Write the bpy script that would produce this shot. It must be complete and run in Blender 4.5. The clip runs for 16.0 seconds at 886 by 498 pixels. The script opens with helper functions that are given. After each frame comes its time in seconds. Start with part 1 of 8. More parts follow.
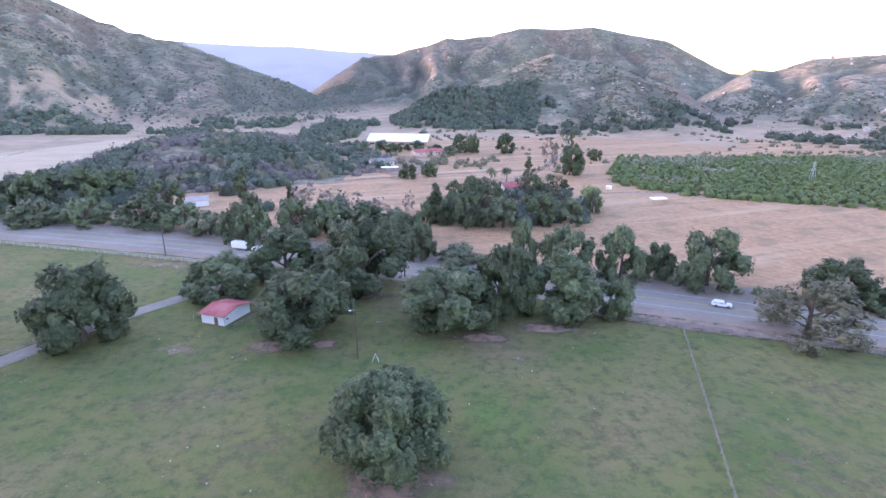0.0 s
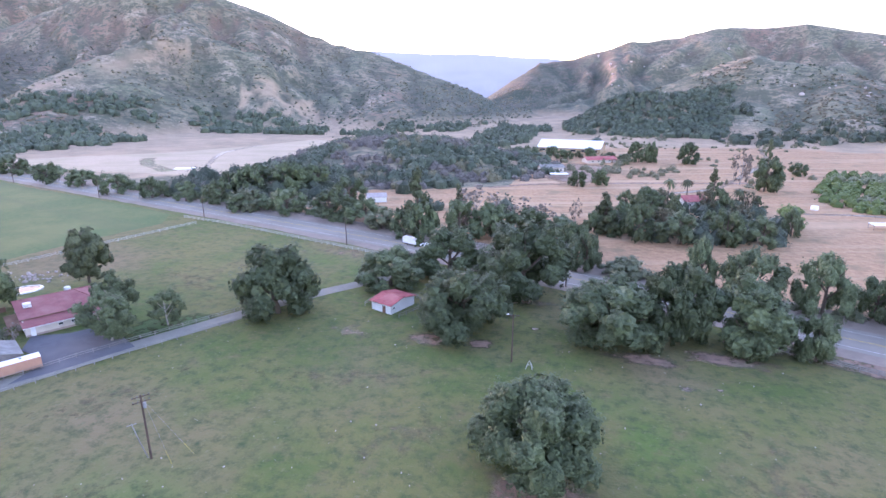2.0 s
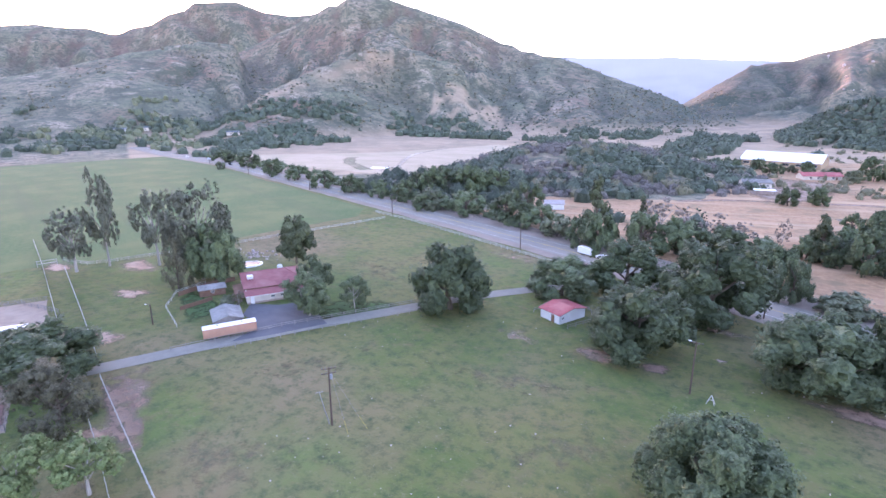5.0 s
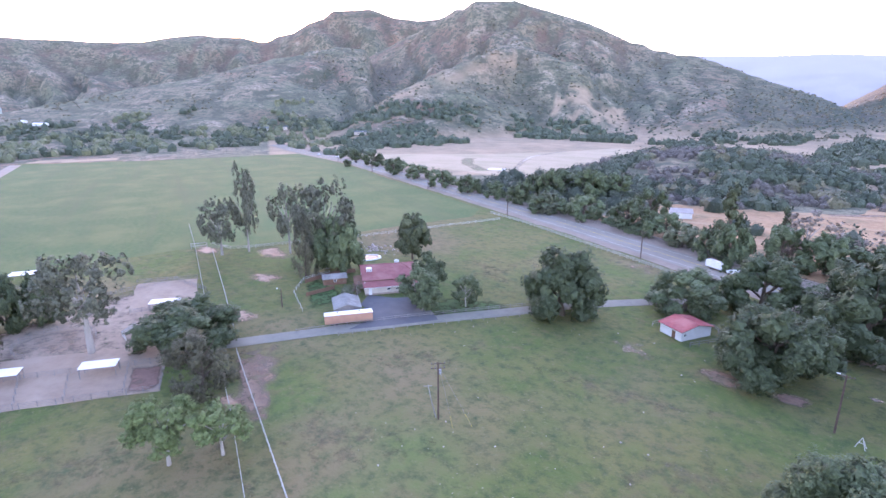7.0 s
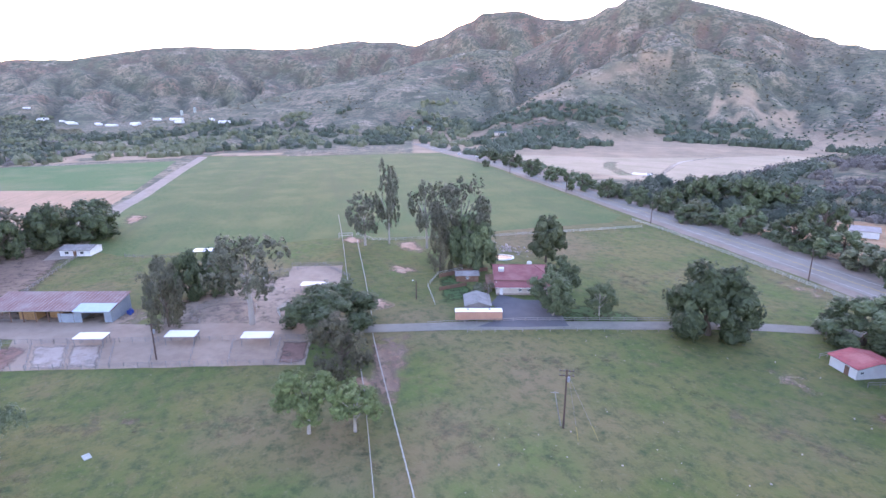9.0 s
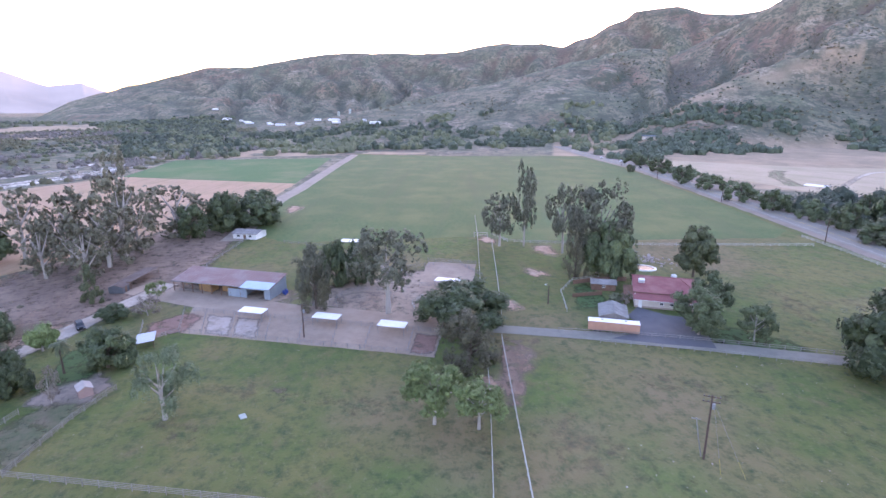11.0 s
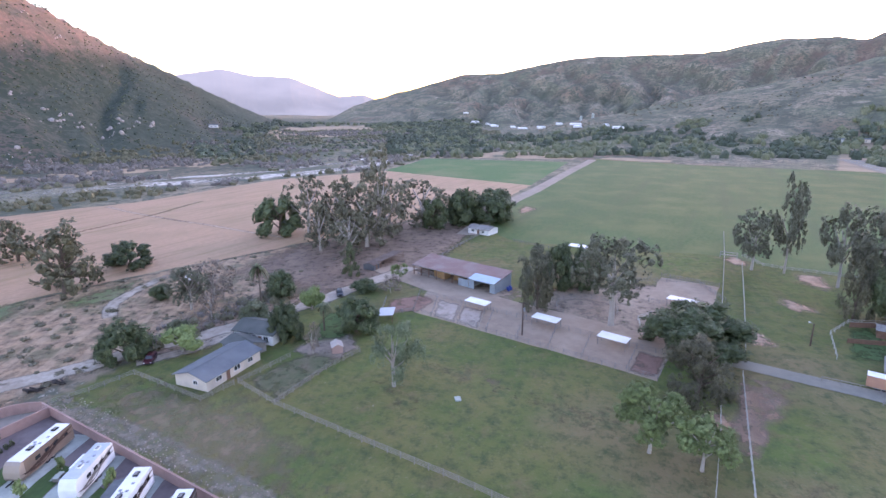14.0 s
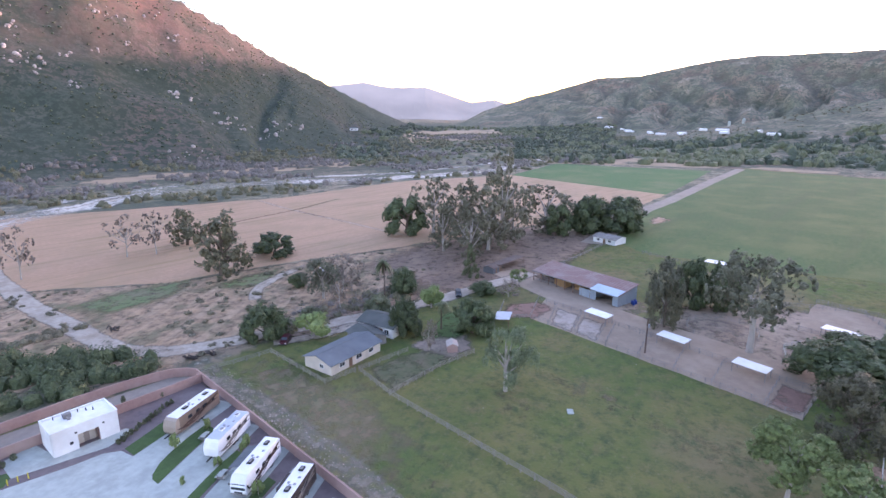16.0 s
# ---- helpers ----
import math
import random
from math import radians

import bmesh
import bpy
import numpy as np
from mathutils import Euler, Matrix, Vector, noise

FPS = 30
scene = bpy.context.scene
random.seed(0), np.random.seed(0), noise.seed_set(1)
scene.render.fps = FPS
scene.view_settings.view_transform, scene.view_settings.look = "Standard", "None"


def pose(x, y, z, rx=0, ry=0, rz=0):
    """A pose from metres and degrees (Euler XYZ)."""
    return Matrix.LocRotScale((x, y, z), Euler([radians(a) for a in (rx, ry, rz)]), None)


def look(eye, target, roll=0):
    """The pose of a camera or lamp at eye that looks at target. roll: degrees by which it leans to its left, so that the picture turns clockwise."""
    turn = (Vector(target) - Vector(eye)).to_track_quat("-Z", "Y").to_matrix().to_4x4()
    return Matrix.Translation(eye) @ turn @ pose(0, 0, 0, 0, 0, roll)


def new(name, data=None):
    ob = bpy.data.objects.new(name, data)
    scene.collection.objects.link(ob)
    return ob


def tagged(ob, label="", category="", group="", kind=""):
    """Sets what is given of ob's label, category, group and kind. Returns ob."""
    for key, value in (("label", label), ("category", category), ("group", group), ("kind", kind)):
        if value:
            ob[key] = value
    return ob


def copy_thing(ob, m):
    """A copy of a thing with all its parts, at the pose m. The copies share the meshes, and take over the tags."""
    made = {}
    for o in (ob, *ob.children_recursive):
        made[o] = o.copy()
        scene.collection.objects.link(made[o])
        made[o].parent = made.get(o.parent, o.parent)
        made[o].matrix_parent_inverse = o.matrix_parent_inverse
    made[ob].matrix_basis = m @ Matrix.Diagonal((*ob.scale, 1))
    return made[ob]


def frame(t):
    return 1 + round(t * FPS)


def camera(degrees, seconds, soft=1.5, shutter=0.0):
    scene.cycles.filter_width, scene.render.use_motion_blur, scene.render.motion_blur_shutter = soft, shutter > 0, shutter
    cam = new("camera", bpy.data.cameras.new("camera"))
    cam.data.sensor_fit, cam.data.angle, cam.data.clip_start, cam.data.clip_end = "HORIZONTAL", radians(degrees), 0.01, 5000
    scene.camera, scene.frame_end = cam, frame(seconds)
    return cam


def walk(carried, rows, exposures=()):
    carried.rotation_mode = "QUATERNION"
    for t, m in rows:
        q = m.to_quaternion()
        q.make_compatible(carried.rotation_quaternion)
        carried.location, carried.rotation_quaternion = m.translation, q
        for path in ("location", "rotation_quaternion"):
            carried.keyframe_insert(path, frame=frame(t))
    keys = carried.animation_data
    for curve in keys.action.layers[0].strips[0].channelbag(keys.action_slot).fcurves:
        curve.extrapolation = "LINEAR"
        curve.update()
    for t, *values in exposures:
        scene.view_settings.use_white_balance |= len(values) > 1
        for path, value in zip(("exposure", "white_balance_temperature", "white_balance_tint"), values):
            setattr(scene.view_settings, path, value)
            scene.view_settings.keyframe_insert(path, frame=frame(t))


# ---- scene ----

# A drone that hovers over a horse ranch and turns slowly to its left.
cam = camera(78.98, 16.0, 1.5)
# seconds, eye, yaw, pitch, roll
ROWS = [
    (0, 0.03, 0.01, 56.57, -0.65, -16.80, 0.13),
    (0.5, -0.13, 0.09, 56.52, 3.74, -16.69, 0.14),
    (1, -0.27, 0.14, 56.49, 8.21, -16.54, 0.08),
    (1.5, -0.40, 0.18, 56.46, 12.79, -16.39, -0.00),
    (2, -0.53, 0.20, 56.44, 17.10, -16.26, 0.03),
    (2.5, -0.64, 0.21, 56.43, 21.01, -16.15, -0.01),
    (3, -0.75, 0.20, 56.43, 24.53, -15.99, -0.01),
    (3.5, -0.86, 0.17, 56.42, 27.65, -15.89, -0.00),
    (4, -0.96, 0.13, 56.42, 30.49, -15.80, -0.04),
    (6.5, -1.47, -0.26, 56.33, 44.83, -15.49, -0.09),
    (7, -1.58, -0.37, 56.29, 48.26, -15.45, -0.10),
    (7.5, -1.69, -0.47, 56.24, 51.79, -15.41, -0.04),
    (8, -1.81, -0.58, 56.18, 55.13, -15.40, -0.02),
    (8.5, -1.94, -0.69, 56.11, 58.76, -15.39, -0.07),
    (9, -2.06, -0.80, 56.03, 62.74, -15.32, -0.05),
    (11.5, -2.72, -1.24, 55.51, 81.69, -15.00, -0.02),
    (12, -2.85, -1.29, 55.40, 86.59, -14.91, 0.03),
    (12.5, -2.97, -1.32, 55.28, 91.11, -14.88, 0.03),
    (13, -3.09, -1.33, 55.18, 95.30, -14.79, 0.03),
    (13.5, -3.19, -1.30, 55.08, 98.61, -14.73, 0.00),
    (14, -3.28, -1.25, 54.99, 101.94, -14.64, 0.02),
    (14.5, -3.34, -1.17, 54.93, 105.09, -14.55, 0.03),
    (15, -3.39, -1.04, 54.89, 108.25, -14.45, 0.07),
    (15.5, -3.40, -0.88, 54.88, 111.66, -14.33, 0.09),
    (16, -3.39, -0.67, 54.92, 115.36, -14.20, 0.07),
]
walk(cam, [(t, pose(x, y, z, 90 + pitch, 0, yaw) @ pose(0, 0, 0, 0, 0, roll)) for t, x, y, z, yaw, pitch, roll in ROWS],
     exposures=[(0.0, 3.70, 5580, 47), (3.5, 3.87, 5610, 49), (6.5, 3.87, 5610, 49), (9.0, 3.70, 5640, 49), (12.5, 3.40, 5720, 47), (16.0, 3.27, 5830, 43)])

# ---- light: the sun stands just behind the western ridge, the valley lies in its shade ----
SUN_AZ, SUN_EL = 64.0, 3.7
world = bpy.data.worlds.new("sky")
scene.world = world
world.use_nodes = True
wn = world.node_tree
sky = wn.nodes.new("ShaderNodeTexSky")
sky.sky_type, sky.sun_disc = "NISHITA", False
sky.sun_elevation, sky.sun_rotation = radians(SUN_EL), radians(-SUN_AZ)
sky.air_density, sky.dust_density, sky.ozone_density = 1.0, 0.6, 1.0
wn.links.new(sky.outputs[0], wn.nodes["Background"].inputs[0])
wn.nodes["Background"].inputs[1].default_value = 0.15
sun = new("sun", bpy.data.lights.new("sun", "SUN"))
sun.data.energy, sun.data.angle, sun.data.color = 0.8, radians(0.5), (1.0, 0.68, 0.60)
sun_way = Vector((-math.sin(radians(SUN_AZ)) * math.cos(radians(SUN_EL)), math.cos(radians(SUN_AZ)) * math.cos(radians(SUN_EL)), math.sin(radians(SUN_EL))))
sun.matrix_world = look(sun_way * 300, (0, 0, 0))

# ---- small helpers ----
TABLE = np.random.RandomState(7).rand(512, 512)


def vnoise(x, y, seed=0):
    """Smooth value noise, 0 to 1, for arrays."""
    x, y = np.asarray(x, float) + 37.3 * seed, np.asarray(y, float) + 91.7 * seed
    i, j = np.floor(x).astype(int), np.floor(y).astype(int)
    u, v = x - i, y - j
    u, v = u * u * (3 - 2 * u), v * v * (3 - 2 * v)
    a, b = TABLE[i % 512, j % 512], TABLE[(i + 1) % 512, j % 512]
    c, d = TABLE[i % 512, (j + 1) % 512], TABLE[(i + 1) % 512, (j + 1) % 512]
    return (a * (1 - u) + b * u) * (1 - v) + (c * (1 - u) + d * u) * v


def fbm(x, y, octaves=4, seed=0):
    total, amp, norm = 0, 1.0, 0.0
    for k in range(octaves):
        total = total + amp * vnoise(x * 2**k, y * 2**k, seed + 11 * k)
        norm, amp = norm + amp, amp * 0.5
    return total / norm


def mesh_np(name, verts, faces, material=None, smooth=False):
    """A mesh from arrays; faces all have the same number of corners."""
    me = bpy.data.meshes.new(name)
    verts, faces = np.asarray(verts, np.float32), np.asarray(faces, np.int32)
    n, k = faces.shape
    me.vertices.add(len(verts))
    me.vertices.foreach_set("co", verts.ravel())
    me.loops.add(n * k)
    me.loops.foreach_set("vertex_index", faces.ravel())
    me.polygons.add(n)
    me.polygons.foreach_set("loop_start", np.arange(0, n * k, k, dtype=np.int32))
    me.polygons.foreach_set("use_smooth", np.full(n, smooth))
    me.update(calc_edges=True)
    if material:
        me.materials.append(material)
    return me


def from_bm(name, bm, material=None, smooth=False):
    bmesh.ops.recalc_face_normals(bm, faces=bm.faces)
    me = bpy.data.meshes.new(name)
    bm.to_mesh(me)
    bm.free()
    if smooth:
        me.polygons.foreach_set("use_smooth", np.full(len(me.polygons), True))
    if material:
        me.materials.append(material)
    return me


def part(name, bm, material, parent, label="", smooth=False):
    """One mesh object under a thing or under a part."""
    ob = new(name, bm if isinstance(bm, bpy.types.Mesh) else from_bm(name, bm, material, smooth))
    ob.parent = parent
    return tagged(ob, label) if label else ob


def thing(name, label, category, x=0.0, y=0.0, z=0.0, turn=0.0, group="", kind=""):
    ob = new(name)
    ob.empty_display_size = 0.5
    ob.matrix_basis = pose(x, y, z, 0, 0, turn)
    return tagged(ob, label, category, group, kind)


def box(bm, cx, cy, cz, sx, sy, sz, bevel=0.0, turn=None):
    """A box by its centre and size."""
    m = Matrix.LocRotScale((cx, cy, cz), turn, (sx, sy, sz))
    made = bmesh.ops.create_cube(bm, size=1.0, matrix=m)["verts"]
    if bevel:
        edges = list({e for v in made for e in v.link_edges})
        bmesh.ops.bevel(bm, geom=edges, offset=bevel, segments=1, affect="EDGES")
    return bm


def boxed(cx, cy, cz, sx, sy, sz, bevel=0.0, turn=None):
    return box(bmesh.new(), cx, cy, cz, sx, sy, sz, bevel, turn)


def tube(bm, points, radii, sides=7):
    """A tapered tube along points."""
    rings = []
    for n, (p, r) in enumerate(zip(points, radii)):
        a, b = Vector(points[max(n - 1, 0)]), Vector(points[min(n + 1, len(points) - 1)])
        q = (b - a).to_track_quat("Z", "Y")
        rings.append([bm.verts.new(Vector(p) + q @ Vector((r * math.cos(t), r * math.sin(t), 0))) for t in (2 * math.pi * k / sides for k in range(sides))])
    for lo, hi in zip(rings, rings[1:]):
        for k in range(sides):
            bm.faces.new((lo[k], lo[(k + 1) % sides], hi[(k + 1) % sides], hi[k]))
    bm.faces.new(rings[0][::-1])
    bm.faces.new(rings[-1])
    return bm


# ---- materials ----
def blank(name, rough=0.85, metal=0.0):
    m = bpy.data.materials.new(name)
    m.use_nodes = True
    n = m.node_tree
    b = n.nodes["Principled BSDF"]
    b.inputs["Roughness"].default_value, b.inputs["Metallic"].default_value = rough, metal
    b.inputs["Specular IOR Level"].default_value = 0.25
    return m, n, b


def noise_node(n, scale, detail=4.0, rough=0.55, vector=None):
    t = n.nodes.new("ShaderNodeTexNoise")
    t.inputs["Scale"].default_value, t.inputs["Detail"].default_value, t.inputs["Roughness"].default_value = scale, detail, rough
    if vector:
        n.links.new(vector, t.inputs["Vector"])
    return t.outputs["Fac"]


def ramp(n, fac, low, high):
    r = n.nodes.new("ShaderNodeMapRange")
    r.inputs["From Min"].default_value, r.inputs["From Max"].default_value = low, high
    n.links.new(fac, r.inputs["Value"])
    return r.outputs["Result"]


def mix(n, fac, a, b):
    """Colours a and b (tuples or sockets) mixed by a socket or a number."""
    m = n.nodes.new("ShaderNodeMix")
    m.data_type = "RGBA"
    for key, v in (("Factor", fac), ("A", a), ("B", b)):
        slot = [s for s in m.inputs if s.name == key and s.enabled][0]
        if isinstance(v, tuple):
            slot.default_value = (*v, 1.0)
        elif isinstance(v, (int, float)):
            slot.default_value = v
        else:
            n.links.new(v, slot)
    return [s for s in m.outputs if s.enabled][0]


def place_of(n):
    return n.nodes.new("ShaderNodeNewGeometry").outputs["Position"]


def relief(n, b, height, strength, distance):
    k = n.nodes.new("ShaderNodeBump")
    k.inputs["Strength"].default_value, k.inputs["Distance"].default_value = strength, distance
    n.links.new(height, k.inputs["Height"])
    n.links.new(k.outputs[0], b.inputs["Normal"])


def surface(name, one, two, size=3.0, three=None, size3=20.0, rough=0.85, metal=0.0, bump=0.3, bump_size=0.3, lo=0.35, hi=0.65, lo3=0.45, hi3=0.7, local=False, rows=None):
    """Two colours in patches of one size, a third in larger stains, fine relief; sizes in metres."""
    m, n, b = blank(name, rough, metal)
    p = n.nodes.new("ShaderNodeTexCoord").outputs["Object"] if local else place_of(n)
    col = mix(n, ramp(n, noise_node(n, 1 / size, 5.0, 0.6, p), lo, hi), one, two)
    if three:
        col = mix(n, ramp(n, noise_node(n, 1 / size3, 4.0, 0.6, p), lo3, hi3), col, three)
    if rows:
        # streaks along the way the land is worked: degrees, width, colour
        k = n.nodes.new("ShaderNodeMapping")
        k.inputs["Rotation"].default_value[2] = radians(-rows[0])
        turn = n.nodes.new("ShaderNodeMapping")
        turn.inputs["Scale"].default_value = (0.06 / rows[1], 1.0 / rows[1], 1.0)
        n.links.new(p, k.inputs["Vector"])
        n.links.new(k.outputs[0], turn.inputs["Vector"])
        col = mix(n, ramp(n, noise_node(n, 1.0, 4.0, 0.65, turn.outputs[0]), 0.50, 0.72), col, rows[2])
    n.links.new(col, b.inputs["Base Color"])
    if bump:
        relief(n, b, noise_node(n, 1 / bump_size, 4.0, 0.6, p), bump, bump_size * 0.3)
    return m


def foliage(name, one, two, rough=0.6):
    """Leaves: each spray takes its own shade, each tree its own tone."""
    m, n, b = blank(name, rough)
    geo = n.nodes.new("ShaderNodeNewGeometry")
    info = n.nodes.new("ShaderNodeObjectInfo")
    col = mix(n, geo.outputs["Random Per Island"], one, two)
    grain = noise_node(n, 1.6, 3.0, 0.75, geo.outputs["Position"])
    # shade of the gaps between leaves is put into the colour by this grain
    col = mix(n, ramp(n, grain, 0.50, 0.30), col, tuple(0.6 * v for v in one))
    col = mix(n, ramp(n, grain, 0.55, 0.85), col, tuple(1.35 * v for v in two))
    relief(n, b, grain, 0.6, 0.4)
    hsv = n.nodes.new("ShaderNodeHueSaturation")
    val = n.nodes.new("ShaderNodeMapRange")
    val.inputs["To Min"].default_value, val.inputs["To Max"].default_value = 0.78, 1.25
    n.links.new(info.outputs["Random"], val.inputs["Value"])
    n.links.new(val.outputs["Result"], hsv.inputs["Value"])
    n.links.new(col, hsv.inputs["Color"])
    n.links.new(hsv.outputs[0], b.inputs["Base Color"])
    return m


def ground_material():
    """Pasture in the valley, chaparral with bare earth and rock on the slopes, by the share of wild growth."""
    m, n, b = blank("earth_and_growth", 0.95)
    p = place_of(n)

    def attr(name):
        a = n.nodes.new("ShaderNodeAttribute")
        a.attribute_name = name
        return a.outputs["Fac"]

    grass = mix(n, ramp(n, noise_node(n, 0.045, 5.0, 0.65, p), 0.40, 0.60), (0.083, 0.114, 0.030), (0.150, 0.138, 0.049))
    grass = mix(n, ramp(n, noise_node(n, 0.013, 5.0, 0.6, p), 0.50, 0.64), grass, (0.188, 0.142, 0.076))
    grass = mix(n, ramp(n, noise_node(n, 0.017, 4.0, 0.6, p), 0.53, 0.68), grass, (0.086, 0.140, 0.033))
    grass = mix(n, ramp(n, noise_node(n, 0.16, 5.0, 0.7, p), 0.52, 0.70), grass, (0.146, 0.122, 0.056))
    grass = mix(n, ramp(n, noise_node(n, 0.35, 6.0, 0.75, p), 0.47, 0.68), grass, (0.050, 0.073, 0.028))
    grass = mix(n, ramp(n, noise_node(n, 0.9, 6.0, 0.8, p), 0.55, 0.72), grass, (0.180, 0.165, 0.090))
    grass = mix(n, ramp(n, noise_node(n, 1.1, 2.0, 0.5, p), 0.755, 0.79), grass, (0.294, 0.289, 0.215))
    wild = mix(n, ramp(n, noise_node(n, 0.0075, 5.0, 0.6, p), 0.40, 0.60), (0.158, 0.160, 0.100), (0.268, 0.214, 0.148))
    wild = mix(n, ramp(n, noise_node(n, 0.0036, 4.0, 0.6, p), 0.52, 0.64), wild, (0.232, 0.146, 0.106))
    wild = mix(n, ramp(n, noise_node(n, 0.014, 6.0, 0.72, p), 0.53, 0.62), wild, (0.320, 0.262, 0.192))
    wild = mix(n, ramp(n, noise_node(n, 0.022, 6.0, 0.75, p), 0.50, 0.58), wild, (0.098, 0.104, 0.070))
    wild = mix(n, ramp(n, noise_node(n, 0.085, 4.0, 0.7, p), 0.50, 0.58), wild, (0.092, 0.097, 0.068))
    wild = mix(n, ramp(n, noise_node(n, 0.26, 3.0, 0.7, p), 0.54, 0.61), wild, (0.084, 0.090, 0.062))
    wild = mix(n, ramp(n, noise_node(n, 0.065, 6.0, 0.85, p), 0.63, 0.68), wild, (0.42, 0.37, 0.315))
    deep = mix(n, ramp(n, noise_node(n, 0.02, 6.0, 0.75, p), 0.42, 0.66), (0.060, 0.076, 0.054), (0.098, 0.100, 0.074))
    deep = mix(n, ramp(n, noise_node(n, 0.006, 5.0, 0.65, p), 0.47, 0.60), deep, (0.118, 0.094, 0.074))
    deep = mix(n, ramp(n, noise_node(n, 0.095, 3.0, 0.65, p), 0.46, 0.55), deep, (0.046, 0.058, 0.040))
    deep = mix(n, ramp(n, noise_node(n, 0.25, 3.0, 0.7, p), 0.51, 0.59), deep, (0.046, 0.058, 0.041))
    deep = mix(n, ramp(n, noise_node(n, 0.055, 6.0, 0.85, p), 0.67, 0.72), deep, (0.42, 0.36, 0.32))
    # upper slopes redder and barer, with low pink sunlight put into the colour
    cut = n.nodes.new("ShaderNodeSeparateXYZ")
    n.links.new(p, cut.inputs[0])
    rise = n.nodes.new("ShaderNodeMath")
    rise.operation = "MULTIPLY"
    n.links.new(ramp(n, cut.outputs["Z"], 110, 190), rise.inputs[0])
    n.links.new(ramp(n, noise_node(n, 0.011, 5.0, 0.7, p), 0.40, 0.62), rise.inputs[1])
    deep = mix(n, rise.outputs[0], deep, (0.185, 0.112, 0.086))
    wild = mix(n, attr("growth_shade"), wild, deep)
    col = mix(n, attr("wild"), grass, wild)
    tan = mix(n, ramp(n, noise_node(n, 0.05, 5.0, 0.6, p), 0.35, 0.65), (0.41, 0.295, 0.195), (0.30, 0.220, 0.145))
    col = mix(n, attr("bare"), col, tan)
    n.links.new(col, b.inputs["Base Color"])
    relief(n, b, noise_node(n, 0.12, 5.0, 0.75, p), 0.45, 2.0)
    return m


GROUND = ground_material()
TAN = surface("mown_hay", (0.45, 0.282, 0.180), (0.37, 0.232, 0.145), 1.6, (0.33, 0.222, 0.135), 28.0, bump=0.5, bump_size=0.7, rows=(164, 3.6, (0.255, 0.185, 0.095)))
DRY = surface("dry_grass", (0.400, 0.238, 0.128), (0.270, 0.160, 0.086), 2.4, (0.215, 0.148, 0.078), 13.0, bump=0.7, bump_size=0.8, lo3=0.50, hi3=0.66, rows=(20, 16.0, (0.45, 0.305, 0.185)))
DIRT = surface("bare_dirt", (0.285, 0.190, 0.135), (0.225, 0.152, 0.110), 3.0, (0.31, 0.235, 0.18), 14.0, bump=0.4, bump_size=0.5)
SCRUB = surface("weedy_earth", (0.390, 0.262, 0.165), (0.215, 0.150, 0.100), 3.5, (0.170, 0.140, 0.082), 9.0, bump=0.6, bump_size=0.6, lo=0.40, hi=0.60, lo3=0.50, hi3=0.62, rows=(24, 3.0, (0.44, 0.32, 0.22)))
SHADEDIRT = surface("dark_dirt", (0.210, 0.146, 0.106), (0.146, 0.102, 0.077), 1.5, (0.26, 0.185, 0.135), 10.0, bump=0.5, bump_size=0.4)
SAND = surface("corral_sand", (0.300, 0.228, 0.172), (0.250, 0.190, 0.143), 2.2, (0.35, 0.278, 0.212), 9.0, bump=0.5, bump_size=0.5)
ASPHALT = surface("worn_asphalt", (0.230, 0.212, 0.178), (0.196, 0.180, 0.152), 2.5, (0.26, 0.24, 0.205), 25.0, bump=0.2, bump_size=0.1)
DRIVE = surface("grey_drive", (0.210, 0.202, 0.170), (0.174, 0.168, 0.142), 1.8, (0.235, 0.222, 0.185), 12.0, bump=0.2, bump_size=0.15)
GRAVEL = surface("river_gravel", (0.68, 0.62, 0.54), (0.55, 0.50, 0.44), 3.0, (0.42, 0.37, 0.31), 14.0, bump=0.6, bump_size=0.8)
CROP = surface("irrigated_grass", (0.048, 0.124, 0.034), (0.066, 0.136, 0.042), 3.0, (0.12, 0.155, 0.06), 40.0, bump=0.4, bump_size=0.6)
FIELD = surface("grazed_meadow", (0.046, 0.096, 0.026), (0.082, 0.124, 0.038), 1.8, (0.108, 0.132, 0.044), 26.0, bump=0.4, bump_size=0.6, lo3=0.44, hi3=0.66, rows=(165, 16.0, (0.070, 0.104, 0.036)))
CONCRETE = surface("concrete", (0.405, 0.435, 0.400), (0.340, 0.365, 0.335), 1.5, (0.295, 0.315, 0.290), 6.0, bump=0.1, bump_size=0.1)
BARK = surface("bark", (0.14, 0.105, 0.08), (0.09, 0.07, 0.055), 0.4, bump=0.6, bump_size=0.2, local=True)
PALEBARK = surface("pale_bark", (0.42, 0.38, 0.34), (0.26, 0.22, 0.19), 0.8, bump=0.4, bump_size=0.3, local=True)
OAKLEAF = foliage("oak_leaves", (0.056, 0.075, 0.036), (0.108, 0.132, 0.061))
PEPPERLEAF = foliage("pepper_leaves", (0.078, 0.102, 0.048), (0.128, 0.152, 0.076))
GREYLEAF = foliage("grey_leaves", (0.098, 0.094, 0.054), (0.160, 0.146, 0.087))
LIMELEAF = foliage("light_leaves", (0.132, 0.178, 0.059), (0.185, 0.224, 0.086))
EUCLEAF = foliage("eucalyptus_leaves", (0.112, 0.114, 0.074), (0.165, 0.165, 0.112))
SYCLEAF = foliage("sycamore_leaves", (0.122, 0.116, 0.073), (0.190, 0.176, 0.117))
PINELEAF = foliage("needles", (0.068, 0.083, 0.039), (0.118, 0.129, 0.063))
TWIG = foliage("dry_twigs", (0.165, 0.130, 0.107), (0.250, 0.205, 0.167))
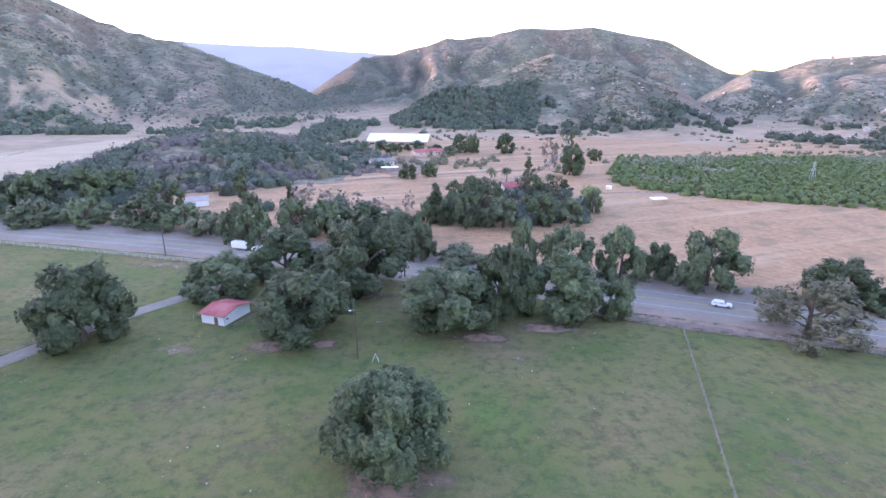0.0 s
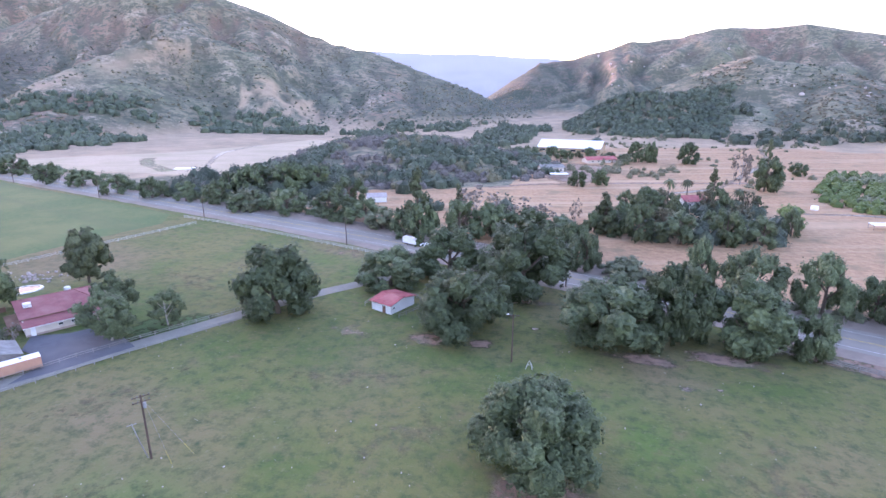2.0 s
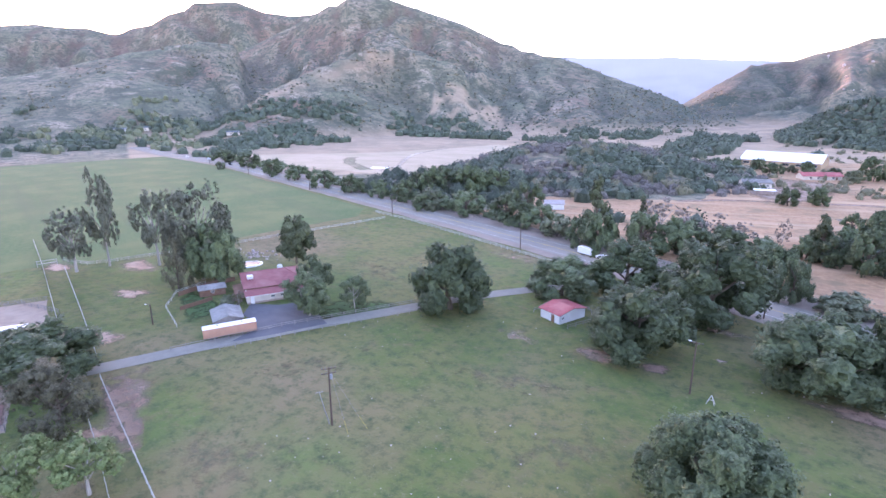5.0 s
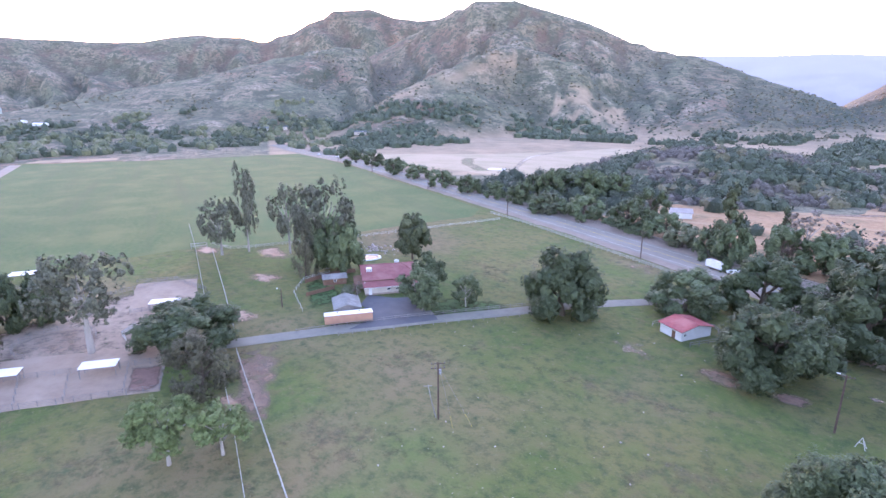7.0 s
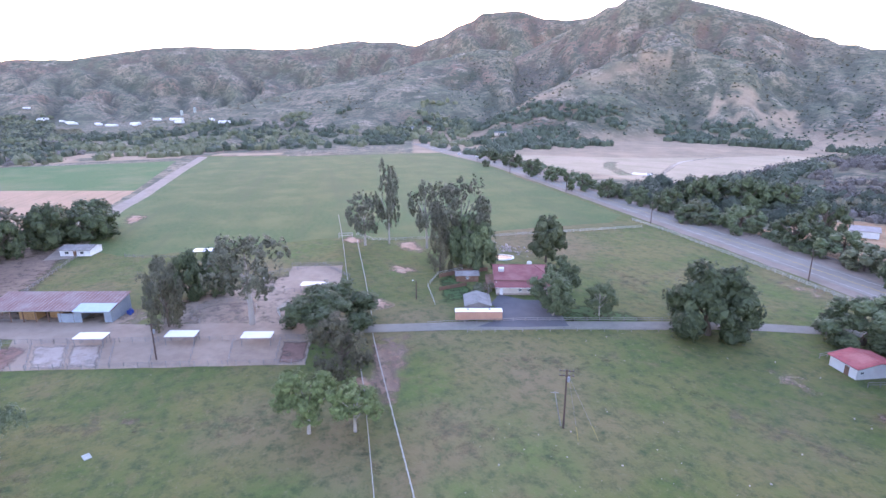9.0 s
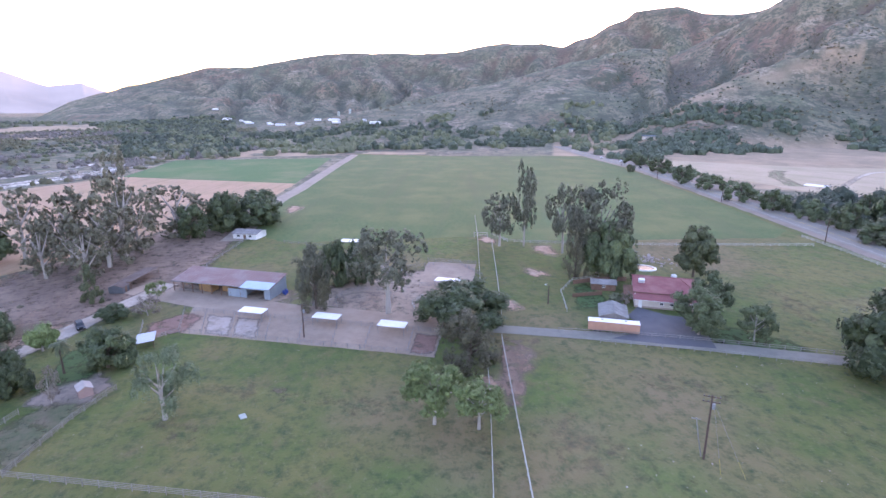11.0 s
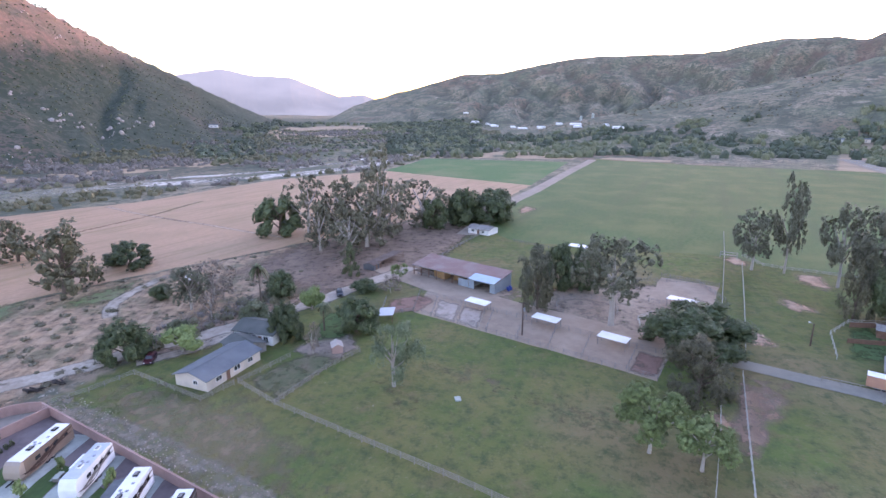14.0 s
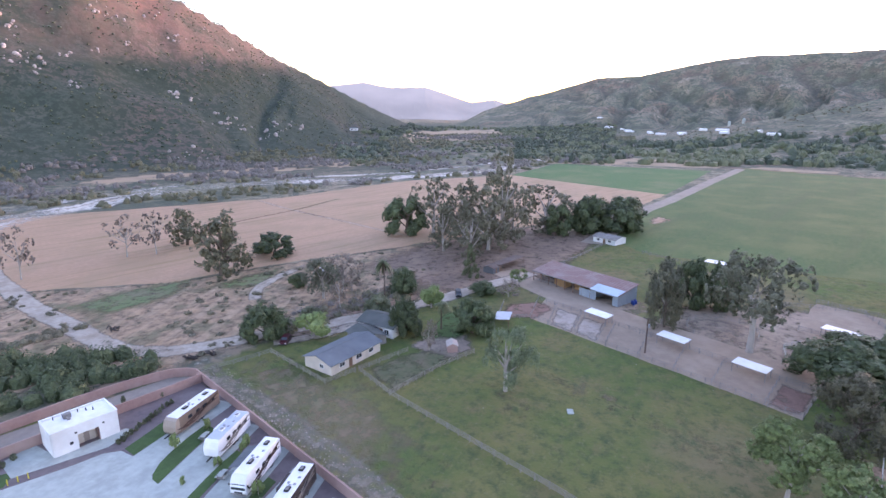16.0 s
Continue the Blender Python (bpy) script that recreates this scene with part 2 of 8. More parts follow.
SAGE = foliage("sage_leaves", (0.113, 0.104, 0.066), (0.194, 0.170, 0.114))
PURPLE = foliage("leafless_brush", (0.128, 0.112, 0.098), (0.195, 0.170, 0.152))
WOODLEAF = foliage("dark_evergreen_leaves", (0.046, 0.061, 0.040), (0.092, 0.113, 0.073))
GROVELEAF = foliage("citrus_leaves", (0.086, 0.127, 0.033), (0.137, 0.176, 0.051))
WILLOWLEAF = foliage("pale_drooping_leaves", (0.105, 0.135, 0.071), (0.165, 0.195, 0.113))
BRUSH = foliage("brush_leaves", (0.090, 0.104, 0.056), (0.150, 0.155, 0.090))

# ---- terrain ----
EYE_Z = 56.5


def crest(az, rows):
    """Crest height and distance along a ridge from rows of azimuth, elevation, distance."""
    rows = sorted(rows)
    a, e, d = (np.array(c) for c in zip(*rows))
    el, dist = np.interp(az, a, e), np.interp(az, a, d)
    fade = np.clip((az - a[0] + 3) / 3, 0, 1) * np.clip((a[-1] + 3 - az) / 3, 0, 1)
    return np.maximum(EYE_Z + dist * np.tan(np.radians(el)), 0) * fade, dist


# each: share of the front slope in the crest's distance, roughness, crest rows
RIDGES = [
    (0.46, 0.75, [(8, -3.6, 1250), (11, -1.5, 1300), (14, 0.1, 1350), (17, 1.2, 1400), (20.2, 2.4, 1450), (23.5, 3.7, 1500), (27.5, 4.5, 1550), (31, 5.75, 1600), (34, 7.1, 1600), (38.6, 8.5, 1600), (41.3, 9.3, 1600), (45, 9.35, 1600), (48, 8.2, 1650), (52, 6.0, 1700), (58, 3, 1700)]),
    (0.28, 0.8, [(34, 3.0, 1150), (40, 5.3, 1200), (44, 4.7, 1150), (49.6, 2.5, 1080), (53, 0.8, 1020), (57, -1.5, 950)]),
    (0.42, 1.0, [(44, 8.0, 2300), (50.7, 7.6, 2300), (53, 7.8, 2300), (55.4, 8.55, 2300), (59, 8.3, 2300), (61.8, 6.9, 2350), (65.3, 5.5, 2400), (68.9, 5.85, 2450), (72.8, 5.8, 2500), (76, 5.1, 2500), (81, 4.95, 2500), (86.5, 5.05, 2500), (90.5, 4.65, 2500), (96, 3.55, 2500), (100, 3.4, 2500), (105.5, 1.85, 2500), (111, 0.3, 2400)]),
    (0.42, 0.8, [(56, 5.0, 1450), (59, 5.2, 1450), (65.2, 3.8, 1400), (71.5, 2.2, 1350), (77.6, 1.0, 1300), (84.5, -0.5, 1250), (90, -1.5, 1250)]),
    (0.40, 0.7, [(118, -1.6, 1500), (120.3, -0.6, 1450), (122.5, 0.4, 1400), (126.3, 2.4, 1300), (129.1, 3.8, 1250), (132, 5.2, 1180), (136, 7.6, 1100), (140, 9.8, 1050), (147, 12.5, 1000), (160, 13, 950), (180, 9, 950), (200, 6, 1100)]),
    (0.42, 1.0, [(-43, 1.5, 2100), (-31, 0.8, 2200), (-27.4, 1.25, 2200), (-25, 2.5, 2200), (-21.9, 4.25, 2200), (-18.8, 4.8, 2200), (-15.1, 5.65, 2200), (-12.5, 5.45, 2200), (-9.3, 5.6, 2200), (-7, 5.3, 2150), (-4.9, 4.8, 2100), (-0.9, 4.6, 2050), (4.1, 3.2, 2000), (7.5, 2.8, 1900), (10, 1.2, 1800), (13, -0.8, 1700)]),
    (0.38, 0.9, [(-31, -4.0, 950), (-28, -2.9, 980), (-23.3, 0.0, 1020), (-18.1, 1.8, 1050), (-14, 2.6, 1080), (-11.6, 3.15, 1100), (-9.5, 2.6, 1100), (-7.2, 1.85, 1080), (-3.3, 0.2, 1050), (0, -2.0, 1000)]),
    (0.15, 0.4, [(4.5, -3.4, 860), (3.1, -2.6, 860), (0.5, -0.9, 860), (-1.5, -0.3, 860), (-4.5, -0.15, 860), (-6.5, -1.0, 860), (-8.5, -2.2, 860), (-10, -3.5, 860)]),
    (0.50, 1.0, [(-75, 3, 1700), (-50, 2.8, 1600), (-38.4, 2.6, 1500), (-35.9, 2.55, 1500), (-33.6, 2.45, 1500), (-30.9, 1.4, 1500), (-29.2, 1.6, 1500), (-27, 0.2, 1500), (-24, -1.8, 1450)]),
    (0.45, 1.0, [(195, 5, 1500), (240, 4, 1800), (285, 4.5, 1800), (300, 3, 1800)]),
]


FAR_RIDGES = [
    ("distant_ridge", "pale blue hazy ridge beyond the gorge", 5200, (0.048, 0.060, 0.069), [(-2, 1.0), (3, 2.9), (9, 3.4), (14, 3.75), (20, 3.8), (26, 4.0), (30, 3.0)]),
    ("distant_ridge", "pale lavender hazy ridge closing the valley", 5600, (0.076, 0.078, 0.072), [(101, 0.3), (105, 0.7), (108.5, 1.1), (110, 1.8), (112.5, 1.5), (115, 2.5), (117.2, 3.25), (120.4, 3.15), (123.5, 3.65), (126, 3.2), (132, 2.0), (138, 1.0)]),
]


def height(x, y):
    """The lie of the land."""
    x, y = np.asarray(x, float), np.asarray(y, float)
    r = np.hypot(x, y)
    az = np.degrees(np.arctan2(-x, y))
    az = np.where(az < -75, az + 360, az)
    total = np.clip((r - 750) / 900, 0, 1) * 14 * fbm(x / 260, y / 260, 3, 5)
    wob = 5.0 * (fbm(x / 300, y / 300, 3, 9) - 0.5)
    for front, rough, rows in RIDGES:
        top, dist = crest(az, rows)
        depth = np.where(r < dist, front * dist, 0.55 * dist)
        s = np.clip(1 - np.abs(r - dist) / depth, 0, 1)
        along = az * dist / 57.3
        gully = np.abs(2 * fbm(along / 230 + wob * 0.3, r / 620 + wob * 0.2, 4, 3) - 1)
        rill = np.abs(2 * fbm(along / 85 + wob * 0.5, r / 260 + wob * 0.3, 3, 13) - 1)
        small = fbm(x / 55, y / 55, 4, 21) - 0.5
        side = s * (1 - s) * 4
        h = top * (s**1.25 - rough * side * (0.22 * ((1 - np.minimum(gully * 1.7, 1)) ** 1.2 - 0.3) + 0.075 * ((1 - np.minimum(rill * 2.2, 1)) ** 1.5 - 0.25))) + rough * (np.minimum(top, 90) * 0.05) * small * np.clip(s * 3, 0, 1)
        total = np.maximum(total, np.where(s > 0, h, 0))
    d = ((x + 170) / 112) ** 2 + ((y - 430) / 115) ** 2
    total = np.maximum(total, 18 * np.clip(1 - d, 0, 1) ** 1.3)
    return total


GREEN = [(-640, 40), (-583, 146), (-553, 284), (-430, 268), (-228, 218), (-69, 178), (56, 134), (190, 78), (500, -60), (400, -250), (-20, -250), (-20, -118), (-76, -96), (-110, -90), (-180, -55), (-250, -40), (-345, -26)]


def inside(px, py, poly):
    poly = np.asarray(poly, float)
    ok = np.zeros(np.shape(px), bool)
    for (x1, y1), (x2, y2) in zip(poly, np.roll(poly, -1, 0)):
        ok ^= ((y1 > py) != (y2 > py)) & (px < (x2 - x1) * (py - y1) / (y2 - y1 + 1e-9) + x1)
    return ok


def wildness(x, y):
    """0 on the grazed valley floor, 1 on scrub and slopes."""
    return np.where(inside(x, y, GREEN), np.clip((height(x, y) - 2) / 6, 0, 1), 1.0)


def growth_shade_share(x, y):
    """Share of dark evergreen growth on the shaded southern mountain; gorge and ravine shade is put in too."""
    az = np.degrees(np.arctan2(-x, y))
    z, r = height(x, y), np.hypot(x, y)
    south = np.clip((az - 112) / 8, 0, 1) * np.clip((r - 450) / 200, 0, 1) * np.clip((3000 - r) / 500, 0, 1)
    # the gorge is darkened in colour, standing in for shade on its slopes
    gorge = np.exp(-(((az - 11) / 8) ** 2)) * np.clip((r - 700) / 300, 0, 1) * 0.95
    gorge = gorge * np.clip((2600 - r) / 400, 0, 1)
    # brush grows thickest along the ravines; their shade is put into this share too
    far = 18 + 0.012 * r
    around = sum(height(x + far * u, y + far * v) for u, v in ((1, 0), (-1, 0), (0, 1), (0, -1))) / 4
    ravine_shade = np.clip((around - z) / (0.10 * far) + 0.25, 0, 1) * np.clip(z / 15, 0, 1)
    return np.clip(np.maximum(south * (1.1 - np.clip((z - 130) / 160, 0, 0.25)), gorge) + 0.62 * ravine_shade, 0, 1)


# dry flats down the valley and at the foot of the hills
FLATS = [[(-608, -160), (-632, 15), (-700, 40), (-720, -60), (-790, -185)], [(-860, -480), (-1000, -565), (-1330, -680), (-1480, -540), (-1180, -400), (-1000, -405)], [(-640, 120), (-662, 60), (-640, 45), (-612, 115)], [(-480, -330), (-330, -410), (-200, -440), (-190, -460), (-360, -450), (-560, -350)], [(-420, 545), (-330, 600), (-420, 640), (-520, 560)], [(-500, 335), (-408, 428), (-372, 509), (-352, 640), (-290, 610), (-235, 470), (-250, 370), (-262, 306), (-327, 306), (-440, 294)], [(-400, 600), (-500, 620), (-640, 860), (-560, 960), (-400, 740)], [(-250, 640), (-330, 760), (-260, 820), (-190, 700)]]


def build_ground():
    az = np.concatenate([np.arange(-46, 160, 0.33), np.arange(160, 314, 2.0)])
    r = np.concatenate([[3.0, 15], np.geomspace(30, 4900, 270)])
    a, d = np.meshgrid(np.radians(az), r)
    x, y = -np.sin(a) * d, np.cos(a) * d
    z = height(x, y)
    n, k = x.shape
    verts = np.stack([x, y, z], -1).reshape(-1, 3)
    verts = np.vstack([verts, [[0, 0, 0]]])
    i = np.arange((n - 1) * k).reshape(n - 1, k)
    j = np.roll(i, -1, 1)
    quads = np.stack([i, i + k, j + k, j], -1).reshape(-1, 4)[:, ::-1]
    hub = np.arange(0, k, 1)
    fan = np.stack([np.full(k, len(verts) - 1), hub, np.roll(hub, -1), np.roll(hub, -1)], -1)
    tris = np.vstack([quads[:, [0, 1, 2]], quads[:, [0, 2, 3]], fan[:, [0, 2, 1]]])
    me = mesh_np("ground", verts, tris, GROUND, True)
    wild = me.attributes.new("wild", "FLOAT", "POINT")
    wild.data.foreach_set("value", wildness(verts[:, 0], verts[:, 1]).astype(np.float32))
    growth_shade = me.attributes.new("growth_shade", "FLOAT", "POINT")
    growth_shade.data.foreach_set("value", growth_shade_share(verts[:, 0], verts[:, 1]).astype(np.float32))
    bare = me.attributes.new("bare", "FLOAT", "POINT")
    patchy = np.clip(vnoise(verts[:, 0] / 14, verts[:, 1] / 14, 5) * 0.9 + vnoise(verts[:, 0] / 45, verts[:, 1] / 45, 6) - 0.75, 0, 0.3) * 2.6
    flats = sum(inside(verts[:, 0], verts[:, 1], p) * (1.0 if k < 6 else patchy) for k, p in enumerate(FLATS))
    az = np.degrees(np.arctan2(-verts[:, 0], verts[:, 1]))
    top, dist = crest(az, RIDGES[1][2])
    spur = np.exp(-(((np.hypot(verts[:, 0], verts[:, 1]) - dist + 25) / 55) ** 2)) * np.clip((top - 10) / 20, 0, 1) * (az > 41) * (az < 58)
    spur *= 0.75 * np.clip(vnoise(verts[:, 0] / 25, verts[:, 1] / 25, 77) * 1.8 - 0.4, 0, 1)
    flats = np.maximum(flats, spur) * (vnoise(verts[:, 0] / 40, verts[:, 1] / 40, 71) > 0.25)
    foot = np.clip(1 - (verts[:, 2] - 2) / 16, 0, 1) * (np.hypot(verts[:, 0], verts[:, 1]) > 420) * (az < 66) * (az > -50) * wildness(verts[:, 0], verts[:, 1])
    flats = np.maximum(flats, foot * np.clip(2.4 * vnoise(verts[:, 0] / 30, verts[:, 1] / 30, 91) - 0.6, 0.7, 0.95))
    bare.data.foreach_set("value", flats.astype(np.float32))
    ob = new("ground", me)
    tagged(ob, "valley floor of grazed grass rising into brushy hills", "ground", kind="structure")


build_ground()


def distant_ridge(name, label, dist, glow, rows):
    """A far mountain whose haze is put into its colour as a glow."""
    a0, e0 = np.array([r[0] for r in rows], float), np.array([r[1] for r in rows], float)
    az = np.arange(a0[0], a0[-1], 0.12)
    top = dist * np.tan(np.radians(np.interp(az, a0, e0) + 0.22 * (fbm(az / 1.6, az * 0 + dist, 4, 61) - 0.5))) + EYE_Z
    u = np.linspace(0, 1, 26)[:, None]
    gully = np.abs(2 * fbm(az[None] / 1.1 + 0 * u, u * 2.2 + 0 * az[None], 4, 63) - 1)
    r = dist - 1500 * (1 - u) - 260 * gully * u * (1 - u) * 4
    z = top[None] * u ** (0.9 + 0.5 * gully) - 5
    a = np.radians(az)[None]
    verts = np.stack([-np.sin(a) * r, np.cos(a) * r, z], -1).reshape(-1, 3)
    n, k = r.shape
    i = (np.arange(n - 1)[:, None] * k + np.arange(k - 1)[None]).reshape(-1)
    m, nodes, b = blank("painted_haze_slope", 1.0)
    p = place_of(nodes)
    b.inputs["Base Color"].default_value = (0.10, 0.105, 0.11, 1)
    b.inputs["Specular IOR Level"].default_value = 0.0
    # haze painted as emission: mottled tones, paler with height
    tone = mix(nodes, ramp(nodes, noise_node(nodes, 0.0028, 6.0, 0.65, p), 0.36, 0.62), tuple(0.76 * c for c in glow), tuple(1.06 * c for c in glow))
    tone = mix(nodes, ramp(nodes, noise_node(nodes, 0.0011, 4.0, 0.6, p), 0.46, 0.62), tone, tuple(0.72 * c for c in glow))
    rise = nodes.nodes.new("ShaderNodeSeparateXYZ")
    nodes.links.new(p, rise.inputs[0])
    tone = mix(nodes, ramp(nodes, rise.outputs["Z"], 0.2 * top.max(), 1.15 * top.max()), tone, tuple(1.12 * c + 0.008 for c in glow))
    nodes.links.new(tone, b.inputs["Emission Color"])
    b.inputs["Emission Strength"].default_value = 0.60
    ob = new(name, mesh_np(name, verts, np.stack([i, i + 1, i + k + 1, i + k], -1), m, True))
    return tagged(ob, label, "backdrop", kind="structure")


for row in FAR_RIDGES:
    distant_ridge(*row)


def sheet(name, outline, z, material, label, category="field", ragged=0.6, step=6.0):
    """A flush area of ground with an uneven edge."""
    pts = []
    for (x1, y1), (x2, y2) in zip(outline, outline[1:] + outline[:1]):
        far = math.hypot(x2 - x1, y2 - y1)
        steps = max(1, int(far / step))
        for s in range(steps):
            u = s / steps
            x, y = x1 + (x2 - x1) * u, y1 + (y2 - y1) * u
            pts.append((x + ragged * 2 * (vnoise(x / 4, y / 4, 3) - 0.5), y + ragged * 2 * (vnoise(x / 4, y / 4, 4) - 0.5), z))
    bm = bmesh.new()
    bm.faces.new([bm.verts.new(p) for p in pts])
    bmesh.ops.triangulate(bm, faces=bm.faces)
    ob = new(name, from_bm(name, bm, material))
    if ob.data.polygons[0].normal.z < 0:
        ob.data.flip_normals()
    return tagged(ob, label, category, kind="structure")


SOFT = {}


def soft_copy(material):
    """The same surface, thinning out in patches towards the rim of its area."""
    if material.name in SOFT:
        return SOFT[material.name]
    m = material.copy()
    n = m.node_tree
    out, b = n.nodes["Material Output"], n.nodes["Principled BSDF"]
    a = n.nodes.new("ShaderNodeAttribute")
    a.attribute_name = "core"
    add = n.nodes.new("ShaderNodeMath")
    add.operation = "ADD"
    n.links.new(a.outputs["Fac"], add.inputs[0])
    n.links.new(ramp(n, noise_node(n, 0.30, 6.0, 0.7, place_of(n)), 0.36, 0.74), add.inputs[1])
    mixer, clear = n.nodes.new("ShaderNodeMixShader"), n.nodes.new("ShaderNodeBsdfTransparent")
    n.links.new(ramp(n, add.outputs[0], 0.55, 1.45), mixer.inputs[0])
    n.links.new(clear.outputs[0], mixer.inputs[1])
    n.links.new(b.outputs[0], mixer.inputs[2])
    n.links.new(mixer.outputs[0], out.inputs["Surface"])
    SOFT[material.name] = m
    return m


def soft_sheet(name, outline, z, material, label, category="ground", rim=0.35, most=1.0):
    """A worn area of ground whose edge fades out; rim: the share of the way to its middle over which it does."""
    mid = sum((Vector(p) for p in outline), Vector((0, 0))) / len(outline)
    outer = []
    for p, q in zip(outline, outline[1:] + outline[:1]):
        p, q = Vector(p), Vector(q)
        steps = max(1, int((q - p).length / 3))
        outer += [p.lerp(q, k / steps) for k in range(steps)]
    n = len(outer)
    outer = [mid + (p - mid) * (1 + rim * 0.25) for p in outer]
    inner = [p.lerp(mid, rim) for p in outer]
    verts = [(p.x, p.y, z) for p in outer + inner] + [(mid.x, mid.y, z)]
    tris = []
    for k in range(n):
        j = (k + 1) % n
        tris += [(k, j, n + j), (k, n + j, n + k), (n + k, n + j, 2 * n)]
    me = mesh_np(name, verts, tris, soft_copy(material))
    core = me.attributes.new("core", "FLOAT", "POINT")
    core.data.foreach_set("value", np.array([0.0] * n + [most] * (n + 1), np.float32))
    if me.polygons[0].normal.z < 0:
        me.flip_normals()
    return tagged(new(name, me), label, category, kind="structure")


def strip(name, line, width, z, material, label, category="road", ragged=0.0):
    """A band of a width along a line in plan; width may be a pair of offsets (left, right)."""
    left, right = width if isinstance(width, tuple) else (width / 2, width / 2)
    pts = [Vector(p).to_3d() for p in line]
    fine = []
    for a, b in zip(pts, pts[1:]):
        steps = max(1, int((b - a).length / 8))
        fine += [a + (b - a) * k / steps for k in range(steps)]
    fine.append(pts[-1])
    for _ in range(2):
        fine = [fine[0]] + [(fine[k - 1] + 2 * fine[k] + fine[k + 1]) / 4 for k in range(1, len(fine) - 1)] + [fine[-1]]
    bm = bmesh.new()
    rows = []
    for k, p in enumerate(fine):
        d = (fine[min(k + 1, len(fine) - 1)] - fine[max(k - 1, 0)]).normalized()
        side = Vector((-d.y, d.x, 0))
        j = ragged * 2 * (float(vnoise(p.x / 5, p.y / 5, 8)) - 0.5)
        rows.append((bm.verts.new(p + side * (left + j) + Vector((0, 0, z))), bm.verts.new(p - side * (right - j) + Vector((0, 0, z)))))
    for a, b in zip(rows, rows[1:]):
        bm.faces.new((a[0], a[1], b[1], b[0]))
    ob = new(name, from_bm(name, bm, material))
    if ob.data.polygons[0].normal.z < 0:
        ob.data.flip_normals()
    return tagged(ob, label, category, kind="structure")


def soft_strip(name, line, width, z, material, label, category, seed, hold=0.55):
    """A band along a line whose edges fray and which breaks up here and there."""
    fine = []
    for a, b in zip(line, line[1:]):
        a, b = Vector(a), Vector(b)
        steps = max(1, int((b - a).length / 5))
        fine += [a.lerp(b, k / steps) for k in range(steps)]
    fine.append(Vector(line[-1]))
    for _ in range(4):
        fine = [fine[0]] + [(fine[k - 1] + 2 * fine[k] + fine[k + 1]) / 4 for k in range(1, len(fine) - 1)] + [fine[-1]]
    verts, core, quads = [], [], []
    for k, p in enumerate(fine):
        d = (fine[min(k + 1, len(fine) - 1)] - fine[max(k - 1, 0)]).normalized()
        side = Vector((-d.y, d.x))
        keep = hold + 0.9 * (float(vnoise(p.x / 28, p.y / 28, seed)) - 0.35)
        shift = width * 0.5 * (float(vnoise(p.x / 22, p.y / 22, seed + 1)) - 0.5)
        for u, c in ((-0.5, 0.0), (-0.3, 0.75), (-0.08, 1.0), (0.12, 0.75), (0.3, 0.9), (0.5, 0.0)):
            q = p + side * (u * width + shift)
            verts.append((q.x, q.y, z))
            core.append(c * keep)
        if k:
            n = 6 * k
            quads += [(n - 6 + j, n - 5 + j, n + 1 + j, n + j) for j in range(5)]
    me = mesh_np(name, verts, quads, soft_copy(material))
    me.attributes.new("core", "FLOAT", "POINT").data.foreach_set("value", np.array(core, np.float32))
    if me.polygons[0].normal.z < 0:
        me.flip_normals()
    return tagged(new(name, me), label, category, kind="structure")


# ---- fields, roads and bare ground, laid a few centimetres apart ----
ROAD = [(190, 84), (110, 118.5), (82, 131), (56, 141), (-7, 165), (-69, 186), (-131, 203), (-228, 227.5), (-430, 278), (-560, 292), (-760, 330)]
LANE = [(-62, 152), (-69, 142.3), (-79, 131.5), (-91, 108.5), (-106, 80), (-116, 59.3), (-125.5, 37), (-137, 10), (-153, -22), (-170, -48), (-180, -60)]
sheet("meadow", [(-190, 187), (-209, 74), (-221, 63), (-227, -15), (-250, -35), (-345, -24), (-625, 42), (-583, 146), (-553, 284), (-430, 262), (-200, 204)], 0.03, FIELD, "wide green meadow grazed by cattle", ragged=1.0)
sheet("hay_field", [(-60, -215), (-88, -195), (-119, -156), (-149, -141), (-207, -104), (-300, -52), (-347, -32), (-405, -20), (-475, -155), (-396, -221), (-279, -250), (-159, -330), (-60, -300)], 0.03, TAN, "mown tan hay field beside the river", ragged=1.5)
sheet("crop_field", [(-475, -155), (-605, -146), (-594, 10), (-405, -20)], 0.05, CROP, "irrigated green crop field", ragged=0.6)
sheet("dry_field_north", [(-500, 335), (-408, 428), (-372, 509), (-352, 600), (-322, 590), (-250, 440), (-262, 370), (-268, 310), (-327, 308), (-440, 296)], 0.03, surface("pale_stubble", (0.45, 0.345, 0.235), (0.375, 0.285, 0.195), 2.0, (0.33, 0.27, 0.17), 30.0, bump=0.5, bump_size=0.7, rows=(20, 9.0, (0.30, 0.255, 0.15))), "pale cut field at the foot of the hills", ragged=2.0)
sheet("dry_field_east", [(-20, 182), (-12, 250), (60, 262), (75, 256), (108, 330), (225, 262), (330, 220), (360, 60), (190, 93), (110, 130), (82, 141), (56, 151), (-5, 175)], 0.045, DRY, "dry reddish grass field behind the highway", ragged=2.0)
sheet("dry_slope", [(-150, 222), (-69, 199), (-5, 176), (60, 155), (120, 190), (225, 262), (420, 440), (430, 520), (330, 645), (120, 645), (0, 600), (-60, 500), (-60, 330), (-140, 290)], 0.025, DRY, "dry grass slope round the far farm buildings", ragged=3.0)
soft_sheet("scrub_flat", [(-62, -118), (-76, -100), (-100, -95), (-140, -68), (-180, -58), (-207, -104), (-149, -141), (-119, -156), (-88, -195), (-60, -215), (-20, -215), (-20, -125)], 0.04, SCRUB, "dry weedy flat between cottages and field", "field", 0.12)
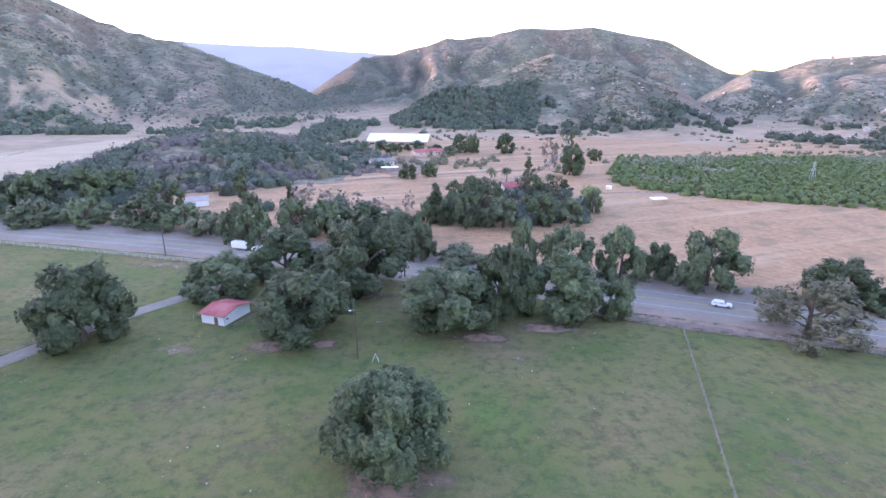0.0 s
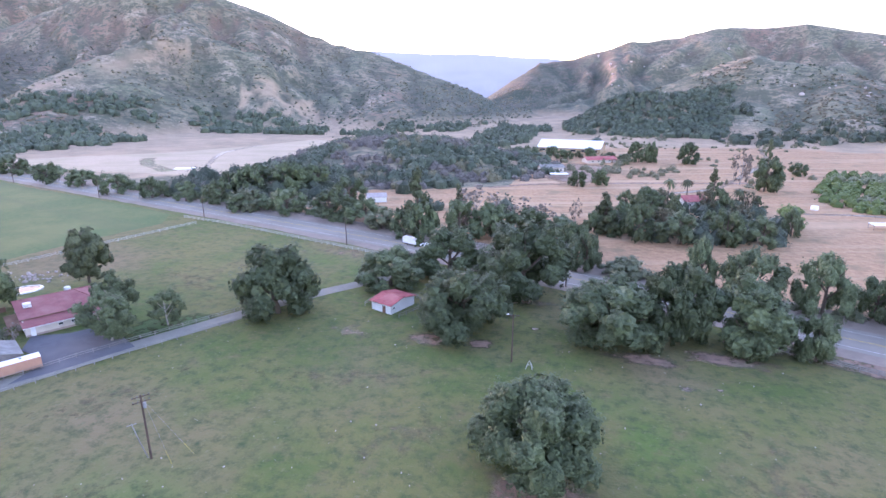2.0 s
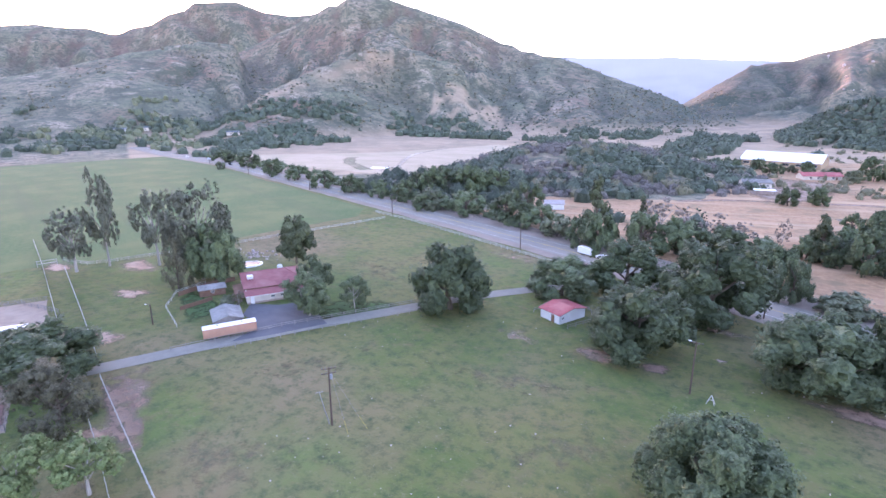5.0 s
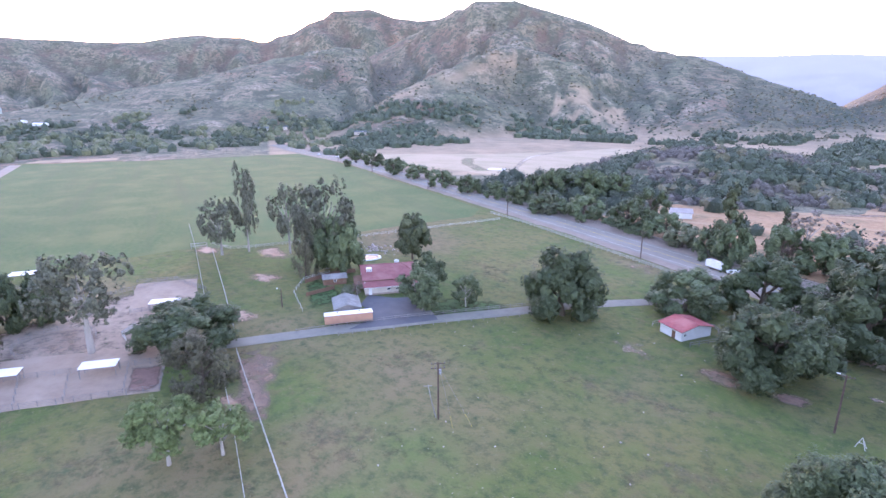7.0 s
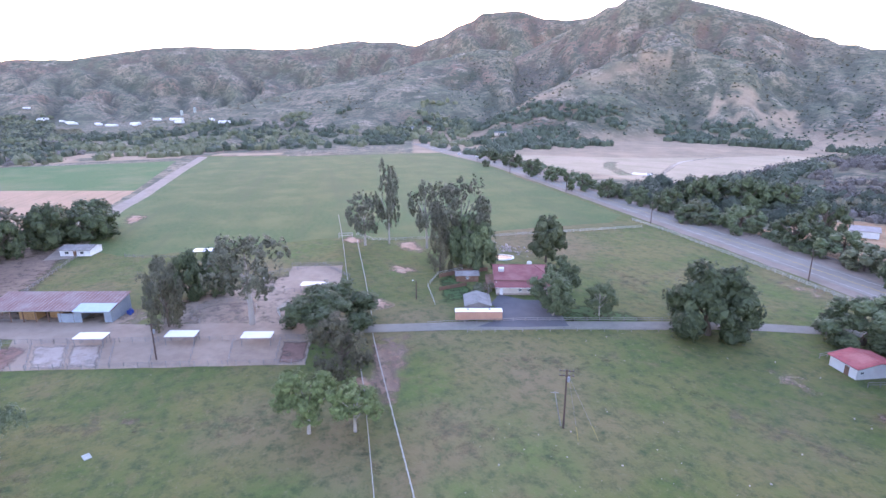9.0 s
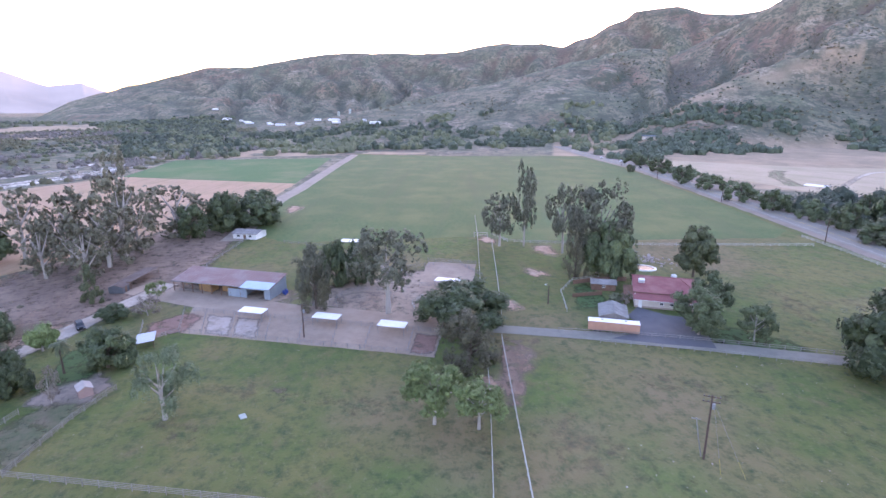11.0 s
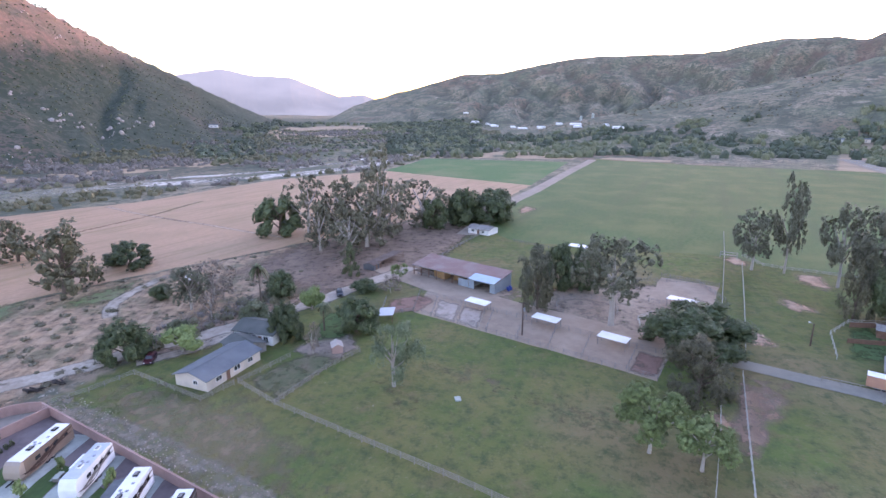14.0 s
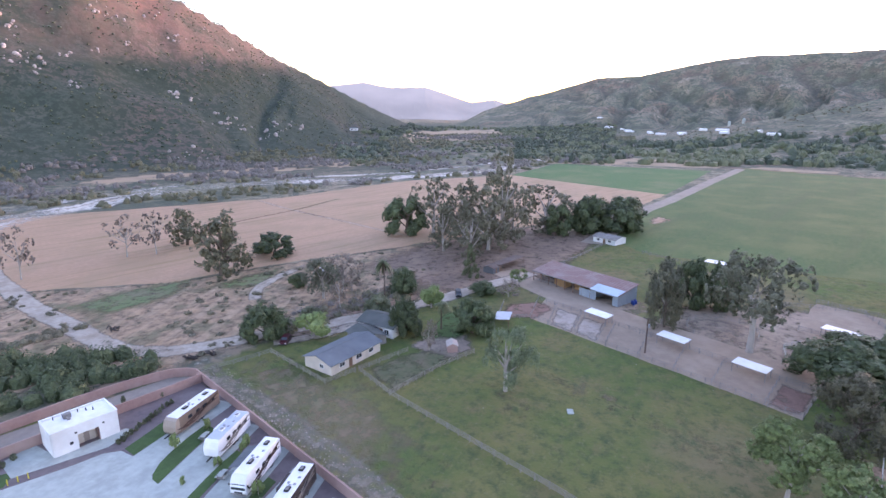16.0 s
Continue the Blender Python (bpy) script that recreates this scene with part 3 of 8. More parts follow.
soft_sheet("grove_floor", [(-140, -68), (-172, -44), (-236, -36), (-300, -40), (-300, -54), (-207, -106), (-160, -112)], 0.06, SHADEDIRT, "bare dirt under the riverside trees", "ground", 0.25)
soft_strip("river", [(-60, -312), (-154, -323), (-227, -344), (-263, -352), (-323, -322), (-369, -276), (-433, -218), (-510, -182), (-577, -172), (-701, -191), (-800, -230), (-1000, -330)], 34, 0.06, GRAVEL, "braided river bed of pale gravel", "river", 3)
soft_strip("river_branch", [(-110, -340), (-230, -372), (-300, -362), (-372, -318), (-440, -262), (-520, -226), (-600, -214), (-760, -245)], 16, 0.05, GRAVEL, "narrow side branch of the gravel river", "river", 5)
soft_strip("field_track", [(-263, -256), (-245, -211), (-231, -169), (-223, -146), (-214, -118)], 3.0, 0.05, surface("rutted_earth", (0.50, 0.37, 0.28), (0.26, 0.18, 0.12), 1.5, bump=0.4), "rutted track across the hay field", "track", 7, 0.9)
soft_strip("field_furrow", [(-190, -216), (-219, -214), (-245, -211), (-292, -213)], 3.0, 0.052, surface("weedy_furrow", (0.20, 0.17, 0.09), (0.26, 0.19, 0.11), 1.5, bump=0.4), "weedy furrow across the hay field", "furrow", 8, 0.8)
soft_strip("field_plot", [(-312, 322), (-352, 342), (-392, 384)], 14, 0.05, surface("green_stubble", (0.20, 0.195, 0.105), (0.26, 0.23, 0.14), 2.0, bump=0.4), "greenish strip across the pale cut field", "field", 41, 0.7)
soft_strip("field_lane", [(-285, 330), (-318, 372), (-360, 440), (-372, 520)], 6, 0.055, surface("pale_field_lane", (0.52, 0.43, 0.33), (0.43, 0.35, 0.27), 2.0, bump=0.3), "pale lane across the cut field", "track", 43, 1.0)
strip("farm_track", [(-236, -40), (-337, -27), (-371, -17), (-480, 5), (-628, 37)], 9, 0.09, surface("pale_farm_dirt", (0.325, 0.275, 0.225), (0.260, 0.215, 0.175), 2.5, (0.22, 0.185, 0.14), 12.0, bump=0.4), "straight dirt farm track between fields", "track", ragged=0.5)
soft_strip("river_path", [(-100, -225), (-93, -204), (-86.4, -180), (-83.6, -163), (-83, -148), (-79.6, -130), (-76.6, -116), (-79.2, -109), (-87, -104.8), (-95.5, -101), (-114, -86), (-138, -71), (-170, -57), (-182, -52)], 7.5, 0.10, surface("pale_gravel", (0.43, 0.37, 0.305), (0.33, 0.28, 0.228), 1.2, (0.27, 0.22, 0.17), 6.0), "pale gravel track past the cottages", "track", 23, 1.5)
soft_strip("side_track", [(-118, -118), (-124, -126), (-135, -127), (-147, -129), (-156, -128)], 5, 0.065, bpy.data.materials["pale_gravel"], "pale track end on the weedy flat", "track", 9, 0.9)
WEEDGREEN = surface("rank_grass", (0.105, 0.150, 0.058), (0.150, 0.165, 0.080), 2.0, (0.19, 0.16, 0.10), 8.0, bump=0.5, bump_size=0.5)
soft_sheet("green_patch", [(-87, -164), (-95, -163), (-114, -160), (-126, -153), (-115, -142), (-100, -143), (-88, -146)], 0.07, WEEDGREEN, "rank green grass on the weedy flat", "grass", 0.5)
soft_sheet("green_patch", [(-120, -141), (-135, -140), (-150, -135), (-133, -124), (-122, -130)], 0.062, WEEDGREEN, "rank green grass under a tree", "grass", 0.6)
strip("verge", ROAD, (12, 19), 0.068, surface("grey_verge", (0.270, 0.218, 0.176), (0.225, 0.180, 0.145), 2.0, (0.19, 0.155, 0.12), 9.0, bump=0.4, bump_size=0.4), "bare dirt verge along the highway", "verge", ragged=0.8)
strip("road", ROAD, 14.5, 0.10, ASPHALT, "two-lane asphalt highway with paved shoulders", "road")
WHITELINE = surface("road_paint", (0.50, 0.50, 0.48), (0.34, 0.34, 0.33), 0.8, rough=0.7, bump=0.0)
YELLOWLINE = surface("yellow_paint", (0.50, 0.36, 0.08), (0.36, 0.27, 0.10), 0.8, rough=0.7, bump=0.0)
strip("edge_line", ROAD, (5.2, -5.0), 0.115, WHITELINE, "white painted edge line", "road marking")
strip("edge_line", ROAD, (-5.0, 5.2), 0.115, WHITELINE, "white painted edge line", "road marking")
strip("centre_line", ROAD, (0.28, -0.12), 0.115, YELLOWLINE, "yellow painted centre line", "road marking")
strip("centre_line", ROAD, (-0.12, 0.28), 0.115, YELLOWLINE, "yellow painted centre line", "road marking")
soft_strip("verge_strip", [(30, 134), (59, 123.5), (98, 108.5), (150, 85.5), (190, 68)], 13, 0.066, surface("red_verge", (0.30, 0.195, 0.145), (0.235, 0.155, 0.118), 2.5, (0.20, 0.165, 0.11), 9.0, bump=0.5), "reddish dirt strip between fence and highway", "verge", 15, 0.95)
strip("driveway", LANE[:7], 5.0, 0.10, DRIVE, "grey asphalt ranch driveway", "driveway", ragged=0.25)
strip("ranch_lane", LANE[6:], 11.0, 0.09, SAND, "dusty ranch lane past the corrals", "lane", ragged=0.5)

# ---- trees ----
def sprays(centres, normals, size, rng, flat=0.5):
    """Leaf sprays: a small triangle at each centre, turned mostly along its normal."""
    n = len(centres)
    nrm = normals + flat * rng.randn(n, 3)
    nrm /= np.linalg.norm(nrm, axis=1, keepdims=True) + 1e-9
    u = np.cross(nrm, rng.randn(n, 3))
    u /= np.linalg.norm(u, axis=1, keepdims=True) + 1e-9
    v = np.cross(nrm, u)
    s = (size * (0.6 + 0.8 * rng.rand(n)))[:, None]
    a, b = u * s, v * s * (0.7 + 0.5 * rng.rand(n))[:, None]
    return np.stack([centres - a - b * 0.6, centres + a * 0.9 - b * 0.5, centres + a * 0.15 + b], 1).reshape(-1, 3)


T = (1 + 5**0.5) / 2
ICO_V = np.array([(-1, T, 0), (1, T, 0), (-1, -T, 0), (1, -T, 0), (0, -1, T), (0, 1, T), (0, -1, -T), (0, 1, -T), (T, 0, -1), (T, 0, 1), (-T, 0, -1), (-T, 0, 1)]) / math.sqrt(1 + T * T)
ICO_F = np.array([(0, 11, 5), (0, 5, 1), (0, 1, 7), (0, 7, 10), (0, 10, 11), (1, 5, 9), (5, 11, 4), (11, 10, 2), (10, 7, 6), (7, 1, 8), (3, 9, 4), (3, 4, 2), (3, 2, 6), (3, 6, 8), (3, 8, 9), (4, 9, 5), (2, 4, 11), (6, 2, 10), (8, 6, 7), (9, 8, 1)])


def finer(verts, tris):
    """A sphere of triangles with each one split in four."""
    verts, mids, out = [tuple(v) for v in verts], {}, []

    def middle(a, b):
        key = (min(a, b), max(a, b))
        if key not in mids:
            m = (np.array(verts[a]) + np.array(verts[b])) / 2
            mids[key] = len(verts)
            verts.append(tuple(m / np.linalg.norm(m)))
        return mids[key]

    for a, b, c in tris:
        d, e, f = middle(a, b), middle(b, c), middle(c, a)
        out += [(a, d, f), (d, b, e), (f, e, c), (d, e, f)]
    return np.array(verts), np.array(out)


ICO2_V, ICO2_F = finer(ICO_V, ICO_F)
ICO3_V, ICO3_F = finer(ICO2_V, ICO2_F)


def leaf_mesh(name, leaves, core_verts, core_faces, material):
    """One mesh of leaf sprays (three corners each) and of the dense hearts of the clumps."""
    n = len(leaves)
    tris = np.arange(n).reshape(-1, 3)
    if len(core_verts):
        return mesh_np(name, np.concatenate([leaves, core_verts]), np.concatenate([tris, np.asarray(core_faces) + n]), material)
    return mesh_np(name, leaves, tris, material)


def lumps(rng, count, low, high, shape, inset, squat):
    """Centres of the boughs of a crown, in a unit box: width and height 1."""
    out = []
    turn = rng.rand() * 6.283
    for n in range(count):
        f = (n + rng.rand()) / count
        if shape == "dome":
            f = f**1.1
            w = 0.5 * math.sqrt(max(0.03, 1 - max(0, (f - 0.25) / 0.86) ** 2)) * (0.84 + 0.16 * min(1, f / 0.25))
        elif shape == "cone":
            f = f**1.4
            w = 0.5 * (1 - f) ** 0.8 + 0.03
        elif shape == "column":
            w = 0.5 * math.sin(math.pi * min(1, 0.12 + 0.88 * f)) ** 0.6 + 0.02
        else:
            w = 0.5 * (0.45 + 0.60 * math.sin(math.pi * (0.1 + 0.85 * f)))
        z = low + inset * squat * 0.45 + f * (high - low - inset * squat * 1.15)
        t = 2.399963 * n + turn + 0.6 * rng.randn()
        lobe = 0.95 + 0.09 * math.sin(3 * t + 1.3 + 4 * f + turn) + 0.06 * math.sin(5 * t + 9 * f)
        q = max(w * lobe - inset * 1.08, 0.01) * (1 if rng.rand() < 0.78 else rng.rand() ** 0.5)
        out.append((q * math.cos(t), q * math.sin(t), z))
    return np.array(out)


def crown(rng, boughs, tufts, per, bough, leaf, low, high, shape, hang=0.0, flat=0.35, heart=0.8, fine=True):
    """Lobes that part the crown, each set with boughs, each bough with tufts of leaf sprays."""
    squat = 1.4 if shape == "dome" else 0.9
    form = np.array([1, 1, squat])
    n = max(8, int(boughs / (2.2 if shape == "dome" else 2.4)))
    wide = bough * 1.2
    lobe = lumps(rng, n, low, high, shape, bough * 1.0, squat)
    big = wide * rng.uniform(0.75, 1.2, n)
    of = np.arange(boughs) % n
    out = lobe - np.array([0, 0, low + 0.25 * (high - low)])
    out /= np.linalg.norm(out, axis=1, keepdims=True) + 1e-6
    d = rng.randn(boughs, 3)
    d = d / np.linalg.norm(d, axis=1, keepdims=True) + 0.55 * out[of]
    d[:, 2] += 0.15
    d /= np.linalg.norm(d, axis=1, keepdims=True)
    mid = lobe[of] + d * (big[of] * rng.uniform(0.45, 0.85, boughs))[:, None] * form
    reach = bough * rng.uniform(0.40, 0.85, boughs)
    count = boughs * tufts
    which = np.arange(count) % boughs
    e = rng.randn(count, 3)
    e = e / np.linalg.norm(e, axis=1, keepdims=True) + 0.5 * d[which] + np.array([0, 0, 0.15])
    e /= np.linalg.norm(e, axis=1, keepdims=True)
    c = mid[which] + e * (reach[which] * rng.uniform(0.7, 1.1, count))[:, None] * form
    # tufts that close the lobes between their boughs
    skin = n * int(tufts * 1.2)
    which = np.arange(skin) % n
    g = rng.randn(skin, 3)
    g = g / np.linalg.norm(g, axis=1, keepdims=True) + 0.35 * out[which]
    g /= np.linalg.norm(g, axis=1, keepdims=True)
    c = np.concatenate([c, lobe[which] + g * (big[which] * rng.uniform(0.62, 0.95, skin))[:, None] * form])
    e = np.concatenate([e, g])
    count += skin
    size = bough * 0.22 * rng.uniform(0.6, 1.5, count)
    f = rng.randn(count, per, 3)
    f = f / np.linalg.norm(f, axis=2, keepdims=True) + 0.4 * e[:, None]
    p = c[:, None] + f * ((0.3 + 0.7 * rng.rand(count, per, 1)) * size[:, None, None]) * form
    if hang:
        p[:, :, 2] -= hang * rng.rand(count, per) ** 1.5 * rng.rand(count, 1)
    p[:, :, 2] = np.maximum(p[:, :, 2], 0.5 * low)
    far = np.hypot(p[:, :, 0], p[:, :, 1])
    p[:, :, :2] *= (np.minimum(far, 0.47 + 0.25 * np.maximum(far - 0.47, 0)) / (far + 1e-6))[:, :, None]
    leaves = sprays(p.reshape(-1, 3), (0.45 * f + 0.9 * e[:, None] + np.array([0, 0, 0.25])).reshape(-1, 3), leaf, rng, flat)
    if not heart:
        return leaves, np.zeros((0, 3)), np.zeros((0, 3), int)
    ball, shell = (ICO3_V, ICO3_F) if fine else (ICO2_V, ICO2_F)
    k = len(ball)
    dense = heart * (1.12 if heart > 0.6 else 0.8)
    crumple = rng.uniform(0.78, 1.12, (n, k, 1)) * (0.86 + 0.16 * np.sin(7 * ball[None, :, :1] + 5 * ball[None, :, 1:2] + rng.rand(n, 1, 1) * 6))
    inner = lobe[:, None] + ball[None] * (big * dense)[:, None, None] * crumple * form
    outer = mid[:, None] + ICO_V[None] * (reach * dense)[:, None, None] * rng.uniform(0.6, 1.15, (boughs, 12, 1)) * form
    core = np.concatenate([inner.reshape(-1, 3), outer.reshape(-1, 3)])
    away = np.hypot(core[:, 0], core[:, 1])
    core[:, :2] *= (np.minimum(away, 0.45) / (away + 1e-6))[:, None]
    core[:, 2] = np.maximum(core[:, 2], 0.5 * low)
    tris = np.concatenate([(shell[None] + k * np.arange(n)[:, None, None]).reshape(-1, 3), (ICO_F[None] + n * k + 12 * np.arange(boughs)[:, None, None]).reshape(-1, 3)])
    return leaves, core, tris


def limbs(rng, fork, spread, top, thick, count=5, lean=0.0, sides=6):
    """A trunk that forks into limbs, in the unit box."""
    bm = bmesh.new()
    dx, dy = lean * rng.randn(), lean * rng.randn()
    tube(bm, [(0, 0, -0.03), (dx * 0.2, dy * 0.2, fork * 0.5), (dx, dy, fork), (dx * 1.4, dy * 1.4, fork + (top - fork) * 0.5), (dx * 1.6, dy * 1.6, top)], [thick * 1.35, thick, thick * 0.85, thick * 0.5, thick * 0.12], sides)
    for k in range(count):
        t = 2.4 * k + 0.7 * rng.rand()
        step = k / max(count - 1, 1)
        z0 = fork * (0.7 + 0.2 * rng.rand()) + (top - fork) * 0.55 * step
        w, e = spread * (0.75 + 0.25 * rng.rand()) * (1 - 0.3 * step), min(top, z0 + (top - fork) * (0.45 + 0.35 * rng.rand()))
        a, b = w * math.cos(t), w * math.sin(t)
        tube(bm, [(dx * 0.7, dy * 0.7, z0), (a * 0.45 + dx, b * 0.45 + dy, z0 + (e - z0) * 0.4), (a * 0.8 + dx, b * 0.8 + dy, z0 + (e - z0) * 0.75), (a + dx, b + dy, e)], [thick * 0.6, thick * 0.42, thick * 0.25, thick * 0.06], 5)
    return bm


# kind: label, leaf material, bark, shape, crown low/high, boughs, tufts a bough, sprays a tuft, bough size, spray size, hang, fork, limb spread, thickness, heart
KINDS = {
    "oak": ("dark green broad live oak", OAKLEAF, BARK, "dome", 0.05, 0.97, 62, 15, 14, 0.125, 0.0145, 0.0, 0.22, 0.34, 0.03, 0.68),
    "grey": ("dusty grey-green spreading oak", GREYLEAF, BARK, "dome", 0.03, 0.93, 44, 15, 14, 0.12, 0.0139, 0.0, 0.22, 0.36, 0.028, 0.45),
    "pepper": ("drooping green pepper tree", PEPPERLEAF, BARK, "dome", 0.05, 0.93, 50, 15, 14, 0.115, 0.0139, 0.07, 0.3, 0.3, 0.028, 0.67),
    "lime": ("fresh light green young tree", LIMELEAF, PALEBARK, "round", 0.34, 0.95, 30, 15, 14, 0.13, 0.0175, 0.03, 0.36, 0.32, 0.022, 0.5),
    "fruit": ("green round-headed tree with whitewashed trunk", PEPPERLEAF, PALEBARK, "round", 0.16, 0.96, 34, 14, 14, 0.14, 0.0175, 0.03, 0.28, 0.3, 0.02, 0.64),
    "euc": ("tall open eucalyptus with pale trunk", EUCLEAF, PALEBARK, "round", 0.25, 0.98, 58, 14, 16, 0.13, 0.0128, 0.04, 0.36, 0.34, 0.026, 0.38),
    "gum": ("spreading eucalyptus with a bare pale trunk and layered crown", EUCLEAF, PALEBARK, "round", 0.40, 0.98, 40, 15, 16, 0.115, 0.0128, 0.03, 0.40, 0.40, 0.030, 0.36),
    "sycamore": ("tall pale-limbed sycamore with thin leaves", SYCLEAF, PALEBARK, "round", 0.1, 0.97, 46, 14, 14, 0.125, 0.0128, 0.02, 0.25, 0.36, 0.032, 0.32),
    "willow": ("pale green open tree with drooping leaves", WILLOWLEAF, PALEBARK, "round", 0.24, 0.97, 26, 13, 16, 0.12, 0.0140, 0.16, 0.34, 0.30, 0.026, 0.15),
    "sparse": ("thin half-bare tree with brownish leaves", TWIG, PALEBARK, "round", 0.12, 0.97, 40, 12, 13, 0.13, 0.0134, 0.0, 0.25, 0.36, 0.018, 0.23),
    "bare": ("half-bare pale tree with few leaves", TWIG, PALEBARK, "round", 0.26, 0.97, 30, 10, 12, 0.12, 0.0139, 0.0, 0.25, 0.4, 0.02, 0.0),
    "conifer": ("dark green pointed conifer", PINELEAF, BARK, "cone", 0.03, 0.98, 56, 11, 10, 0.1, 0.0186, 0.02, 0.5, 0.1, 0.022, 0.61),
    "cypress": ("slim dark green cypress", PINELEAF, BARK, "column", 0.03, 0.98, 34, 10, 10, 0.16, 0.0233, 0.0, 0.5, 0.08, 0.03, 0.65),
    "pine": ("dark leaning pine with a layered crown", PINELEAF, BARK, "round", 0.14, 0.97, 56, 15, 15, 0.155, 0.0165, 0.0, 0.40, 0.30, 0.024, 0.70),
    "dwarf": ("small bushy yellow-green tree", LIMELEAF, PALEBARK, "dome", 0.16, 0.95, 22, 10, 10, 0.18, 0.0200, 0.0, 0.20, 0.25, 0.03, 0.7),
    "bush": ("dense rounded green shrub", BRUSH, BARK, "dome", 0.02, 0.93, 34, 14, 10, 0.15, 0.021, 0.0, 0.2, 0.3, 0.02, 0.68),
}
NAMES = {"oak": "oak_tree", "grey": "oak_tree", "pepper": "pepper_tree", "lime": "young_tree", "fruit": "orchard_tree", "euc": "eucalyptus_tree", "gum": "eucalyptus_tree", "sycamore": "sycamore_tree",
         "willow": "willow_tree", "sparse": "thin_tree", "bare": "bare_tree", "conifer": "conifer_tree", "cypress": "cypress_tree", "pine": "pine_tree", "bush": "shrub", "dwarf": "young_tree", "palm": "palm_tree"}
MADE = {}


def make_tree(kind, seed, coarse=0):
    label, leaf, bark, shape, low, high, boughs, tufts, per, bough, spray, hang, fork, spread, thick, heart = KINDS[kind]
    if coarse == 1:
        tufts, per, spray = int(tufts * 0.75), int(per * 0.75), spray * 1.0
    elif coarse == 2:
        boughs, tufts, per, spray = int(boughs * 0.75), int(tufts * 0.55), int(per * 0.55), spray * 1.65
    else:
        boughs, tufts, per, spray = int(boughs * 1.1), int(tufts * 1.15), int(per * 1.4), spray * 0.68
    rng = np.random.RandomState(seed)
    root = thing(NAMES[kind], label, "shrub" if kind == "bush" else "tree")
    part("trunk", limbs(rng, fork, spread, 0.80, thick, 6, 0.02), bark, root)
    part("crown", leaf_mesh("crown", *crown(rng, boughs, tufts, per, bough, spray, low, high, shape, hang, 0.3, heart, coarse < 2), leaf), None, root)
    return root


def make_palm(seed):
    rng = np.random.RandomState(seed)
    root = thing("palm_tree", "slim palm with a ragged crown of fronds", "palm tree")
    bm = bmesh.new()
    tube(bm, [(0, 0, -0.02), (0.02, 0.01, 0.3), (0.01, 0.02, 0.6), (0.0, 0.0, 0.80)], [0.06, 0.045, 0.04, 0.045], 8)
    part("trunk", bm, BARK, root)
    verts, quads = [], []
    for k in range(46):
        t, up = rng.rand() * 6.283, rng.uniform(-0.9, 1.2)
        d = np.array([math.cos(t), math.sin(t), 0.0])
        side = np.array([-math.sin(t), math.cos(t), 0.0]) * 0.06
        prev = None
        for s in np.linspace(0, 1, 5):
            p = np.array([0, 0, 0.82]) + d * 0.5 * s * math.cos(up * 0.6) + np.array([0, 0, 0.17 * s * math.sin(up) * 1.1 - 0.17 * s * s])
            w = side * (0.25 + 1.1 * s * (1 - s) * 2)
            verts += [p - w, p + w]
            if prev is not None:
                quads.append((prev, prev + 1, prev + 3, prev + 2))
            prev = len(verts) - 2
    part("fronds", mesh_np("fronds", verts, quads, PINELEAF), None, root)
    return root


def plant(kind, x, y, w, h, label="", group=""):
    """One tree of a kind with its crown's width and height."""
    coarse = 2 if math.hypot(x, y) > 190 or w < 4.0 else 1 if math.hypot(x, y) > 125 or w < 12 else 0
    stock = MADE.setdefault((kind, coarse), [])
    number = len(stock)
    turn = Euler((0, 0, (x * 12.9898 + y * 78.233) % 6.283))
    m = Matrix.LocRotScale((x, y, float(height(x, y)) - 0.02), turn, (w, w * (0.93 + 0.14 * ((x * 3.7) % 1.0)), h))
    limit = 4 if kind in ("oak", "pepper") else 2
    if number < limit:
        ob = make_palm(number + 3) if kind == "palm" else make_tree(kind, number * 17 + sum(map(ord, kind)), coarse)
        stock.append(ob)
        ob.matrix_basis = m
    else:
        stock.append(None)
        ob = copy_thing(stock[int(abs(x * 7 + y * 3)) % limit], Matrix())
        ob.matrix_basis = m
    return tagged(ob, label, group=group)


# big trees round the pasture
plant("oak", -8.0, 72.0, 21.5, 15.4)
plant("oak", -81.6, 114.2, 25.0, 18.6)
plant("pepper", -61.0, 142.1, 24.0, 12.4)
plant("oak", -31.7, 117.3, 25.5, 15.3)
plant("oak", 2.1, 120.8, 28.2, 15.5)
plant("oak", 18.2, 128.0, 18.7, 19.1)
plant("oak", 32.6, 128.4, 21.3, 15.7)
plant("pepper", 46.1, 125.4, 10.0, 11.2)
plant("oak", -46.9, 157.9, 24.4, 15.3)
plant("oak", -22.2, 147.7, 29.5, 20.8)
plant("pepper", -5.1, 174.2, 11.8, 13.8)
plant("grey", 87.5, 114.9, 26.0, 14.0)
# far side of the highway
plant("bush", 7.9, 172.8, 17.1, 6.5)
plant("pepper", 27.8, 164.9, 10.2, 17.2)
plant("pepper", 39.3, 156.7, 20.5, 16.4)
plant("pepper", 56.6, 155.7, 16.5, 17.3)
plant("pepper", 68.5, 156.8, 10.8, 11.7)
plant("pepper", 80.2, 149.6, 23.5, 18.7)
plant("oak", 110.2, 135.8, 19.8, 11.9)
plant("oak", 116.7, 130.8, 13.3, 6.6)
plant("conifer", -75.2, 205.9, 18.7, 26.5)
plant("sparse", -52.5, 219.5, 22.5, 19.1)
plant("sparse", -30.0, 219.5, 22.5, 14.2)
plant("conifer", -61.9, 223.5, 9.4, 18.8)
plant("pepper", -121.1, 218.3, 21.1, 14.6)
plant("pepper", -124.5, 241.3, 21.6, 17.2)
plant("pepper", -103.7, 216.6, 21.4, 11.3)
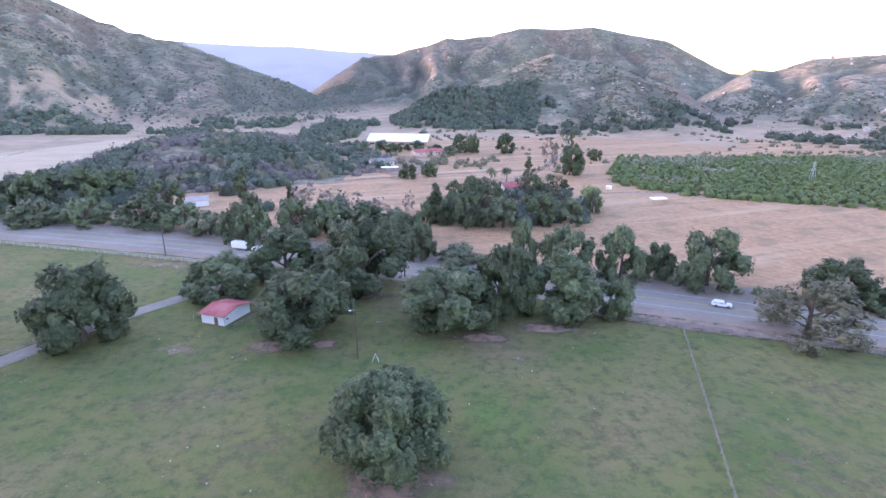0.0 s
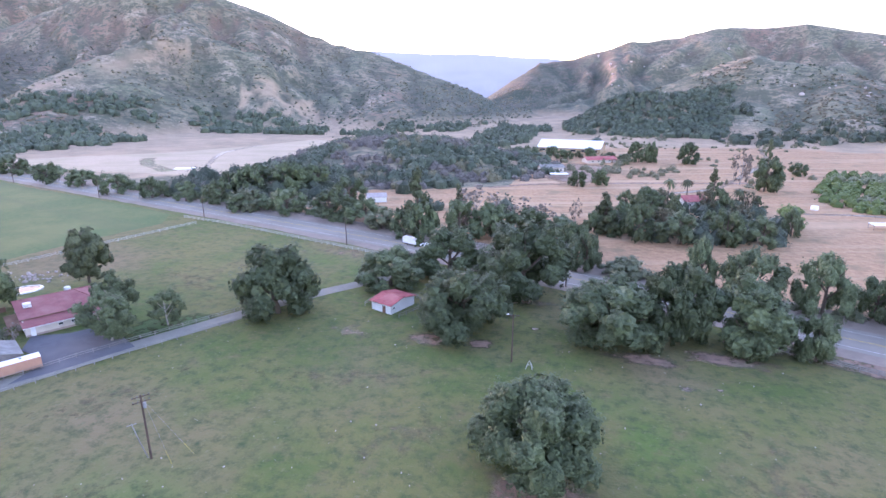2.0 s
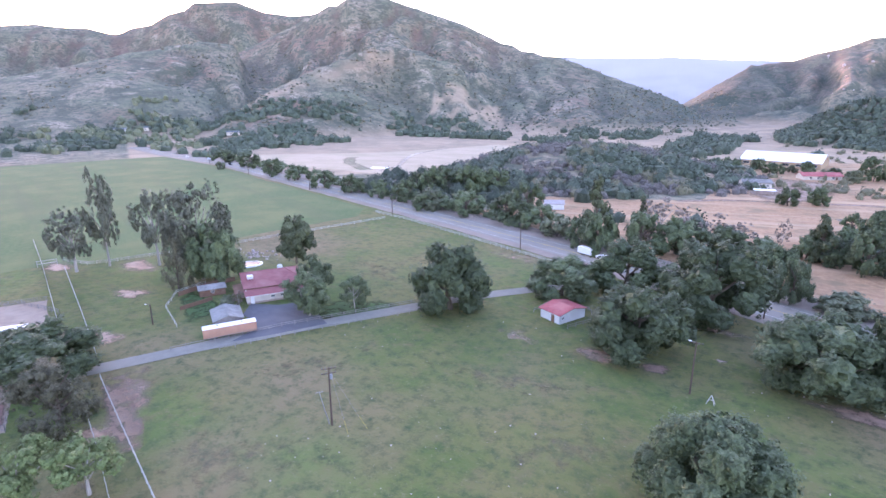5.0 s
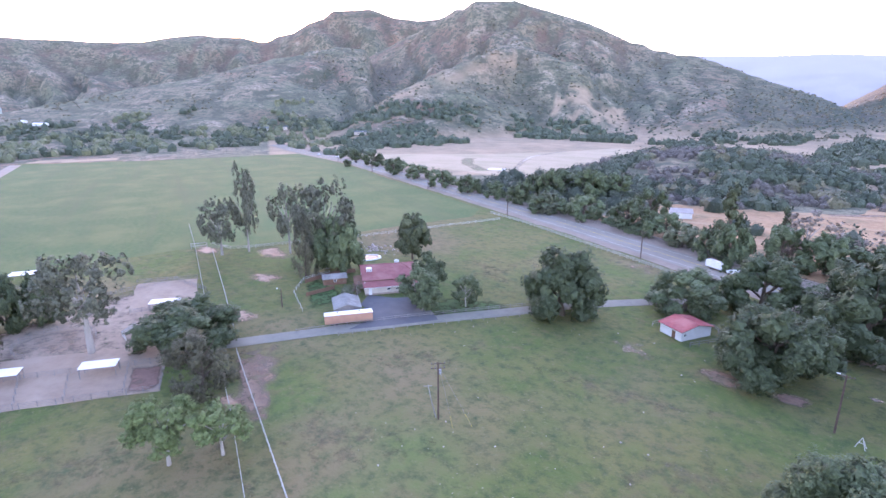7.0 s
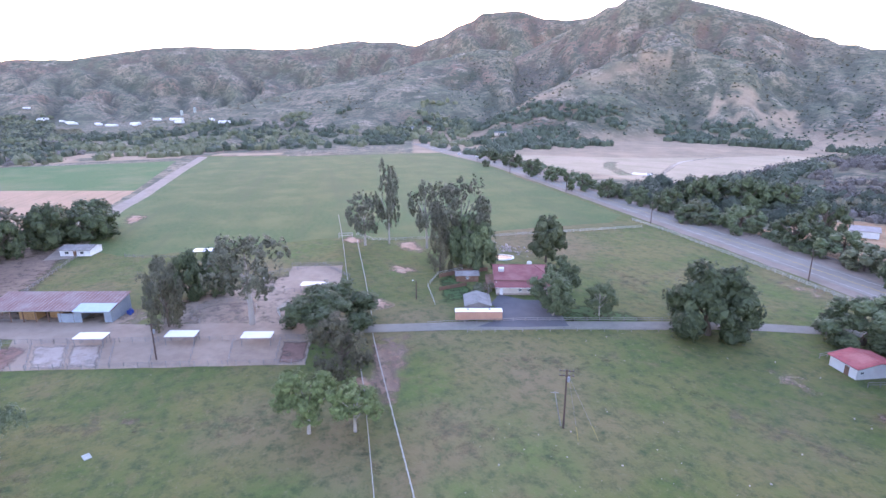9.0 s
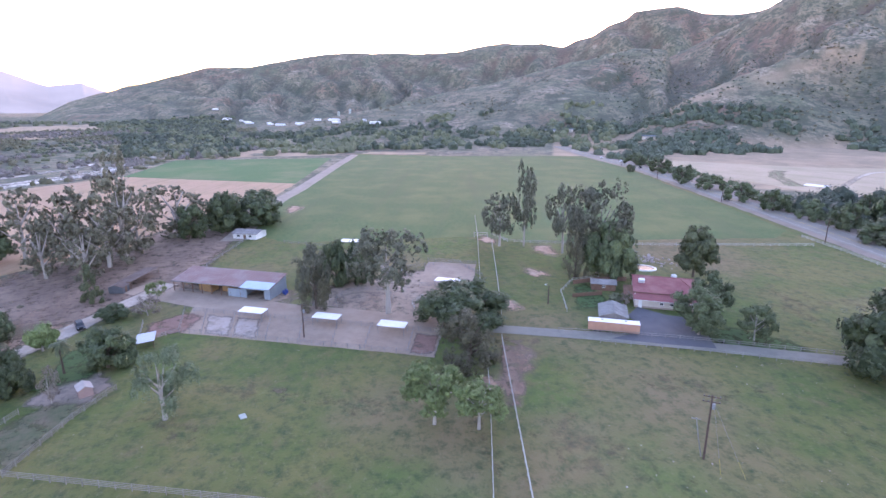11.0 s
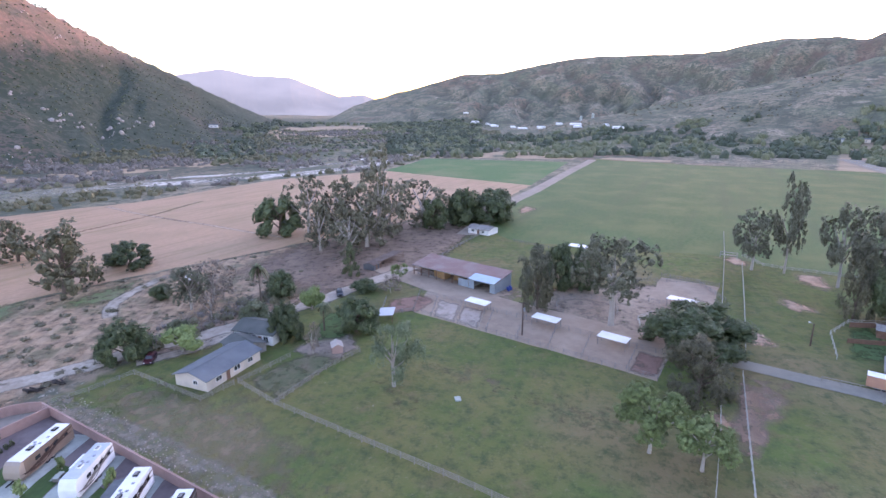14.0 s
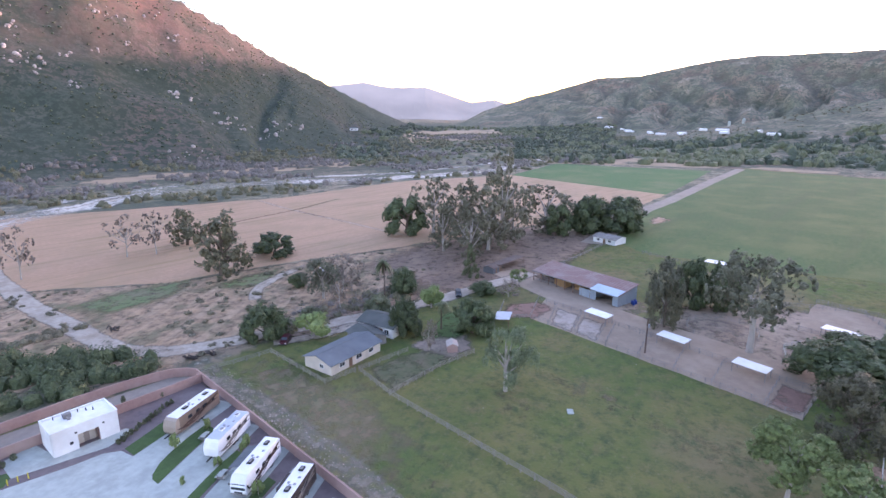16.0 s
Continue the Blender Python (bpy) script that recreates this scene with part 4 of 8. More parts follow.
plant("pepper", -148.4, 222.8, 21.4, 12.8)
plant("pepper", -170.8, 224.1, 24.2, 10.1)
plant("oak", -199.4, 270.8, 32.0, 15.8)
plant("oak", -177.7, 272.5, 25.9, 17.1)
plant("oak", -166.8, 286.7, 23.7, 14.9)
plant("oak", -212.6, 263.7, 15.7, 12.6)
plant("pepper", -216.5, 232.3, 14.9, 11.2)
plant("pepper", -194.3, 230.4, 18.2, 13.9)
plant("pepper", -241.0, 234.2, 19.0, 12.2)
plant("pepper", -271.8, 240.1, 20.2, 11.8)
plant("pepper", -313.1, 252.1, 21.9, 11.0)
plant("pepper", -345.4, 254.8, 20.9, 13.8)
plant("pepper", -404.7, 275.7, 23.3, 13.0)
plant("pepper", -459.5, 288.2, 23.8, 12.5)
plant("bush", -170.8, 223.1, 19.3, 11.6)
plant("pepper", -197.0, 259.5, 19.2, 17.3)
plant("bush", -413.9, 254.7, 9.0, 6.8)
plant("oak", -67.6, 191.2, 14.0, 15.9)
plant("pepper", -56.3, 203.8, 19.7, 16.5)
plant("oak", -43.8, 208.0, 20.2, 13.4)
plant("oak", -29.4, 210.3, 23.0, 11.7)
plant("pepper", -16.7, 208.0, 20.2, 10.9)
plant("oak", -10.0, 188.1, 16.1, 12.3)
plant("bush", -91.9, 207.3, 15.7, 9.3)
plant("pepper", -78.7, 198.7, 14.4, 11.9)
# garden round the far compound
plant("conifer", -0.3, 227.7, 15.1, 16.7)
plant("oak", 12.3, 219.5, 13.3, 15.8)
plant("pepper", 27.7, 218.4, 21.2, 13.5)
plant("oak", 44.4, 222.5, 14.8, 13.9)
plant("pepper", 57.7, 224.7, 16.4, 12.1)
plant("dwarf", 76, 258, 13, 11, "bright yellow-green round tree at the garden's edge")
plant("oak", 88.6, 358.2, 19.0, 19.9)
plant("oak", 126.6, 433.8, 13.8, 9.5)
plant("sparse", 79.5, 379.2, 14.0, 22.4)
plant("conifer", 58.0, 338.8, 12.0, 14.6)
plant("oak", -18.5, 343.1, 12.5, 10.2)
plant("oak", -5.0, 352.1, 12.4, 9.8)
plant("oak", 60.1, 479.8, 18.5, 17.7)
plant("conifer", 123.5, 500.3, 11.6, 21.3)
plant("sparse", -13.2, 245.9, 6.1, 10.4)
plant("oak", 32.2, 482.7, 14.1, 16.4)
plant("oak", 20.9, 514.1, 14.9, 14.6)
plant("palm", 17.1, 279.0, 6.5, 14.0)
plant("palm", 30.2, 298.1, 7.3, 15.8)
plant("palm", 40.0, 306.9, 7.8, 14.6)
plant("palm", 61.6, 289.9, 7.7, 13.3)
# ranch yard
plant("oak", -128.2, 31.8, 25.6, 11.8)
plant("grey", -106.5, 27.9, 15.7, 13.0)
plant("lime", -86.0, 16.0, 13.0, 12.0)
plant("lime", -82.8, 23.4, 11.5, 9.0)
plant("gum", -140.6, 14.6, 22.0, 24.6)
plant("euc", -150.9, -5.5, 11.0, 18.8)
plant("oak", -168.6, 1.3, 12.1, 14.4)
plant("oak", -169.5, 9.7, 11.4, 14.0)
plant("grey", -148.6, -4.7, 9.7, 12.7)
plant("euc", -203.1, 67.5, 15.5, 21.8)
plant("euc", -201.1, 77.1, 12.2, 33.7)
plant("euc", -187.7, 87.7, 15.6, 26.9)
plant("euc", -161.5, 88.5, 22.0, 30.5)
plant("oak", -156.7, 90.3, 19.8, 19.2)
plant("grey", -158.2, 78.4, 9.6, 16.1)
plant("pine", -150.5, 117.4, 14.2, 16.6)
plant("fruit", -113.6, 89.4, 12.5, 12.0)
plant("fruit", -109.3, 88.0, 12.5, 11.4)
plant("fruit", -119.5, 99.5, 11.0, 12.8)
plant("fruit", -103.5, 99.1, 9.8, 9.0)
plant("bush", -132.8, 78.2, 4.6, 2.8)
plant("bush", -136.5, 80.6, 3.6, 2.4)
plant("sparse", -131.2, 81.2, 3.8, 4.6)
plant("oak", -255.8, -44.8, 19.9, 16.7)
plant("oak", -264.5, -31.2, 23.9, 13.9)
# riverside and cottages
plant("grey", -132.4, -147.2, 26.0, 22.5, "tall dense grey-green tree beside the hay field")
plant("oak", -160.6, -149.3, 17.5, 9.1)
plant("bare", -134.2, -199.6, 15.4, 16.7)
plant("bare", -142.2, -193.1, 12.4, 17.7)
plant("grey", -158.5, -195.2, 17.6, 16.9)
plant("bare", -99.4, -204.1, 12.4, 18.2)
plant("sparse", -134.1, -97.6, 14.1, 13.7)
plant("bare", -121.7, -89.2, 7.2, 11.7)
plant("palm", -132.5, -81.1, 5.6, 15.5)
plant("bush", -145, -82, 10, 8)
plant("conifer", -168.5, -68.4, 7.6, 11.8)
plant("oak", -97.2, -94.3, 12.5, 8.7)
plant("dwarf", -103.8, -84.6, 10.5, 6.6, "low yellow-green spreading tree behind the cottage")
plant("oak", -114.9, -64.2, 8.8, 9.5)
plant("dwarf", -135.4, -67.0, 8.4, 6.8, "bright yellow-green round tree by the track")
plant("oak", -123.2, -49.2, 13.0, 8.8)
plant("oak", -142.1, -79.9, 9.9, 8.0)
plant("palm", -121.9, -57.3, 4.6, 8.8)
plant("lime", -166.7, -50.4, 6.9, 6.0)
plant("oak", -152.8, -57.6, 9.9, 4.1)
plant("sparse", -153.7, -49.6, 8.6, 5.6)
plant("oak", -133.8, -114.8, 7.2, 4.6)
plant("willow", -98.4, -31.6, 13.0, 14.0, "pale green drooping tree standing in the pasture")
plant("oak", -219.2, -122.0, 22.0, 17.5)
plant("sycamore", -222.5, -109.4, 22.2, 28.1)
plant("sycamore", -211.1, -89.4, 19.0, 27.8)
plant("sycamore", -214.4, -73.2, 26.4, 32.4)
plant("sycamore", -261.8, -89.1, 18.9, 38.0)
plant("sycamore", -251.2, -64.1, 27.9, 23.7)
plant("sycamore", -195.9, -91.7, 15.0, 19.8)
plant("oak", -244.8, -57.6, 16.0, 14.5)
plant("oak", -265.2, -44.7, 19.9, 16.0)
plant("oak", -283.0, -33.2, 22.3, 14.7)
plant("bush", -124.6, -78.3, 9.5, 5.8)
plant("sparse", -109.0, -54.3, 4.0, 7.9)
plant("sycamore", -206, -76, 22.1, 24)
plant("sycamore", -216, -90, 23.4, 26)
plant("sycamore", -226, -72, 19.5, 24)
plant("sycamore", -188, -76, 16.9, 20)
plant("grey", -228, -104, 13, 13)
plant("euc", -128, -100, 13, 13)
plant("bush", -112, -92, 8, 4)
plant("bush", -145, -108, 7, 3.5)
# more trees of the far garden, close together
rng = np.random.RandomState(11)
for k in range(34):
    x, y = rng.uniform(-6, 74), rng.uniform(218, 300)
    if inside(np.array(x), np.array(y), [(-8, 228), (30, 216), (66, 222), (78, 262), (70, 300), (34, 312), (10, 290)]) and math.hypot(x - 41, y - 296) > 9:
        plant(("oak", "pepper", "oak", "conifer", "grey")[k % 5], x, y, rng.uniform(8, 14), rng.uniform(8, 13), group="garden trees")
for k in range(16):
    plant(("oak", "pepper", "bush")[k % 3], -85 + 7.2 * k + rng.uniform(-3, 3), 510 + 12 * math.sin(k * 1.7) - 2.2 * k, rng.uniform(8, 13), rng.uniform(6, 10), group="trees before the riding hall")


# ---- brush, woods and orchards that nobody could count ----
RING = np.arange(6) * math.pi / 3
DOME_V = np.array([(math.cos(a), math.sin(a), -0.1) for a in RING] + [(0.86 * math.cos(a + 0.5), 0.86 * math.sin(a + 0.5), 0.58) for a in RING] + [(0, 0, 0.95)])
DOME_F = np.array([f for k in range(6) for f in ((k, (k + 1) % 6, 6 + k), ((k + 1) % 6, 6 + (k + 1) % 6, 6 + k), (6 + k, 6 + (k + 1) % 6, 12))])


def thicket(name, x, y, width, tall, count, leaf, material, label, seed, category="brush", heart=0.86):
    """Many shrubs in one mesh: each a dense uneven heart under a coat of leaf sprays."""
    rng = np.random.RandomState(seed)
    count = int(count * 1.6)
    n = len(x)
    z = height(x, y)
    scale = np.stack([width / 2, width / 2, tall], -1)[:, None]
    base = np.stack([x, y, z], -1)[:, None]
    d = rng.randn(n, count, 3)
    d /= np.linalg.norm(d, axis=2, keepdims=True)
    d[:, :, 2] = np.abs(d[:, :, 2])
    lobes = 1 + 0.2 * np.sin(4 * np.arctan2(d[:, :, 1], d[:, :, 0]) + rng.rand(n, 1) * 6)
    p = d * (0.72 + 0.38 * rng.rand(n, count, 1)) * scale
    p[:, :, :2] *= lobes[:, :, None]
    p += base
    verts = sprays(p.reshape(-1, 3), d.reshape(-1, 3), np.repeat(0.8 * leaf * width, count), rng, 0.4)
    turn = rng.rand(n, 1) * 6.283
    core = np.stack([DOME_V[:, 0] * np.cos(turn) - DOME_V[:, 1] * np.sin(turn), DOME_V[:, 0] * np.sin(turn) + DOME_V[:, 1] * np.cos(turn), np.repeat(DOME_V[None, :, 2], n, 0)], -1)
    core = core * heart * rng.uniform(0.75, 1.15, (n, 13, 1)) * scale + base
    faces = (DOME_F[None] + 13 * np.arange(n)[:, None, None]).reshape(-1, 3)
    ob = new(name, leaf_mesh(name, verts, core.reshape(-1, 3), faces, material))
    return tagged(ob, label, category, kind="stuff")


def scatter(rng, n, test, box4):
    x0, y0, x1, y1 = box4
    x, y = rng.uniform(x0, x1, n * 6), rng.uniform(y0, y1, n * 6)
    ok = test(x, y)
    return x[ok][:n], y[ok][:n]


rng = np.random.RandomState(5)
# the brushy knoll beyond the highway
x, y = scatter(rng, 1350, lambda x, y: (((x + 165) / 118) ** 2 + ((y - 420) / 118) ** 2 < 1 + 0.3 * vnoise(x / 30, y / 30, 2)) & (vnoise(x / 16, y / 16, 8) > 0.22) & ~inside(x, y, [(-500, 335), (-352, 620), (-300, 600), (-240, 440), (-262, 370), (-240, 300), (-440, 290)]), (-380, 270, 20, 620))
t = fbm(x / 28, y / 28, 3, 12)
n = len(x)
for a, low, high, mat, label, seed in ((t < 0.51, 4, 8, PURPLE, "leafless purple-grey brush on the knoll", 1), ((t >= 0.51) & (t < 0.55), 6, 11, GREYLEAF, "grey-green brush covering the knoll", 2), (t >= 0.55, 7, 12, WOODLEAF, "dark green scrub oak covering the knoll", 3)):
    w = rng.uniform(low, high, a.sum())
    thicket("brush", x[a], y[a], w, w * rng.uniform(0.55, 0.8, a.sum()), 34, 0.085, mat, label, seed)
# trees and tall shrubs between the highway and the knoll
x, y = scatter(rng, 130, lambda x, y: (np.hypot(x + 128, y - 270) > 24) & (np.hypot(x + 60, y - 300) > 45) & (vnoise(x / 22, y / 22, 18) > 0.33), (-265, 246, -40, 335))
w = rng.uniform(7, 14, len(x))
thicket("brush", x, y, w, w * rng.uniform(0.6, 0.85, len(x)), 70, 0.06, WOODLEAF, "dense dark green trees and shrubs before the knoll", 14)
# citrus grove beyond the dry field
ux, uy = np.meshgrid(np.arange(0, 64), np.arange(-8, 40))
gx, gy = 108 + ux * 5.2 + 0.42 * uy * 5.6 + rng.randn(*ux.shape) * 1.1, 338 - 0.42 * ux * 5.2 + uy * 5.6 + rng.randn(*ux.shape) * 1.1
ok = inside(gx, gy, [(110, 340), (146, 447), (400, 449), (430, 160), (225, 249), (187, 264), (156, 275), (132, 289), (111, 318)]) & (rng.rand(*ux.shape) < 0.95)
gx, gy = gx[ok], gy[ok]
t = vnoise(gx / 40, gy / 40, 31) + 0.25 * (gy > 400)
a = t < 0.80
thicket("grove", gx[a], gy[a], rng.uniform(5.5, 8, a.sum()), rng.uniform(3.2, 5.2, a.sum()), 15, 0.125, GROVELEAF, "green citrus grove in rows", 4, "orchard")
thicket("grove", gx[~a], gy[~a], rng.uniform(5, 7.5, (~a).sum()), rng.uniform(2.6, 4.6, (~a).sum()), 20, 0.11, BRUSH, "greyish old citrus grove in rows", 5, "orchard")
# shrubs of the far garden and round the far farm
x, y = scatter(rng, 90, lambda x, y: inside(x, y, [(-8, 228), (30, 216), (66, 222), (78, 262), (70, 300), (34, 312), (10, 290)]) & (np.hypot(x - 41, y - 296) > 8), (-10, 214, 80, 314))
thicket("garden_shrubs", x, y, rng.uniform(5, 10, len(x)), rng.uniform(4, 8, len(x)), 50, 0.07, WOODLEAF, "dense dark shrubs filling the far garden", 15, "shrubs")
x, y = scatter(rng, 70, lambda x, y: inside(x, y, [(-60, 420), (30, 380), (50, 430), (30, 470), (-10, 480), (-60, 470)]) & (vnoise(x / 15, y / 15, 19) > 0.4), (-60, 380, 50, 480))
thicket("farm_shrubs", x, y, rng.uniform(3, 8, len(x)), rng.uniform(2, 5, len(x)), 40, 0.08, GREYLEAF, "grey-green shrubs before the riding hall", 16, "shrubs")
x, y = scatter(rng, 60, lambda x, y: inside(x, y, [(-95, -101), (-112, -98), (-136, -90), (-146, -80), (-142, -77), (-118, -86), (-103, -90)]), (-146, -101, -95, -77))
thicket("track_brush", x[::2], y[::2], rng.uniform(2, 4.5, 30), rng.uniform(1.2, 3, 30), 60, 0.07, GREYLEAF, "grey-green brush along the gravel track", 17)
thicket("track_brush", x[1::2], y[1::2] - 2, rng.uniform(2.5, 5, 30), rng.uniform(1.6, 4, 30), 90, 0.045, PURPLE, "leafless purple-brown brush along the gravel track", 18, heart=0.5)
# wooded hill behind the long barn
x, y = scatter(rng, 900, lambda x, y: (np.abs(np.degrees(np.arctan2(-x, y)) + 2.8) < 7.5) & (height(x, y) > 3), (-160, 690, 240, 980))
thicket("woods", x, y, rng.uniform(9, 15, len(x)), rng.uniform(6, 10, len(x)), 22, 0.10, WOODLEAF, "dark oak woods on a round hill", 6, "woods")


def polar(rng, n, az0, az1, r0, r1):
    az, r = np.radians(rng.uniform(az0, az1, n)), np.sqrt(rng.uniform(r0**2, r1**2, n))
    return -np.sin(az) * r, np.cos(az) * r


# trees along the foot of the hills
for n, span, mat, seed in ((380, (6, 33, 540, 900), WOODLEAF, 7), (560, (30, 62, 600, 950), WOODLEAF, 8), (420, (60, 104, 640, 1050), BRUSH, 9), (480, (60, 108, 640, 1050), WOODLEAF, 10), (300, (-45, 2, 600, 900), WOODLEAF, 11)):
    x, y = polar(rng, n * 3, *span)
    keep = (vnoise(x / 60, y / 60, seed) > 0.5) & ~inside(x, y, [(-500, 335), (-560, 640), (-340, 680), (-280, 600), (-240, 440), (-262, 370), (-260, 300), (-440, 290)]) & ~inside(x, y, [(-8, 256), (20, 330), (110, 340), (140, 455), (378, 452), (420, 500), (330, 640), (120, 640), (0, 560)])
    keep &= ~inside(x, y, [(-190, 187), (-625, 20), (-700, 60), (-640, 280), (-580, 310), (-430, 262)])
    x, y = x[keep][:n], y[keep][:n]
    thicket("woods", x, y, rng.uniform(9, 17, len(x)), rng.uniform(6, 12, len(x)), 26, 0.09, mat, "scattered trees at the foot of the hills", seed, "woods")
# river bottom
x, y = polar(rng, 9000, 96, 160, 290, 1300)
d = np.abs(np.interp(np.degrees(np.arctan2(-x, y)), [96, 105, 110, 114, 120, 125, 131, 139, 146, 155, 169], [690, 726, 600, 541, 485, 461, 454, 439, 413, 356, 318]) - np.hypot(x, y))
keep = (d > 19) & ~inside(x, y, [(-30, -335), (-159, -338), (-285, -258), (-400, -226), (-480, -160), (-605, -150), (-640, 20), (-400, 20), (-60, -150)]) & (vnoise(x / 45, y / 45, 41) > 0.32) & (height(x, y) < 8)
x, y = x[keep], y[keep]
t = vnoise(x / 70, y / 70, 44)
for a, mat, label, seed in ((t < 0.45, PURPLE, "leafless grey river scrub", 21), (t >= 0.45, GREYLEAF, "grey-green river scrub", 22)):
    thicket("river_scrub", x[a], y[a], rng.uniform(4, 9, a.sum()), rng.uniform(2.5, 6, a.sum()), 12, 0.13, mat, label, seed)
# shrubs over the slopes
for n, az0, az1, r0, r1, mat, seed in ((2300, 8, 62, 820, 1650, SAGE, 31), (1500, 56, 108, 900, 1600, SAGE, 32), (1500, 116, 160, 540, 1250, WOODLEAF, 33), (2600, -42, 2, 560, 1200, SAGE, 34), (1500, 114, 160, 520, 1200, BRUSH, 35), (1300, -42, 2, 560, 1300, WOODLEAF, 37), (900, 8, 62, 820, 1400, WOODLEAF, 36)):
    x, y = polar(rng, n * 2, az0, az1, r0, r1)
    keep = (vnoise(x / 90, y / 90, seed) + 0.8 * vnoise(x / 24, y / 24, seed + 1) + 0.5 * growth_shade_share(x, y) > 1.05) & (height(x, y) > 5)
    x, y = x[keep][:n], y[keep][:n]
    thicket("chaparral", x, y, rng.uniform(3, 7, len(x)) * (0.75 if az0 > 110 else 1), rng.uniform(1.6, 3.6, len(x)) * (0.75 if az0 > 110 else 1), 3, 0.22, mat, "chaparral shrubs scattered over the slopes", seed)
# undergrowth along the far side of the highway
s = rng.rand(150)
x = -110 - 420 * s
y = np.interp(-x, [110, 228, 430, 560], [198, 227.5, 278, 292]) + rng.uniform(13, 34, 150)
thicket("roadside_brush", x, y, rng.uniform(5, 9, 150), rng.uniform(2, 5.5, 150), 34, 0.09, PEPPERLEAF, "dense green brush along the highway", 51)
x = rng.uniform(-70, 125, 70)
y = np.interp(x, [-69, 56, 110, 190], [186, 141, 118.5, 84]) + rng.uniform(11, 19, 70)
thicket("roadside_brush", x, y, rng.uniform(2.5, 5, 70), rng.uniform(1.5, 3, 70), 34, 0.09, BRUSH, "low green brush along the highway", 52)
# weeds on the flat by the cottages
x, y = scatter(rng, 170, lambda x, y: inside(x, y, [(-62, -118), (-76, -104), (-140, -70), (-200, -104), (-149, -138), (-119, -152), (-88, -190), (-30, -205), (-30, -130)]) & (vnoise(x / 18, y / 18, 61) > 0.5), (-210, -210, -20, -60))
thicket("weeds", x, y, rng.uniform(0.8, 2.6, len(x)), rng.uniform(0.4, 1.2, len(x)), 30, 0.10, SAGE, "dry weeds and low shrubs on the flat", 53)
# riparian woods down the valley
for n, mat, seed in ((520, BRUSH, 61), (620, WOODLEAF, 62)):
    x, y = polar(rng, n * 3, 98, 126, 620, 1700)
    keep = (vnoise(x / 120, y / 120, seed) > 0.42) & ~inside(x, y, FLATS[0]) & ~inside(x, y, FLATS[1]) & (height(x, y) < 22)
    x, y = x[keep][:n], y[keep][:n]
    az = np.degrees(np.arctan2(-x, y))
    low = (az > 107.5) & (az < 121) & (np.hypot(x, y) < 1150)
    thicket("woods", x, y, rng.uniform(10, 20, len(x)) * np.where(low, 0.5, 1), rng.uniform(6, 11, len(x)) * np.where(low, 0.35, 1), 16, 0.12, mat, "green riverside woods filling the valley floor", seed, "woods")
# hedge between the river path and the block wall
x, y = scatter(rng, 70, lambda x, y: inside(x, y, [(-48, -117), (-60, -106), (-74, -103), (-78, -110), (-72, -124), (-62, -137), (-40, -140)]), (-80, -142, -38, -100))
thicket("hedge", x, y, rng.uniform(3.5, 6, 70), rng.uniform(2.6, 4.8, 70), 150, 0.062, OAKLEAF, "dense green hedge of tall shrubs", 71, "hedge")


# ---- building materials ----
REDROOF = surface("red_roof", (0.40, 0.105, 0.10), (0.30, 0.085, 0.085), 1.5, (0.44, 0.17, 0.15), 4.0, rough=0.7, bump=0.2, bump_size=0.3)
MAROON = surface("maroon_roof", (0.265, 0.095, 0.092), (0.22, 0.08, 0.08), 1.5, (0.31, 0.145, 0.135), 5.0, rough=0.75, bump=0.3, bump_size=0.3)
GREYROOF = surface("grey_shingle", (0.135, 0.150, 0.165), (0.108, 0.12, 0.133), 1.0, (0.16, 0.175, 0.19), 4.0, rough=0.9, bump=0.3, bump_size=0.25)
DARKROOF = surface("dark_shingle", (0.09, 0.10, 0.095), (0.07, 0.075, 0.07), 1.0, (0.12, 0.125, 0.12), 4.0, rough=0.9, bump=0.3, bump_size=0.25)
SHEETROOF = surface("weathered_sheet", (0.33, 0.34, 0.37), (0.26, 0.27, 0.295), 1.2, (0.22, 0.22, 0.235), 3.0, rough=0.5, metal=0.2, bump=0.2, bump_size=0.3)
CREAM = surface("cream_paint", (0.62, 0.54, 0.46), (0.56, 0.49, 0.42), 1.5, (0.48, 0.42, 0.36), 4.0, rough=0.8, bump=0.1, bump_size=0.2)
WHITEWALL = surface("white_paint", (0.74, 0.73, 0.72), (0.68, 0.67, 0.66), 1.5, (0.60, 0.58, 0.56), 5.0, rough=0.75, bump=0.1, bump_size=0.2)
WHITEMETAL = surface("white_sheet", (0.80, 0.80, 0.80), (0.74, 0.74, 0.74), 1.0, (0.66, 0.66, 0.66), 3.0, rough=0.45, bump=0.05, bump_size=0.2)
WHITEFENCE = surface("white_rail_paint", (0.47, 0.46, 0.42), (0.36, 0.35, 0.32), 1.2, rough=0.8, bump=0.1, bump_size=0.1)
GREYWOOD = surface("weathered_wood", (0.25, 0.235, 0.22), (0.18, 0.165, 0.155), 0.8, (0.30, 0.285, 0.27), 3.0, rough=0.9, bump=0.4, bump_size=0.1)
BROWNWOOD = surface("brown_wood", (0.19, 0.105, 0.07), (0.135, 0.075, 0.05), 0.8, (0.24, 0.15, 0.10), 3.0, rough=0.85, bump=0.3, bump_size=0.1)
POLEWOOD = surface("creosoted_wood", (0.115, 0.075, 0.060), (0.08, 0.055, 0.045), 0.8, rough=0.85, bump=0.3, bump_size=0.1)
PIPE = surface("grey_pipe", (0.27, 0.255, 0.245), (0.20, 0.185, 0.175), 1.0, rough=0.6, metal=0.3, bump=0.0)
